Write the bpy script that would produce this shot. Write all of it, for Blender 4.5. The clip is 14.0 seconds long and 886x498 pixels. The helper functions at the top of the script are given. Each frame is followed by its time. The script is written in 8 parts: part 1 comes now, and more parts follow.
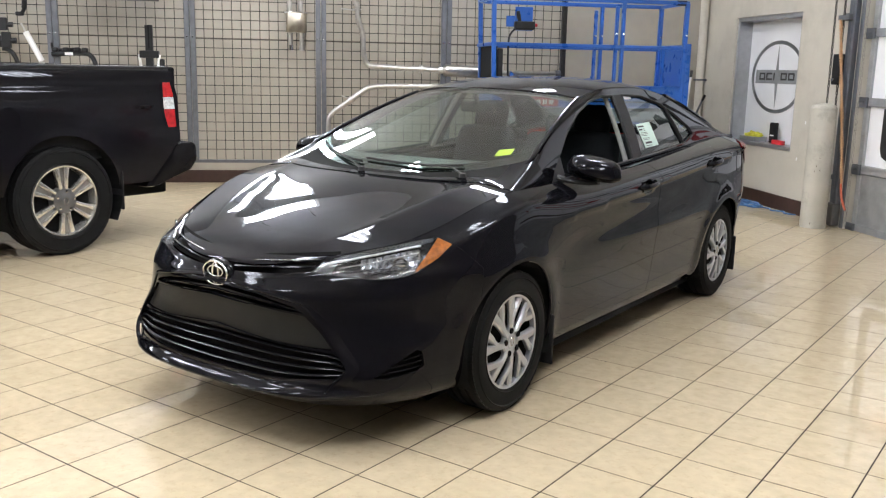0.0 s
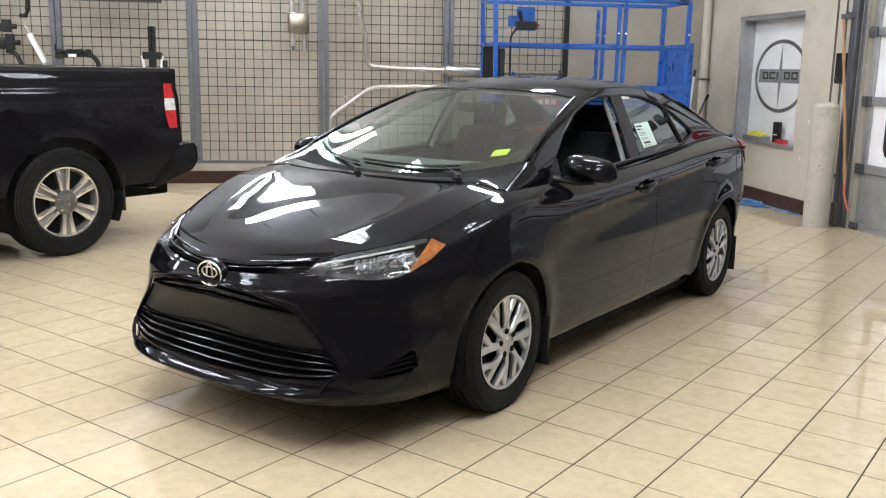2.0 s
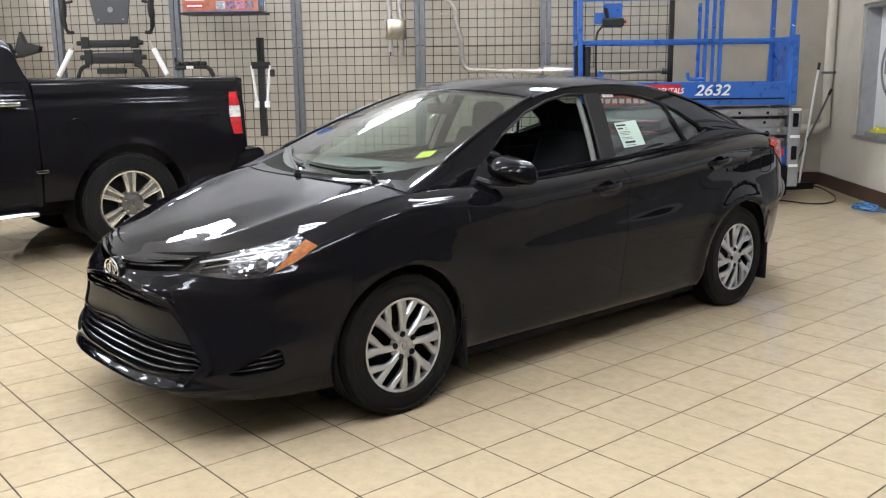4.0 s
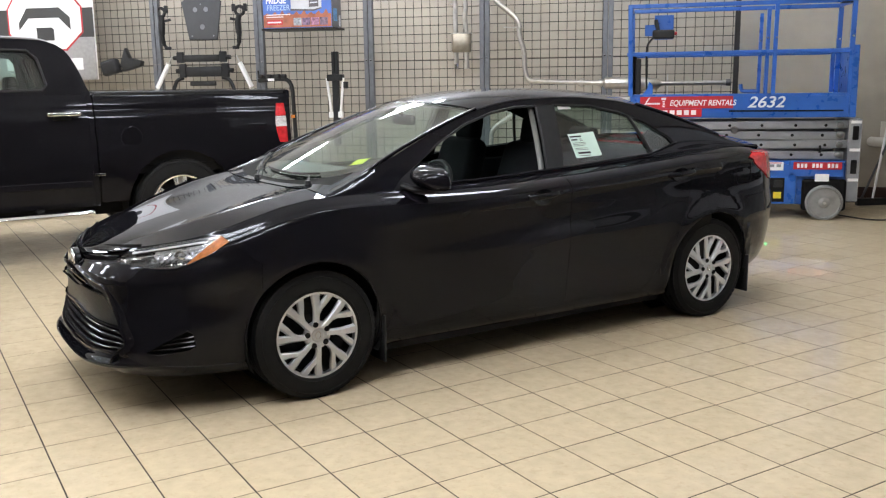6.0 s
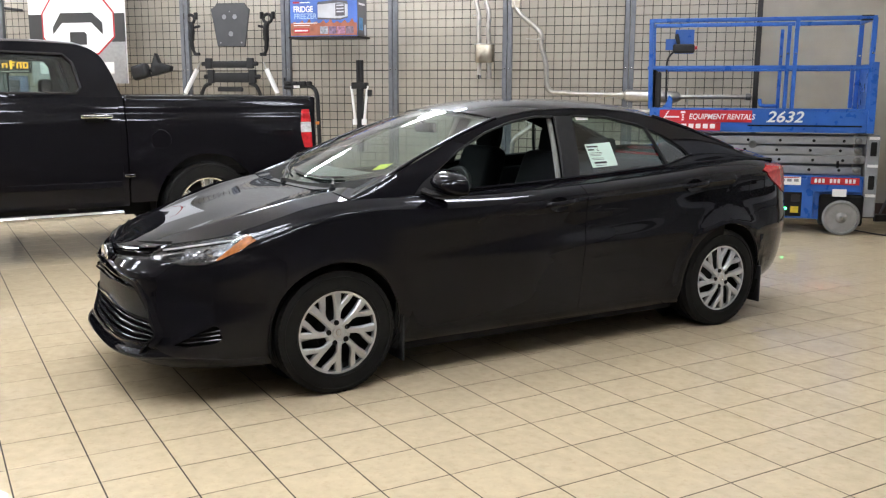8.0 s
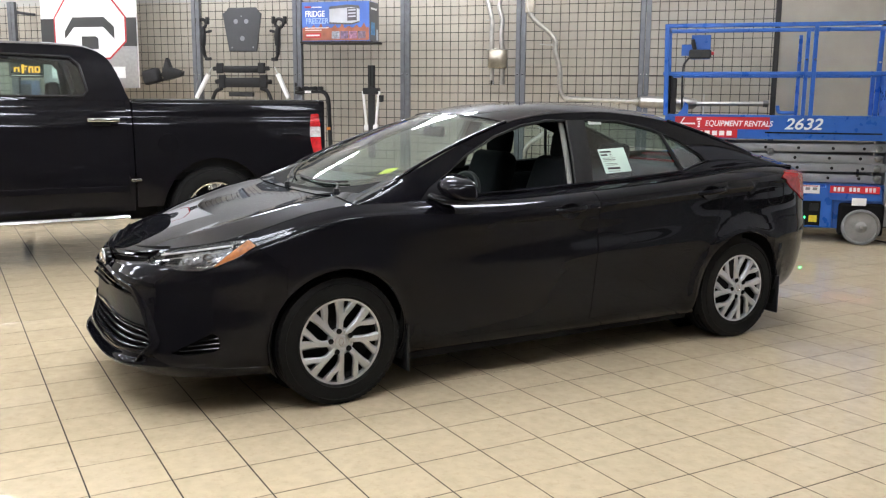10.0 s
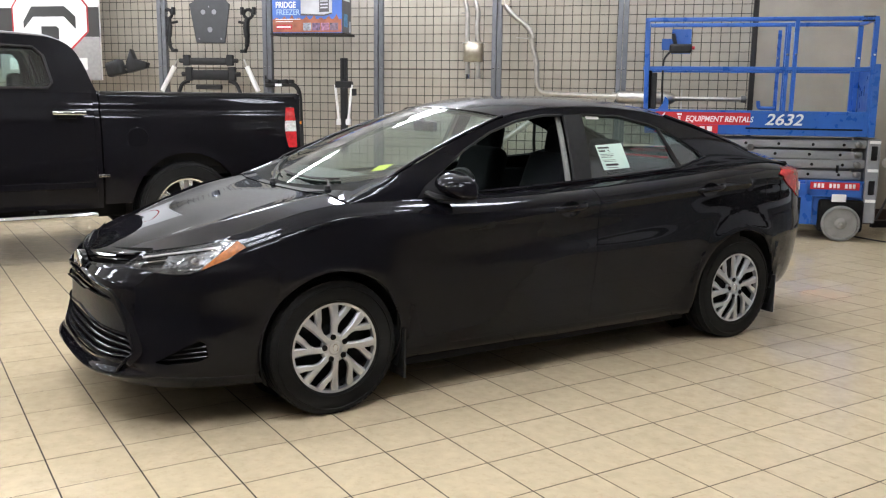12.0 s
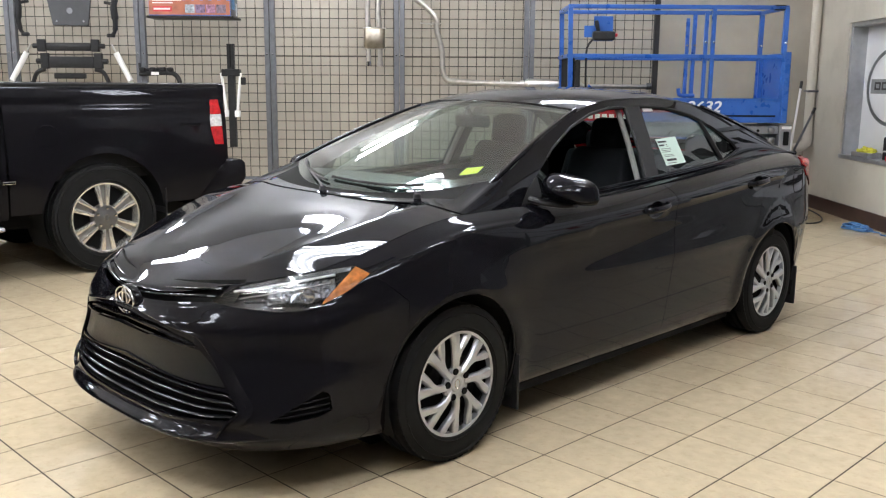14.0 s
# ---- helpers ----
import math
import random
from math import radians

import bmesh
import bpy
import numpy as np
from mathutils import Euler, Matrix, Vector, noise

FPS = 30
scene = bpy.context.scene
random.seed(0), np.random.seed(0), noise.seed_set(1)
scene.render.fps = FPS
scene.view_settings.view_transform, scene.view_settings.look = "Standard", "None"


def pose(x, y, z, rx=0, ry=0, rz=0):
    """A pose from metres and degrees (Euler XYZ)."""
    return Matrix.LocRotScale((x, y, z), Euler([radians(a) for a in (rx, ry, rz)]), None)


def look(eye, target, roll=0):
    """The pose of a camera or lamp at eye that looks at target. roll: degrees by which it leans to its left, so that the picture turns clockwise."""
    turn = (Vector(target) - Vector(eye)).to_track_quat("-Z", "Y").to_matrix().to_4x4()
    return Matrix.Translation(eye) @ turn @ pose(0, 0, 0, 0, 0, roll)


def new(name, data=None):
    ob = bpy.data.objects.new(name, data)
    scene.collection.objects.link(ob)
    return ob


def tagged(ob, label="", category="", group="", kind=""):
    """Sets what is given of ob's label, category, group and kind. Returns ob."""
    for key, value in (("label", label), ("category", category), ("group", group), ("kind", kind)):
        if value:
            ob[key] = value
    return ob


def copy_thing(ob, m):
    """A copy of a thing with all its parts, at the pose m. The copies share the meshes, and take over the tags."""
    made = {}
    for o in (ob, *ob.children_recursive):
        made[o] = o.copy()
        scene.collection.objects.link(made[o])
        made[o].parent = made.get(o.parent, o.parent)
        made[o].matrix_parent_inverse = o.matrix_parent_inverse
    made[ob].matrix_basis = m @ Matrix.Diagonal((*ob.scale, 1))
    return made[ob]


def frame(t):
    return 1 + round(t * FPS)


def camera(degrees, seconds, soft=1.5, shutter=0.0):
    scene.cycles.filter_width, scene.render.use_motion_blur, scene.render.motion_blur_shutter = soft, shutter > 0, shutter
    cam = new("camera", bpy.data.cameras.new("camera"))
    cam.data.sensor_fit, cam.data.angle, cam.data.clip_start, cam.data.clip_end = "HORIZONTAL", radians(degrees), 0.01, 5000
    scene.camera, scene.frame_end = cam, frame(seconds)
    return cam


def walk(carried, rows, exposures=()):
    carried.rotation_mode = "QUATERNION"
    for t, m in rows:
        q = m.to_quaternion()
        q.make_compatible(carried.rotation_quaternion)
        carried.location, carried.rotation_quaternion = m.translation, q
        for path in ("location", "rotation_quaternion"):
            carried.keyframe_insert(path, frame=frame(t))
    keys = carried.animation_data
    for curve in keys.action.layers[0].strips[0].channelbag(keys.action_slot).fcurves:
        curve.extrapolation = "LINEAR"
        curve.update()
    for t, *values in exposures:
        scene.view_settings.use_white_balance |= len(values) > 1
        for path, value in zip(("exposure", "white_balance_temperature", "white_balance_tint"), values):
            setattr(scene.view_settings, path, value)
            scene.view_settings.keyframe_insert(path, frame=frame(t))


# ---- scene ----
cam = camera(52.4, 14.0, 1.2)
PATH = [
    (0, (0.013, 0.085, 1.484), (-1.133, 1.676, 1.092), 1.2),
    (0.5, (0.014, 0.08, 1.484), (-1.137, 1.667, 1.09), 1.2),
    (1, (0.025, 0.086, 1.479), (-1.13, 1.67, 1.081), 1.2),
    (1.5, (0.037, 0.099, 1.489), (-1.123, 1.679, 1.091), 1.1),
    (2, (0.055, 0.118, 1.486), (-1.104, 1.7, 1.094), 1.0),
    (2.5, (0.267, 0.281, 1.477), (-0.994, 1.78, 1.075), 0.3),
    (3, (0.481, 0.498, 1.472), (-0.851, 1.937, 1.077), -0.2),
    (3.5, (0.691, 0.757, 1.495), (-0.688, 2.154, 1.111), -1.0),
    (3.7, (0.819, 0.859, 1.486), (-0.604, 2.211, 1.1), -1.0),
    (5.8, (1.864, 1.716, 1.49), (0.191, 2.749, 1.126), -0.2),
    (6, (1.909, 1.705, 1.49), (0.23, 2.73, 1.128), -0.8),
    (6.5, (1.997, 1.66, 1.483), (0.319, 2.688, 1.125), -0.1),
    (7, (2.043, 1.634, 1.49), (0.355, 2.649, 1.142), 0.2),
    (7.5, (2.05, 1.633, 1.486), (0.354, 2.634, 1.135), 0.1),
    (8, (2.051, 1.63, 1.487), (0.347, 2.619, 1.146), 0.2),
    (10.5, (1.92, 1.745, 1.455), (0.197, 2.706, 1.13), 0.5),
    (11, (1.91, 1.735, 1.457), (0.188, 2.697, 1.127), 0.6),
    (11.5, (1.862, 1.706, 1.453), (0.157, 2.694, 1.112), 0.9),
    (12, (1.668, 1.686, 1.45), (-0.009, 2.723, 1.115), 0.7),
    (12.5, (1.388, 1.587, 1.461), (-0.252, 2.677, 1.11), 1.5),
    (13, (1.083, 1.322, 1.463), (-0.449, 2.567, 1.14), 1.0),
    (13.5, (0.774, 1.127, 1.446), (-0.706, 2.427, 1.099), 1.1),
    (14, (0.391, 0.95, 1.464), (-1.008, 2.334, 1.104), 0.4),
]
walk(cam, [(t, look(eye, target, roll)) for t, eye, target, roll in PATH],
     [(0, 0.04), (3.5, 0.04), (6, 0.0), (12, 0.0), (12.5, 0.06), (13, 0.2), (13.5, 0.07), (14, 0.04)])

# ---- light: rows of fluorescent fixtures under the ceiling, a little daylight ----
LAMP_POWER, LAMP_Z = 61.0, 4.35
LAMPS = [(u, w, 0) for u in (-10.8, -7.5, -4.2, -0.9, 2.4) for w in (1.5, 4.0, 6.5) if (u, w) not in ((2.4, 1.5), (-0.9, 6.5))] + [(-0.60, 6.68, 0)]
LAMPS += [(-10.8, 9.0, 0), (-7.5, 8.6, 0), (2.5, 9.7, 0), (1.7, 1.9, 0), (1.35, 0.8, 0)]
LAMPS += [(-1.15, w, 0) for w in (10.35, 11.35)]
LAMPS += [(-7.4, 9.9, 0), (-3.8, 10.5, 0)]
world = bpy.data.worlds.new("world")
scene.world = world
world.use_nodes = True
world.node_tree.nodes["Background"].inputs[0].default_value = (0.9, 0.95, 1.0, 1)
world.node_tree.nodes["Background"].inputs[1].default_value = 0.1

# ---- materials ----
def material(name, col, rough=0.5, metal=0.0, var=0.0, scale=6.0, bump=0.0, bscale=200.0, coat=0.0, rvar=0.0, dirt=None, dscale=2.0, damount=0.0):
    """A surface with grain, blotches and fine relief in object space."""
    m = bpy.data.materials.new(name)
    m.use_nodes = True
    t = m.node_tree
    n, l = t.nodes, t.links
    b = n["Principled BSDF"]
    b.inputs["Base Color"].default_value = (*col, 1)
    b.inputs["Roughness"].default_value = rough
    b.inputs["Metallic"].default_value = metal
    b.inputs["Coat Weight"].default_value = coat
    b.inputs["Coat Roughness"].default_value = 0.02
    tc = n.new("ShaderNodeTexCoord")
    if var or rvar or damount:
        no = n.new("ShaderNodeTexNoise")
        no.inputs["Scale"].default_value, no.inputs["Detail"].default_value = scale, 6
        l.new(tc.outputs["Object"], no.inputs["Vector"])
    if var:
        ramp = n.new("ShaderNodeMapRange")
        ramp.inputs[1].default_value, ramp.inputs[2].default_value = 0.3, 0.7
        ramp.inputs[3].default_value, ramp.inputs[4].default_value = 1 - var, 1 + var
        mul = n.new("ShaderNodeMix")
        mul.data_type, mul.blend_type = "RGBA", "MULTIPLY"
        mul.inputs["Factor"].default_value = 1
        mul.inputs[6].default_value = (*col, 1)
        l.new(no.outputs["Fac"], ramp.inputs[0])
        l.new(ramp.outputs[0], mul.inputs[7])
        last = mul.outputs[2]
        if damount:
            d = n.new("ShaderNodeTexNoise")
            d.inputs["Scale"].default_value, d.inputs["Detail"].default_value, d.inputs["Roughness"].default_value = dscale, 8, 0.7
            l.new(tc.outputs["Object"], d.inputs["Vector"])
            r2 = n.new("ShaderNodeMapRange")
            r2.inputs[1].default_value, r2.inputs[2].default_value, r2.inputs[3].default_value, r2.inputs[4].default_value = 0.52, 0.75, 0, damount
            l.new(d.outputs["Fac"], r2.inputs[0])
            mx = n.new("ShaderNodeMix")
            mx.data_type = "RGBA"
            l.new(r2.outputs[0], mx.inputs["Factor"])
            l.new(last, mx.inputs[6])
            mx.inputs[7].default_value = (*(dirt or (0.1, 0.09, 0.07)), 1)
            last = mx.outputs[2]
        l.new(last, b.inputs["Base Color"])
    if rvar:
        rr = n.new("ShaderNodeMapRange")
        rr.inputs[1].default_value, rr.inputs[2].default_value = 0.3, 0.7
        rr.inputs[3].default_value, rr.inputs[4].default_value = max(rough - rvar, 0.01), rough + rvar
        l.new(no.outputs["Fac"], rr.inputs[0])
        l.new(rr.outputs[0], b.inputs["Roughness"])
    if bump:
        bn = n.new("ShaderNodeTexNoise")
        bn.inputs["Scale"].default_value, bn.inputs["Detail"].default_value = bscale, 4
        l.new(tc.outputs["Object"], bn.inputs["Vector"])
        bu = n.new("ShaderNodeBump")
        bu.inputs["Strength"].default_value, bu.inputs["Distance"].default_value = bump, 0.002
        l.new(bn.outputs["Fac"], bu.inputs["Height"])
        l.new(bu.outputs[0], b.inputs["Normal"])
    return m


def glass_of(name, tint, gloss=0.01, base=0.07, most=1.0):
    """A thin clear pane: see-through, with a gloss that grows at grazing angles."""
    m = bpy.data.materials.new(name)
    m.use_nodes = True
    t = m.node_tree
    n, l = t.nodes, t.links
    n.remove(n["Principled BSDF"])
    tr, gl, lw, mx = n.new("ShaderNodeBsdfTransparent"), n.new("ShaderNodeBsdfGlossy"), n.new("ShaderNodeLayerWeight"), n.new("ShaderNodeMixShader")
    pw, mr = n.new("ShaderNodeMath"), n.new("ShaderNodeMapRange")
    pw.operation = "POWER"
    pw.inputs[1].default_value = 4.0
    lw.inputs[0].default_value = 0.5
    mr.inputs[3].default_value, mr.inputs[4].default_value = base, most
    tr.inputs[0].default_value = (*tint, 1)
    gl.inputs["Roughness"].default_value = gloss
    l.new(lw.outputs["Facing"], pw.inputs[0])
    l.new(pw.outputs[0], mr.inputs[0])
    l.new(mr.outputs[0], mx.inputs[0])
    l.new(tr.outputs[0], mx.inputs[1])
    l.new(gl.outputs[0], mx.inputs[2])
    l.new(mx.outputs[0], n["Material Output"].inputs[0])
    return m


def paint_of(name, col, base=0.005, gloss=0.02, tint=(0.92, 0.94, 1.0)):
    """Polished dark paint: a dark ground under a clear layer whose gloss grows at grazing angles; a faint orange peel."""
    m = bpy.data.materials.new(name)
    m.use_nodes = True
    t = m.node_tree
    n, l = t.nodes, t.links
    b = n["Principled BSDF"]
    b.inputs["Base Color"].default_value = (*col, 1)
    b.inputs["Roughness"].default_value = 0.6
    b.inputs["Specular IOR Level"].default_value = 0.0
    tc, no, bu = n.new("ShaderNodeTexCoord"), n.new("ShaderNodeTexNoise"), n.new("ShaderNodeBump")
    no.inputs["Scale"].default_value, no.inputs["Detail"].default_value = 90, 1
    bu.inputs["Strength"].default_value, bu.inputs["Distance"].default_value = 0.02, 0.001
    gl, lw, mx = n.new("ShaderNodeBsdfGlossy"), n.new("ShaderNodeLayerWeight"), n.new("ShaderNodeMixShader")
    pw, mr = n.new("ShaderNodeMath"), n.new("ShaderNodeMapRange")
    pw.operation = "POWER"
    pw.inputs[1].default_value = 5.0
    lw.inputs[0].default_value = 0.5
    mr.inputs[3].default_value, mr.inputs[4].default_value = base, 1.0
    gl.inputs["Roughness"].default_value = gloss
    gl.inputs["Color"].default_value = (*tint, 1)
    l.new(tc.outputs["Object"], no.inputs["Vector"])
    l.new(no.outputs["Fac"], bu.inputs["Height"])
    l.new(bu.outputs[0], gl.inputs["Normal"])
    l.new(lw.outputs["Facing"], pw.inputs[0])
    l.new(pw.outputs[0], mr.inputs[0])
    l.new(mr.outputs[0], mx.inputs[0])
    l.new(b.outputs[0], mx.inputs[1])
    l.new(gl.outputs[0], mx.inputs[2])
    l.new(mx.outputs[0], n["Material Output"].inputs[0])
    return m


def glow(name, col, strength):
    m = bpy.data.materials.new(name)
    m.use_nodes = True
    b = m.node_tree.nodes["Principled BSDF"]
    b.inputs["Base Color"].default_value = (*col, 1)
    b.inputs["Emission Color"].default_value = (*col, 1)
    b.inputs["Emission Strength"].default_value = strength
    return m


def tile_mat():
    """Cream marbled ceramic: soft clouds, fine pits, a tint of its own for each tile."""
    m = material("floor_tile", (0.615, 0.508, 0.348), 0.03, var=0.07, scale=16, bump=0.004, bscale=60, rvar=0.02, dirt=(0.43, 0.31, 0.19), dscale=30, damount=0.45)
    n, l = m.node_tree.nodes, m.node_tree.links
    info, hsv = n.new("ShaderNodeObjectInfo"), n.new("ShaderNodeHueSaturation")
    b = n["Principled BSDF"]
    src = b.inputs["Base Color"].links[0].from_socket
    mr = n.new("ShaderNodeMapRange")
    mr.inputs[3].default_value, mr.inputs[4].default_value = 0.975, 1.02
    l.new(info.outputs["Random"], mr.inputs[0])
    l.new(mr.outputs[0], hsv.inputs["Value"])
    l.new(src, hsv.inputs["Color"])
    l.new(hsv.outputs[0], b.inputs["Base Color"])
    # each tile shows its own piece of the pattern
    off = n.new("ShaderNodeVectorMath")
    off.operation = "MULTIPLY_ADD"
    tc = [x for x in n if x.type == "TEX_COORD"][0]
    comb = n.new("ShaderNodeCombineXYZ")
    for k in range(3):
        l.new(info.outputs["Random"], comb.inputs[k])
    off.inputs[1].default_value = (37, 53, 71)
    l.new(comb.outputs[0], off.inputs[0])
    l.new(tc.outputs["Object"], off.inputs[2])
    for x in n:
        if x.type == "TEX_NOISE":
            l.new(off.outputs[0], x.inputs["Vector"])
    b.inputs["Specular IOR Level"].default_value = 0.62
    return m


M_TILE = tile_mat()
M_GROUT = material("grout", (0.030, 0.019, 0.012), 0.9, var=0.2, scale=8)
M_RACKRAIL = material("brown_rack_rail", (0.20, 0.175, 0.14), 0.5, var=0.1, scale=12)
M_BLOCK = material("painted_block", (0.355, 0.320, 0.268), 0.62, var=0.09, scale=3, bump=0.8, bscale=90, dirt=(0.30, 0.28, 0.23), dscale=1.2, damount=0.25)
M_WALL = material("painted_plaster", (0.52, 0.49, 0.425), 0.6, var=0.05, scale=2.5, bump=0.25, bscale=70, dirt=(0.27, 0.25, 0.20), dscale=1.6, damount=0.35)
# unseen walls: dark grey chosen so the sedan's doors reflect little light
M_DARKWALL = material("unseen_dark_wall", (0.11, 0.11, 0.115), 0.6, var=0.06, scale=2.5, bump=0.2, bscale=70)
# unseen upper wall: tone set for the hood and windscreen reflections
M_UPPERWALL = material("unseen_upper_wall", (0.35, 0.34, 0.32), 0.7, var=0.05, scale=2)
M_CEIL = material("ceiling_paint", (0.80, 0.81, 0.82), 0.8, var=0.05, scale=2)
M_BASE = material("brown_baseboard", (0.045, 0.022, 0.018), 0.35, var=0.2, scale=12, dirt=(0.10, 0.08, 0.06), damount=0.3)
M_GALV = material("grey_steel_post", (0.12, 0.126, 0.14), 0.42, 0.55, var=0.15, scale=14, bump=0.05)
M_WIRE = material("dark_mesh_wire", (0.022, 0.020, 0.019), 0.5, 0.5, var=0.15, scale=30)
M_PAINT = paint_of("black_car_paint", (0.0054, 0.0051, 0.0068), 0.017)
M_TRUCK = paint_of("black_truck_paint", (0.0060, 0.0056, 0.0070), 0.013)
M_PLASTIC = material("black_plastic", (0.016, 0.016, 0.017), 0.45, var=0.15, scale=25, bump=0.12, bscale=500)
M_GLOSSBLACK = material("gloss_black_trim", (0.006, 0.006, 0.007), 0.12, var=0.1, scale=30)
M_MATT = material("grained_plate", (0.010, 0.010, 0.010), 0.38, var=0.12, scale=20, bump=0.2, bscale=700)
M_RUBBER = material("tyre_rubber", (0.0059, 0.0059, 0.0062), 0.7, var=0.2, scale=18, bump=0.15, bscale=160)
M_LINER = material("wheel_well", (0.006, 0.006, 0.006), 0.9, var=0.2)
M_COVER = material("silver_wheel_cover", (0.52, 0.54, 0.58), 0.34, 0.8, var=0.05, scale=25, rvar=0.05)
M_RIM = material("polished_alloy", (0.72, 0.70, 0.66), 0.24, 0.75, var=0.06, scale=20)
M_WEB = material("grey_spoke_web", (0.30, 0.29, 0.28), 0.35, 0.6, var=0.1, scale=20)
M_DARKRIM = material("dark_alloy", (0.16, 0.16, 0.16), 0.35, 0.8, var=0.1, scale=20)
M_CHROME = material("chrome", (0.72, 0.72, 0.73), 0.07, 1.0, rvar=0.03, scale=20)
M_STEEL = material("exhaust_steel", (0.46, 0.445, 0.42), 0.30, 1.0, var=0.12, scale=18)
M_MUFF = material("heat_tinted_steel", (0.40, 0.36, 0.29), 0.3, 1.0, var=0.2, scale=14)
M_GLASS = glass_of("car_glass", (0.76, 0.90, 0.85), 0.01, 0.13)
M_SIDEGLASS = glass_of("side_glass", (0.64, 0.78, 0.75), 0.01, 0.09)
M_LENS = glass_of("lamp_lens", (0.88, 0.89, 0.91), 0.03, 0.05, 0.36)
M_AMBER = material("amber_reflector", (0.235, 0.070, 0.008), 0.35, var=0.35, scale=60)
M_REDLENS = material("red_lens", (0.42, 0.008, 0.012), 0.22, var=0.3, scale=40, coat=0.25)
M_CLEARLENS = material("white_lens", (0.55, 0.55, 0.56), 0.15, var=0.3, scale=50, coat=1.0)
M_LAMPBOWL = material("lamp_bowl", (0.46, 0.47, 0.50), 0.10, 0.9, var=0.1, scale=30)
M_SILVERBOWL = material("satin_lamp_housing", (0.17, 0.174, 0.185), 0.22, 0.8, var=0.25, scale=25)
M_DARKBOWL = material("lamp_housing", (0.05, 0.05, 0.055), 0.25, 0.3, var=0.2, scale=20)
M_SEAT = material("dark_seat_cloth", (0.0055, 0.006, 0.0075), 0.9, var=0.15, scale=30, bump=0.3, bscale=400)
M_DASH = material("dash_plastic", (0.045, 0.052, 0.050), 0.6, var=0.1, scale=20, bump=0.1, bscale=500)
M_LINING = material("grey_headliner", (0.22, 0.22, 0.21), 0.9, var=0.06, scale=20)
M_YELLOW = material("yellow_paper", (0.66, 0.72, 0.03), 0.6, var=0.04)
M_PAPER = material("white_paper", (0.62, 0.78, 0.70), 0.6, var=0.04)
M_WHITE = material("white_print", (0.75, 0.75, 0.75), 0.5, var=0.03)
M_INK = material("black_print", (0.02, 0.02, 0.02), 0.5, var=0.05)
M_BLUE = material("blue_enamel", (0.016, 0.088, 0.35), 0.32, var=0.10, scale=9, rvar=0.08, dirt=(0.03, 0.07, 0.2), dscale=9, damount=0.2)
M_LIFTGREY = material("grey_enamel", (0.205, 0.21, 0.225), 0.4, var=0.1, scale=7, rvar=0.1, dirt=(0.12, 0.12, 0.12), dscale=5, damount=0.4)
M_RED = material("red_decal", (0.42, 0.012, 0.02), 0.35, var=0.05)
M_TYREGREY = material("grey_solid_tyre", (0.20, 0.20, 0.20), 0.75, var=0.15, scale=14, dirt=(0.14, 0.13, 0.12), dscale=6, damount=0.5)
M_HUBGREY = material("worn_wheel", (0.25, 0.245, 0.24), 0.6, 0.2, var=0.15, scale=14, dirt=(0.12, 0.11, 0.10), dscale=7, damount=0.5)
for dull in (M_AMBER, M_GLOSSBLACK, M_PLASTIC, M_RUBBER, M_SEAT, M_LINER, M_MATT):
    dull.node_tree.nodes["Principled BSDF"].inputs["Specular IOR Level"].default_value = 0.2

# ---- helpers of this scene ----
ROOM = pose(0, 0, 0, 0, 0, 45)      # the room stands at 45 degrees to the tiles


def mesh_of(name, bm, mat=None, smooth=False, sharp=35):
    bmesh.ops.recalc_face_normals(bm, faces=bm.faces)
    me = bpy.data.meshes.new(name)
    bm.to_mesh(me)
    bm.free()
    if mat:
        me.materials.append(mat)
    if smooth:
        me.polygons.foreach_set("use_smooth", [True] * len(me.polygons))
        me.set_sharp_from_angle(angle=radians(sharp))
    return me


def part(name, bm, mat, parent, label="", smooth=False, sharp=35, m=None):
    ob = new(name, mesh_of(name, bm, mat, smooth, sharp))
    ob.parent = parent
    if m is not None:
        ob.matrix_local = m
    if label:
        ob["label"] = label
    return ob


def thing(name, m, label, category, group="", kind=""):
    ob = new(name)
    ob.empty_display_size = 0.2
    ob.matrix_world = m
    return tagged(ob, label, category, group, kind)


def solo(name, bm, mat, m, label, category, group="", kind="", smooth=False, sharp=35):
    ob = new(name, mesh_of(name, bm, mat, smooth, sharp))
    ob.matrix_world = m
    return tagged(ob, label, category, group, kind)


def add(bm, other, m=None):
    """Join another bmesh into bm."""
    me = bpy.data.meshes.new("join")
    other.to_mesh(me)
    other.free()
    if m is not None:
        me.transform(m)
    bm.from_mesh(me)
    bpy.data.meshes.remove(me)
    return bm


def rbox(lo, hi, r=0.0, seg=2, bm=None):
    """A box with rounded edges."""
    b = bmesh.new()
    bmesh.ops.create_cube(b, size=1)
    for v in b.verts:
        v.co = Vector([lo[i] + (hi[i] - lo[i]) * (v.co[i] + 0.5) for i in range(3)])
    if r > 0:
        bmesh.ops.bevel(b, geom=list(b.edges), offset=r, segments=seg, profile=0.5, affect="EDGES")
    return add(bm, b) if bm is not None else b


def smooth_line(pts, n=6):
    """Points along a Catmull-Rom curve through pts."""
    pts = [Vector(p) for p in pts]
    out = []
    for i in range(len(pts) - 1):
        a, b, c, d = pts[max(i - 1, 0)], pts[i], pts[i + 1], pts[min(i + 2, len(pts) - 1)]
        for k in range(n):
            t = k / n
            out.append(0.5 * (2 * b + (c - a) * t + (2 * a - 5 * b + 4 * c - d) * t * t + (3 * b - a - 3 * c + d) * t ** 3))
    return out + [pts[-1]]


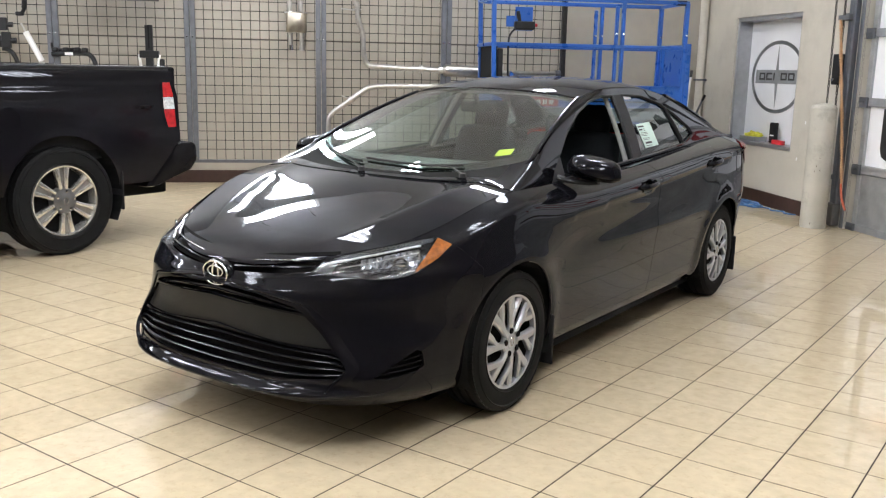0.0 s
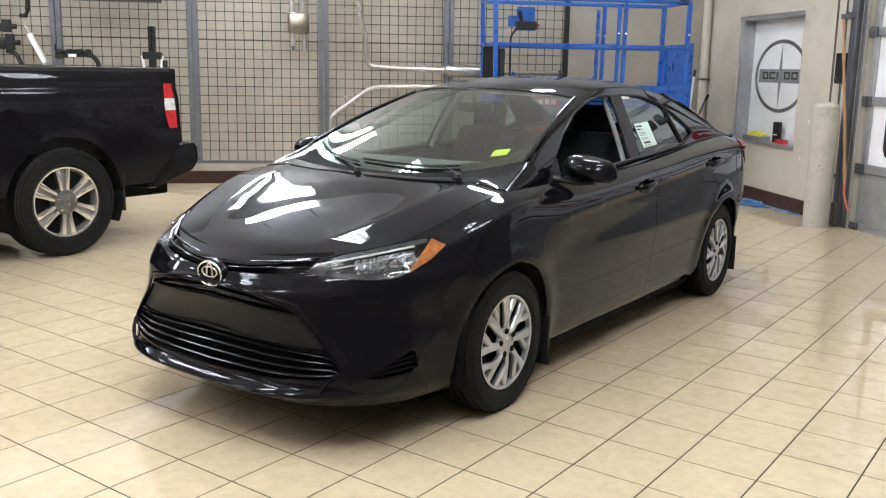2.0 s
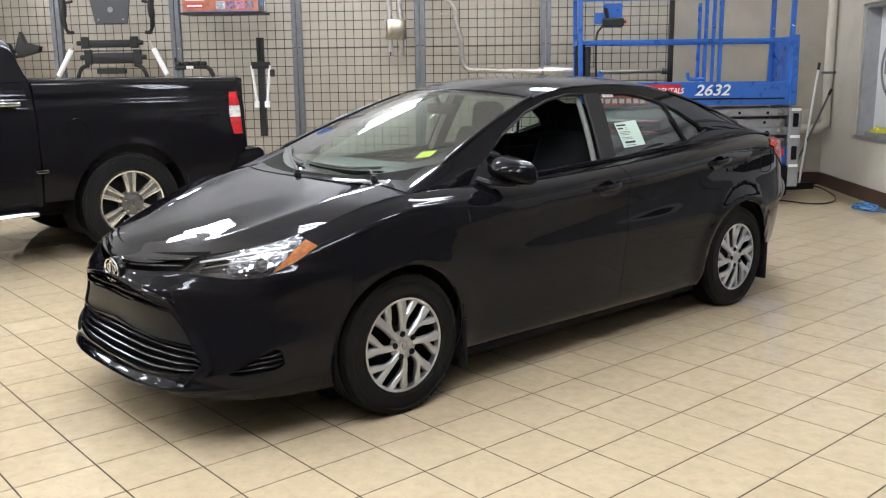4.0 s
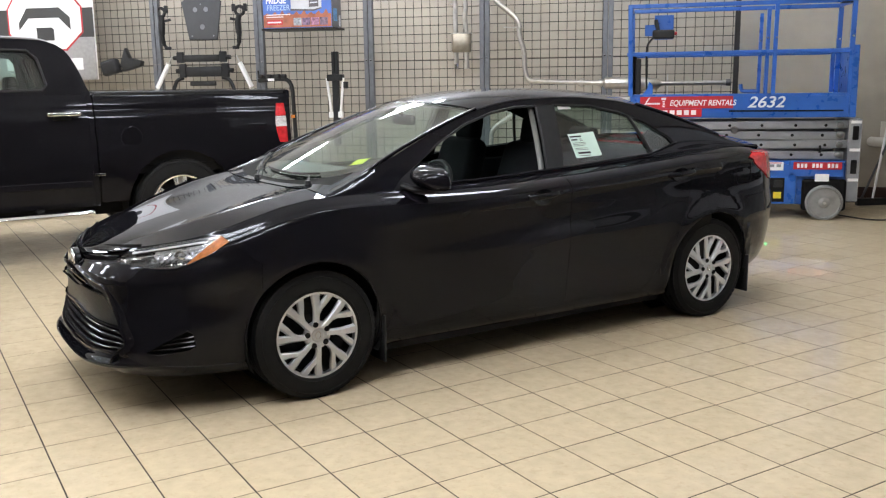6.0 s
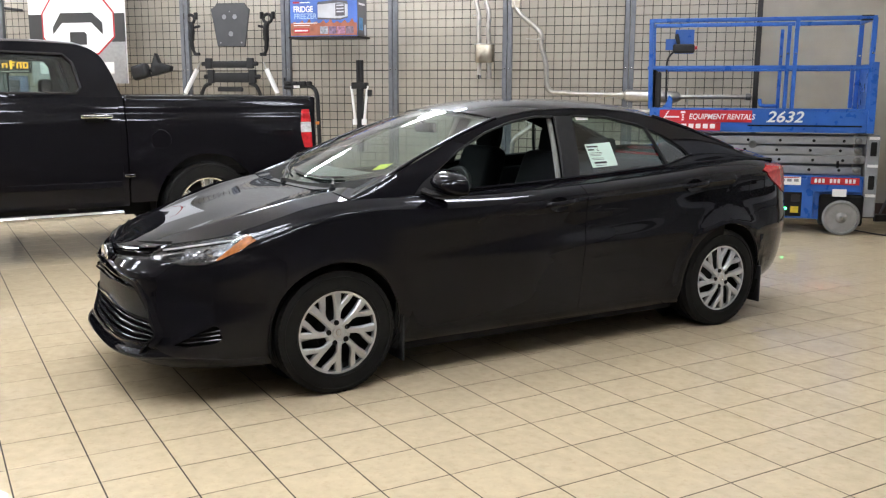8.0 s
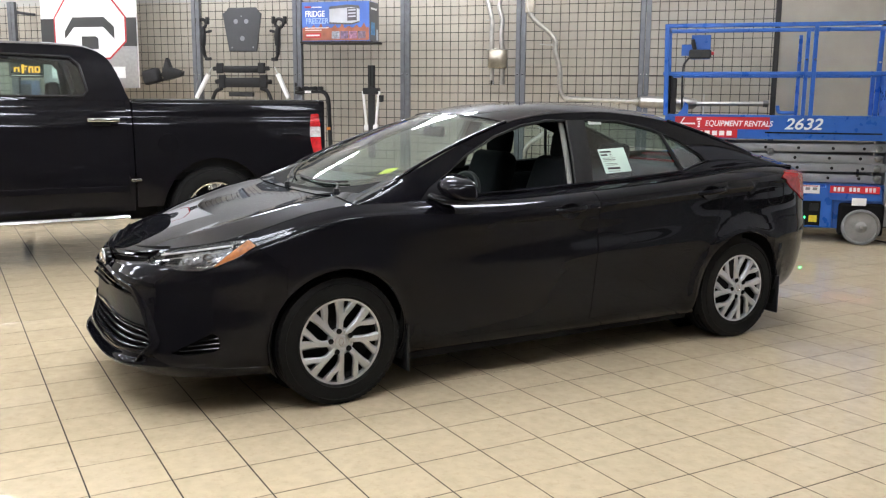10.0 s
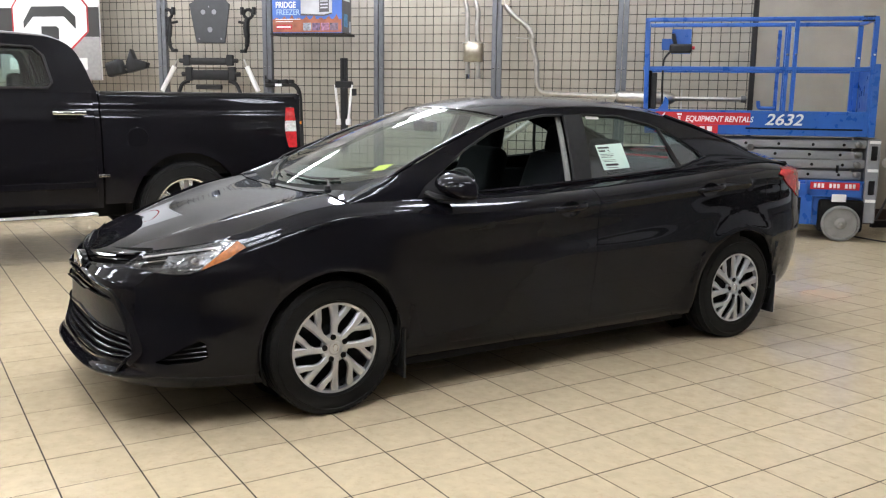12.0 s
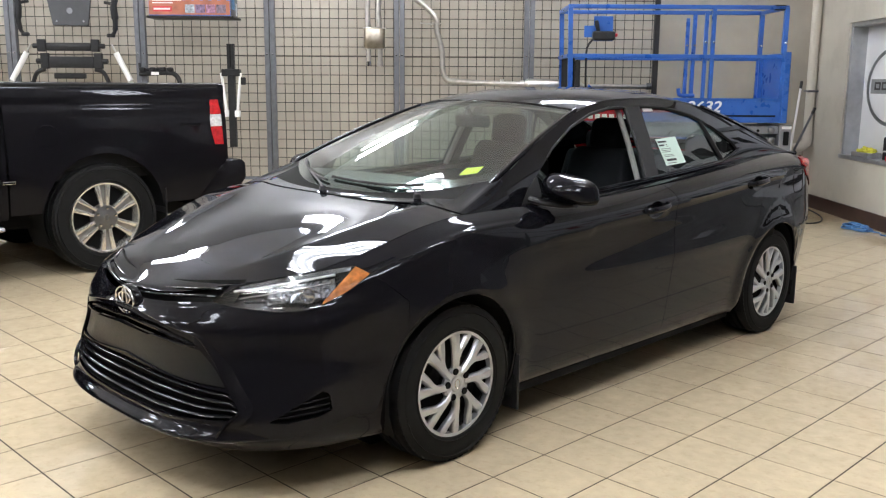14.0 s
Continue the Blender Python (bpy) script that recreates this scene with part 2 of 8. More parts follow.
def tube(pts, r, seg=10, bm=None, closed=False, cap=True, flat=1.0):
    """A round bar along points; r may be a list of radii."""
    b = bm if bm is not None else bmesh.new()
    pts = [Vector(p) for p in pts]
    n = len(pts)
    rs = r if isinstance(r, (list, tuple)) else [r] * n
    rings, up = [], None
    for i, p in enumerate(pts):
        d = (pts[(i + 1) % n] if (closed or i < n - 1) else p) - (pts[i - 1] if (closed or i > 0) else p)
        d.normalize()
        if up is None:
            up = Vector((0, 0, 1)) if abs(d.z) < 0.9 else Vector((1, 0, 0))
        side = d.cross(up).normalized()
        up = side.cross(d).normalized()
        rings.append([b.verts.new(p + rs[i] * (math.cos(a) * side + flat * math.sin(a) * up)) for a in [2 * math.pi * k / seg for k in range(seg)]])
    for i in range(n if closed else n - 1):
        a, c = rings[i], rings[(i + 1) % n]
        for k in range(seg):
            b.faces.new((a[k], a[(k + 1) % seg], c[(k + 1) % seg], c[k]))
    if cap and not closed:
        b.faces.new(rings[0])
        b.faces.new(rings[-1])
    return b


def lathe(profile, seg=48, bm=None, m=None):
    """Turn (radius, height) points round the z axis."""
    b = bmesh.new()
    rings = []
    for r, z in profile:
        if r < 1e-6:
            rings.append([b.verts.new((0, 0, z))])
        else:
            rings.append([b.verts.new((r * math.cos(a), r * math.sin(a), z)) for a in [2 * math.pi * k / seg for k in range(seg)]])
    for a, c in zip(rings, rings[1:]):
        for k in range(seg):
            k2 = (k + 1) % seg
            if len(a) == 1 and len(c) > 1:
                b.faces.new((a[0], c[k], c[k2]))
            elif len(c) == 1 and len(a) > 1:
                b.faces.new((a[k], a[k2], c[0]))
            elif len(a) > 1:
                b.faces.new((a[k], a[k2], c[k2], c[k]))
    if m is not None:
        b.transform(m)
    return add(bm, b) if bm is not None else b


def prism(outline, lo, hi, bevel=0.0, bm=None, m=None):
    """Extrude an outline in the xy plane from z = lo to hi."""
    b = bmesh.new()
    base = [b.verts.new((x, y, lo)) for x, y in outline]
    f = b.faces.new(base)
    got = bmesh.ops.extrude_face_region(b, geom=[f])
    for v in got["geom"]:
        if isinstance(v, bmesh.types.BMVert):
            v.co.z = hi
    if bevel > 0:
        bmesh.ops.recalc_face_normals(b, faces=b.faces)
        bmesh.ops.bevel(b, geom=[e for e in b.edges], offset=bevel, segments=2, profile=0.5, affect="EDGES")
    if m is not None:
        b.transform(m)
    return add(bm, b) if bm is not None else b


def sheet(fn, nu, nv, bm=None, thick=0.0):
    """A surface fn(u, v), u and v from 0 to 1."""
    b = bmesh.new()
    g = [[b.verts.new(fn(i / nu, j / nv)) for j in range(nv + 1)] for i in range(nu + 1)]
    for i in range(nu):
        for j in range(nv):
            b.faces.new((g[i][j], g[i + 1][j], g[i + 1][j + 1], g[i][j + 1]))
    bmesh.ops.remove_doubles(b, verts=b.verts, dist=1e-5)
    if thick:
        bmesh.ops.recalc_face_normals(b, faces=b.faces)
        bmesh.ops.solidify(b, geom=list(b.faces), thickness=thick)
    return add(bm, b) if bm is not None else b


def graph(pts):
    """A smooth function through (x, y) points."""
    xs, ys = np.array([p[0] for p in pts], float), np.array([p[1] for p in pts], float)
    h, d = np.diff(xs), np.diff(ys) / np.diff(xs)
    m = np.zeros(len(xs))
    m[0], m[-1] = d[0], d[-1]
    for i in range(1, len(xs) - 1):
        if d[i - 1] * d[i] > 0:
            w1, w2 = 2 * h[i] + h[i - 1], h[i] + 2 * h[i - 1]
            m[i] = (w1 + w2) / (w1 / d[i - 1] + w2 / d[i])

    def f(x):
        x = min(max(x, xs[0]), xs[-1])
        i = min(int(np.searchsorted(xs, x, side="right")) - 1, len(xs) - 2)
        i = max(i, 0)
        t = (x - xs[i]) / h[i]
        return float((1 + 2 * t) * (1 - t) ** 2 * ys[i] + t * (1 - t) ** 2 * h[i] * m[i] + t * t * (3 - 2 * t) * ys[i + 1] + t * t * (t - 1) * h[i] * m[i + 1])
    return f


def carve(bm, poly, a=(0, 1, 0), reach=0.15):
    """Cut a convex outline, given along the level direction a and z, into bm. Returns the faces inside."""
    a = Vector(a).normalized()
    cx, cz = sum(p[0] for p in poly) / len(poly), sum(p[1] for p in poly) / len(poly)
    lo, hi = min(p[0] for p in poly) - reach, max(p[0] for p in poly) + reach
    zl, zh = min(p[1] for p in poly) - reach, max(p[1] for p in poly) + reach

    def near():
        out = []
        for f in bm.faces:
            c = f.calc_center_median()
            if lo < c.dot(a) < hi and zl < c.z < zh:
                out.append(f)
        return out
    planes = []
    for (h0, z0), (h1, z1) in zip(poly, poly[1:] + poly[:1]):
        n = a * (z1 - z0) + Vector((0, 0, -(h1 - h0)))
        p = a * h0 + Vector((0, 0, z0))
        if n.dot(a * cx + Vector((0, 0, cz)) - p) < 0:
            n = -n
        fs = near()
        es = list({e for f in fs for e in f.edges})
        vs = list({v for f in fs for v in f.verts})
        bmesh.ops.bisect_plane(bm, geom=vs + es + fs, plane_co=p, plane_no=n, dist=1e-5)
        planes.append((p, n))
    out = []
    for f in near():
        c = f.calc_center_median()
        if all(n.dot(c - p) > 0 for p, n in planes):
            out.append(f)
    return out


def mirror_x(bm):
    b = bm.copy()
    for v in b.verts:
        v.co.x = -v.co.x
    bmesh.ops.reverse_faces(b, faces=b.faces)
    add(bm, b)
    bmesh.ops.remove_doubles(bm, verts=bm.verts, dist=1e-4)
    return bm


def lettering(text, size, mat, m, parent=None, name="lettering", depth=0.002, shear=0.0, bold=0.0, width=1.0):
    """Flat letters of the built-in font, as a mesh."""
    cu = bpy.data.curves.new(name, "FONT")
    cu.body, cu.size, cu.extrude, cu.shear, cu.offset = text, size, depth, shear, bold
    cu.align_x, cu.align_y = "CENTER", "CENTER"
    ob = bpy.data.objects.new("letters", cu)
    scene.collection.objects.link(ob)
    me = bpy.data.meshes.new_from_object(ob.evaluated_get(bpy.context.evaluated_depsgraph_get()))
    bpy.data.objects.remove(ob)
    me.name = name
    me.materials.clear()
    me.materials.append(mat)
    me.transform(Matrix.Diagonal((width, 1, 1, 1)))
    out = new(name, me)
    if parent:
        out.parent = parent
        out.matrix_local = m
    else:
        out.matrix_world = m
    return out


def pair(name, bm, mat, parent, label="", smooth=False, sharp=35, about=0.0):
    """A part and its mirror image about x = about, as two parts."""
    c = bm.copy()
    for v in c.verts:
        v.co.x = 2 * about - v.co.x
    bmesh.ops.reverse_faces(c, faces=c.faces)
    part(name, bm, mat, parent, label, smooth, sharp)
    part(name, c, mat, parent, label, smooth, sharp)


def loose_parts(name, bm, mat, parent, label=""):
    """Each unconnected piece of bm as a part of its own."""
    bm.verts.ensure_lookup_table()
    bm.faces.index_update()
    left = set(bm.faces)
    while left:
        todo, piece = [left.pop()], []
        while todo:
            f = todo.pop()
            piece.append(f)
            for v in f.verts:
                for g in v.link_faces:
                    if g in left:
                        left.discard(g)
                        todo.append(g)
        b, made = bmesh.new(), {}
        for f in piece:
            for v in f.verts:
                if v not in made:
                    made[v] = b.verts.new(v.co)
            b.faces.new([made[v] for v in f.verts])
        part(name, b, mat, parent, label)
    bm.free()

# ---- the room ----
BACK, RIGHT, FAR, LEFT, TOP = 11.85, 5.43, -8.0, -13.0, 5.0
PITCH, TX, TY = 0.303, -1.445, 3.04


solo("floor", rbox((-20, -14, -0.2), (12, 19, -0.0011)), M_GROUT, Matrix(), "cream ceramic tile floor with dark joints", "floor", "", "structure")
FLOOR = bpy.data.objects["floor"]
solo("wall_west", rbox((LEFT, BACK, 0), (RIGHT + 0.3, BACK + 0.25, 2.85)), M_BLOCK, ROOM, "beige painted block wall behind the wire mesh", "wall", "", "structure")
# upper part is out of view, split off to shape the hood's reflection
solo("wall_west_2", rbox((LEFT, BACK, 2.85), (RIGHT + 0.3, BACK + 0.25, TOP)), M_UPPERWALL, ROOM, "plain unseen upper part of the wall, toned for the hood's reflection", "wall", "", "structure")
WIN = (9.29, 10.78, 0.70, 2.17)
DOOR_W = (4.2, 8.18)
nb = bmesh.new()
for a, b in (((WIN[1], 0), (BACK, TOP)), ((WIN[0], 0), (WIN[1], WIN[2])), ((WIN[0], WIN[3]), (WIN[1], TOP)), ((DOOR_W[1], 0), (WIN[0], TOP)), ((DOOR_W[0], 3.3), (DOOR_W[1], TOP))):
    rbox((RIGHT, a[0], a[1]), (RIGHT + 0.3, b[0], b[1]), 0, 1, nb)
solo("wall_north", nb, M_WALL, ROOM, "beige painted wall with a recessed window", "wall", "", "structure")
solo("wall_south", rbox((LEFT - 0.25, FAR, 0), (LEFT, BACK + 0.25, TOP)), M_WALL, ROOM, "plain beige wall", "wall", "", "structure")
# the next two walls are out of view, darkened for the paint's reflections
solo("wall_north_2", rbox((RIGHT, FAR, 0), (RIGHT + 0.3, DOOR_W[0], TOP)), M_DARKWALL, ROOM, "unseen closing wall beside the overhead door, kept dark for the reflections", "wall", "", "structure")
solo("wall_east", rbox((LEFT - 0.25, FAR - 0.25, 0), (RIGHT + 0.3, FAR, TOP)), M_DARKWALL, ROOM, "unseen closing wall, kept dark for the reflections", "wall", "", "structure")
solo("ceiling", rbox((LEFT - 0.25, FAR - 0.25, TOP), (RIGHT + 0.3, BACK + 0.25, TOP + 0.2)), M_CEIL, ROOM, "flat grey ceiling", "ceiling", "", "structure")
solo("baseboard_1", rbox((LEFT, BACK - 0.018, 0), (RIGHT, BACK, 0.16), 0.003), M_BASE, ROOM, "dark brown baseboard", "baseboard", "", "structure")
solo("baseboard_2", rbox((RIGHT - 0.018, 8.42, 0), (RIGHT, BACK - 0.018, 0.16), 0.003), M_BASE, ROOM, "dark brown baseboard", "baseboard", "", "structure")

# recessed window with a printed white panel
FACE = ROOM @ pose(RIGHT, 0, 0, 0, 0, -90)      # x runs against w, -y looks into the room
M_FRAMEALU = material("anodised_frame", (0.42, 0.43, 0.45), 0.4, 0.7, var=0.08, scale=12)
M_PANELWHITE = material("white_window_panel", (0.80, 0.81, 0.84), 0.35, var=0.03, scale=3)
M_LOGOGREY = material("grey_print", (0.24, 0.25, 0.26), 0.4, var=0.25, scale=5)
win = thing("window_1", FACE, "recessed window closed by a white panel printed with a grey ring", "window", "", "structure")
fr = bmesh.new()
for lo, hi in (((-WIN[1], 0.02, WIN[2]), (-WIN[1] + 0.045, 0.23, WIN[3])), ((-WIN[0] - 0.045, 0.02, WIN[2]), (-WIN[0], 0.23, WIN[3])), ((-WIN[1], 0.02, WIN[3] - 0.045), (-WIN[0], 0.23, WIN[3]))):
    rbox(lo, hi, 0.004, 1, fr)
part("window_frame", fr, M_FRAMEALU, win, "grey metal window frame")
part("window_sill", rbox((-WIN[1], -0.015, WIN[2] - 0.03), (-WIN[0], 0.24, WIN[2] + 0.012), 0.004, 1), M_FRAMEALU, win, "grey metal sill")
pan = part("window_panel", rbox((-WIN[1], 0.19, WIN[2]), (-WIN[0], 0.21, WIN[3])), M_PANELWHITE, win, "white printed panel")
ring = bmesh.new()
cx, cz, rx, rz = -10.05, 1.47, 0.60, 0.42
for k in range(72):
    q = []
    for a, g in ((k, 1.0), (k + 1, 1.0), (k + 1, 0.90), (k, 0.90)):
        th = 2 * math.pi * a / 72
        q.append(ring.verts.new((cx + rx * g * math.cos(th), 0.186, cz + rz * g * math.sin(th))))
    ring.faces.new(q)
bmesh.ops.solidify(ring, geom=list(ring.faces), thickness=0.002)
part("printed_ring", ring, M_LOGOGREY, pan, "grey ring print")
for s in (1, -1):
    blade = prism([(-0.035, 0.06), (0.0, 0.36), (0.03, 0.08), (0.02, 0.05)], 0, 0.002, 0, None, Matrix.Translation((cx, 0.186, cz)) @ Matrix.Rotation(radians(90), 4, "X") @ Matrix.Diagonal((1, s, 1, 1)))
    part("printed_blade", blade, M_LOGOGREY, pan)
part("printed_band", rbox((cx - 0.49, 0.183, cz - 0.075), (cx + 0.49, 0.188, cz + 0.082)), M_LOGOGREY, pan, "grey band with dark marks")
for k in range(5):
    x = cx - 0.40 + 0.165 * k
    mark = bmesh.new()
    rbox((x, 0.180, cz - 0.035), (x + 0.022, 0.183, cz + 0.05), 0, 1, mark)
    if k != 2:
        rbox((x + 0.022, 0.180, cz + 0.03), (x + 0.13, 0.183, cz + 0.05), 0, 1, mark)
        rbox((x + 0.022, 0.180, cz - 0.035), (x + 0.13, 0.183, cz - 0.015), 0, 1, mark)
    if k in (0, 3, 4):
        rbox((x + 0.108, 0.180, cz - 0.015), (x + 0.13, 0.183, cz + 0.03), 0, 1, mark)
    part("printed_mark", mark, M_INK, pan)

# on the sill: tray with a yellow cloth, handset, red clamp
tray = thing("parts_tray", FACE @ pose(-10.28, 0.075, WIN[2] + 0.012), "grey plastic tray with a yellow cloth on the window sill", "tray")
part("tray", prism([(-0.19, -0.08), (0.19, -0.08), (0.19, 0.08), (-0.19, 0.08)], 0, 0.055, 0.006), M_LIFTGREY, tray)
cl = bmesh.new()
bmesh.ops.create_icosphere(cl, subdivisions=3, radius=1)
for v in cl.verts:
    n = noise.noise(v.co * 2.2) * 0.5 + 1
    v.co = Vector((v.co.x * 0.17 * n, v.co.y * 0.065 * n, max(v.co.z, -0.2) * 0.05 * n + 0.06))
part("cloth", cl, material("yellow_cloth", (0.55, 0.52, 0.05), 0.8, var=0.3, scale=40), tray, "crumpled yellow cloth", True)
ph = thing("handset", FACE @ pose(-9.86, 0.10, WIN[2] + 0.012, 0, 0, 8), "black handset standing on the window sill", "handset")
part("case", rbox((-0.055, -0.02, 0), (0.055, 0.03, 0.24), 0.012), M_PLASTIC, ph)
part("label", rbox((-0.035, -0.0225, 0.085), (0.035, -0.0195, 0.10)), M_WHITE, ph, "small pale label")
solo("clamp", prism([(-0.10, -0.03), (0.10, -0.03), (0.12, 0.0), (0.10, 0.03), (-0.10, 0.03)], 0, 0.05, 0.008), material("red_plastic", (0.55, 0.02, 0.03), 0.4, var=0.1), FACE @ pose(-9.68, 0.07, WIN[2] + 0.012), "red plastic clamp lying on the sill", "clamp")
gl = bmesh.new()
for k in range(5):
    tube(smooth_line([(-0.05 + 0.025 * k, 0, 0.0), (-0.055 + 0.027 * k, -0.02, -0.06), (-0.05 + 0.024 * k, -0.01, -0.13 - 0.02 * (k % 2))], 4), 0.014, 6, gl)
rbox((-0.065, -0.03, -0.04), (0.065, 0.03, 0.09), 0.02, 2, gl)
solo("work_glove", gl, material("yellow_green_glove", (0.50, 0.52, 0.06), 0.8, var=0.3, scale=30), FACE @ pose(-9.43, 0.155, 0.98), "yellow-green work glove hung in the window", "glove", smooth=True)
for k, (x, z) in enumerate(((-9.03, 1.0), (-9.14, 0.60))):
    solo("tape_scrap", rbox((-0.009, -0.003, -0.016), (0.009, 0.0, 0.016)), M_WHITE, FACE @ pose(x, 0, z, 0, 12 * k, 0), "small white scrap of tape on the wall", "tape scrap", "tape scraps on the wall")

# sectional door at the end of the right wall
M_DOORALU = material("door_aluminium", (0.40, 0.41, 0.42), 0.42, 0.6, var=0.12, scale=9, dirt=(0.2, 0.2, 0.19), damount=0.3)
M_DOORWHITE = material("white_door_glazing", (0.88, 0.89, 0.92), 0.3, var=0.04, scale=2)
door = thing("door_1", FACE, "aluminium sectional overhead door with white panels", "door", "", "structure")
part("door_leaf", rbox((-8.15, 0.10, 0.0), (-DOOR_W[0], 0.13, 3.3)), M_DOORWHITE, door, "white panels")
part("kick_panel", rbox((-8.12, 0.078, 0.05), (-DOOR_W[0], 0.10, 0.56), 0.004, 1), M_DOORALU, door, "dull grey bottom panel")
for z in (0.02, 0.60, 1.25, 1.90, 2.55):
    part("section_rail", rbox((-8.15, 0.055, z - 0.035), (-DOOR_W[0], 0.10, z + 0.045), 0.006, 1), M_DOORALU, door)
    h = bmesh.new()
    rbox((-8.19, 0.03, z - 0.05), (-8.06, 0.055, z + 0.05), 0.006, 1, h)
    tube([(-8.20, 0.045, z), (-8.10, 0.045, z)], 0.022, 10, h)
    part("hinge", h, M_GALV, door, "steel roller hinge")
part("stile", rbox((-8.15, 0.07, 0), (-8.08, 0.10, 3.3), 0.004, 1), M_DOORALU, door)
# printed film on the panels: a dark rounded frame, red and dark shapes
def print_shape(name, outline, mat):
    b = prism(outline, 0.088, 0.098, 0, None, Matrix(((1, 0, 0, 0), (0, 0, 1, 0), (0, 1, 0, 0), (0, 0, 0, 1))))
    return part(name, b, mat, door)


for lo, hi in ((0.72, 1.16), (1.36, 1.82), (2.02, 2.47), (2.66, 3.2)):
    if lo < 1:
        print_shape("dark_band", [(-7.86, hi + 0.04), (-7.86, lo + 0.10), (-7.83, lo + 0.03), (-7.76, lo), (-4.6, lo), (-4.6, lo + 0.09), (-7.70, lo + 0.09), (-7.74, lo + 0.14), (-7.74, hi + 0.04)], M_INK)
    else:
        print_shape("dark_band", [(-7.86, lo - 0.06), (-7.74, lo - 0.06), (-7.74, hi + 0.04), (-7.86, hi + 0.04)], M_INK)
for k in range(9):
    x = -7.42 + 0.27 * k
    print_shape("print_bar", [(x, 2.16), (x + 0.19, 2.16), (x + 0.22, 2.34), (x + 0.03, 2.34)], M_INK)
for k in range(5):
    x = -7.50 + 0.62 * k
    if k % 2:
        ring = tube([(x + 0.25 + 0.19 * math.cos(a), 0.094, 1.60 + 0.17 * math.sin(a)) for a in [2 * math.pi * j / 32 for j in range(32)]], 0.05, 8, closed=True)
        for v in ring.verts:
            v.co.y = 0.094 + (v.co.y - 0.094) * 0.08
        part("print_ring", ring, M_RED, door)
    else:
        print_shape("print_bar", [(x, 1.72), (x + 0.48, 1.72), (x + 0.48, 1.80), (x, 1.80)], M_RED)
        print_shape("print_bar", [(x + 0.19, 1.40), (x + 0.29, 1.40), (x + 0.29, 1.72), (x + 0.19, 1.72)], M_RED)
trk = thing("door_track", FACE, "galvanised steel door track on the jamb", "door track", "", "structure")
part("jamb_angle", rbox((-8.40, -0.03, 0), (-8.35, 0.0, 3.4), 0.003, 1), M_GALV, trk)
part("track", rbox((-8.31, -0.06, 0.03), (-8.25, 0.0, 3.4), 0.012, 2), M_GALV, trk)
part("seal", rbox((-8.24, -0.01, 0), (-8.18, 0.05, 3.3), 0.01, 1), M_GALV, trk)
for z in (0.47, 2.05):
    part("bracket", rbox((-8.46, -0.045, z), (-8.26, -0.031, z + 0.05), 0.003, 1), M_GALV, trk)
part("base_bracket", rbox((-8.37, -0.09, 0.02), (-8.24, -0.004, 0.24), 0.01, 1), M_DARKRIM, trk, "dark roller bracket")
# hoist chains, control box, orange hose
ch = thing("hoist_chain", FACE @ pose(-8.565, -0.075, 0), "dark steel hoist chain hanging beside the door", "chain")
cb = bmesh.new()
link = tube([(0.0095 * math.cos(a), 0, 0.020 * math.sin(a)) for a in [2 * math.pi * k / 10 for k in range(10)]], 0.0042, 5, closed=True)
lm = bpy.data.meshes.new("link")
link.to_mesh(lm)
link.free()
for x in (0.0, 0.155):
    for k in range(72):
        z = 0.85 + 0.032 * k
        m = Matrix.Translation((x + 0.012 * math.sin(z * 1.3), 0, z)) @ Matrix.Rotation(radians(90 * (k % 2)), 4, "Z")
        tmp = bmesh.new()
        tmp.from_mesh(lm)
        add(cb, tmp, m)
part("chain_links", cb, M_WIRE, ch)["kind"] = "stuff"
bx = thing("control_box", FACE @ pose(-8.50, -0.047, 1.56), "black control box on the wall behind the chains", "control box")
part("case", rbox((-0.07, 0, -0.15), (0.07, 0.045, 0.15), 0.008), M_PLASTIC, bx)
part("screw", lathe([(0, 0.004), (0.012, 0.003), (0.014, 0)], 12, None, Matrix.Translation((-0.04, -0.001, -0.10)) @ Matrix.Rotation(radians(90), 4, "X")), M_CHROME, bx)
M_ORANGE = material("orange_hose", (0.60, 0.36, 0.19), 0.45, var=0.1, scale=20)
hz = thing("air_hose", FACE @ pose(-8.40, -0.105, 0), "coiled orange air hose hanging from a bracket", "hose")
coil = []
for k in range(720):
    z = 2.04 - 1.58 * k / 720
    r = 0.014 + 0.003 * math.sin(k * 0.05)
    coil.append((0.28 * k / 720 + 0.012 * math.sin(z * 2.2) + r * math.cos(k * 0.9), r * math.sin(k * 0.9), z))
part("coil", tube(coil, 0.0045, 5), M_ORANGE, hz, "", True)
part("loose_end", tube(smooth_line([(0.28, 0, 0.46), (0.31, -0.01, 0.38), (0.36, -0.02, 0.30), (0.42, -0.02, 0.22)], 6), 0.011, 8), material("red_orange_hose", (0.55, 0.12, 0.06), 0.5, var=0.2, scale=60), hz, "red coiled tail", True)
part("hook", rbox((-0.06, 0.0, 2.03), (0.12, 0.105, 2.08), 0.005, 1), M_GALV, hz, "steel bracket")
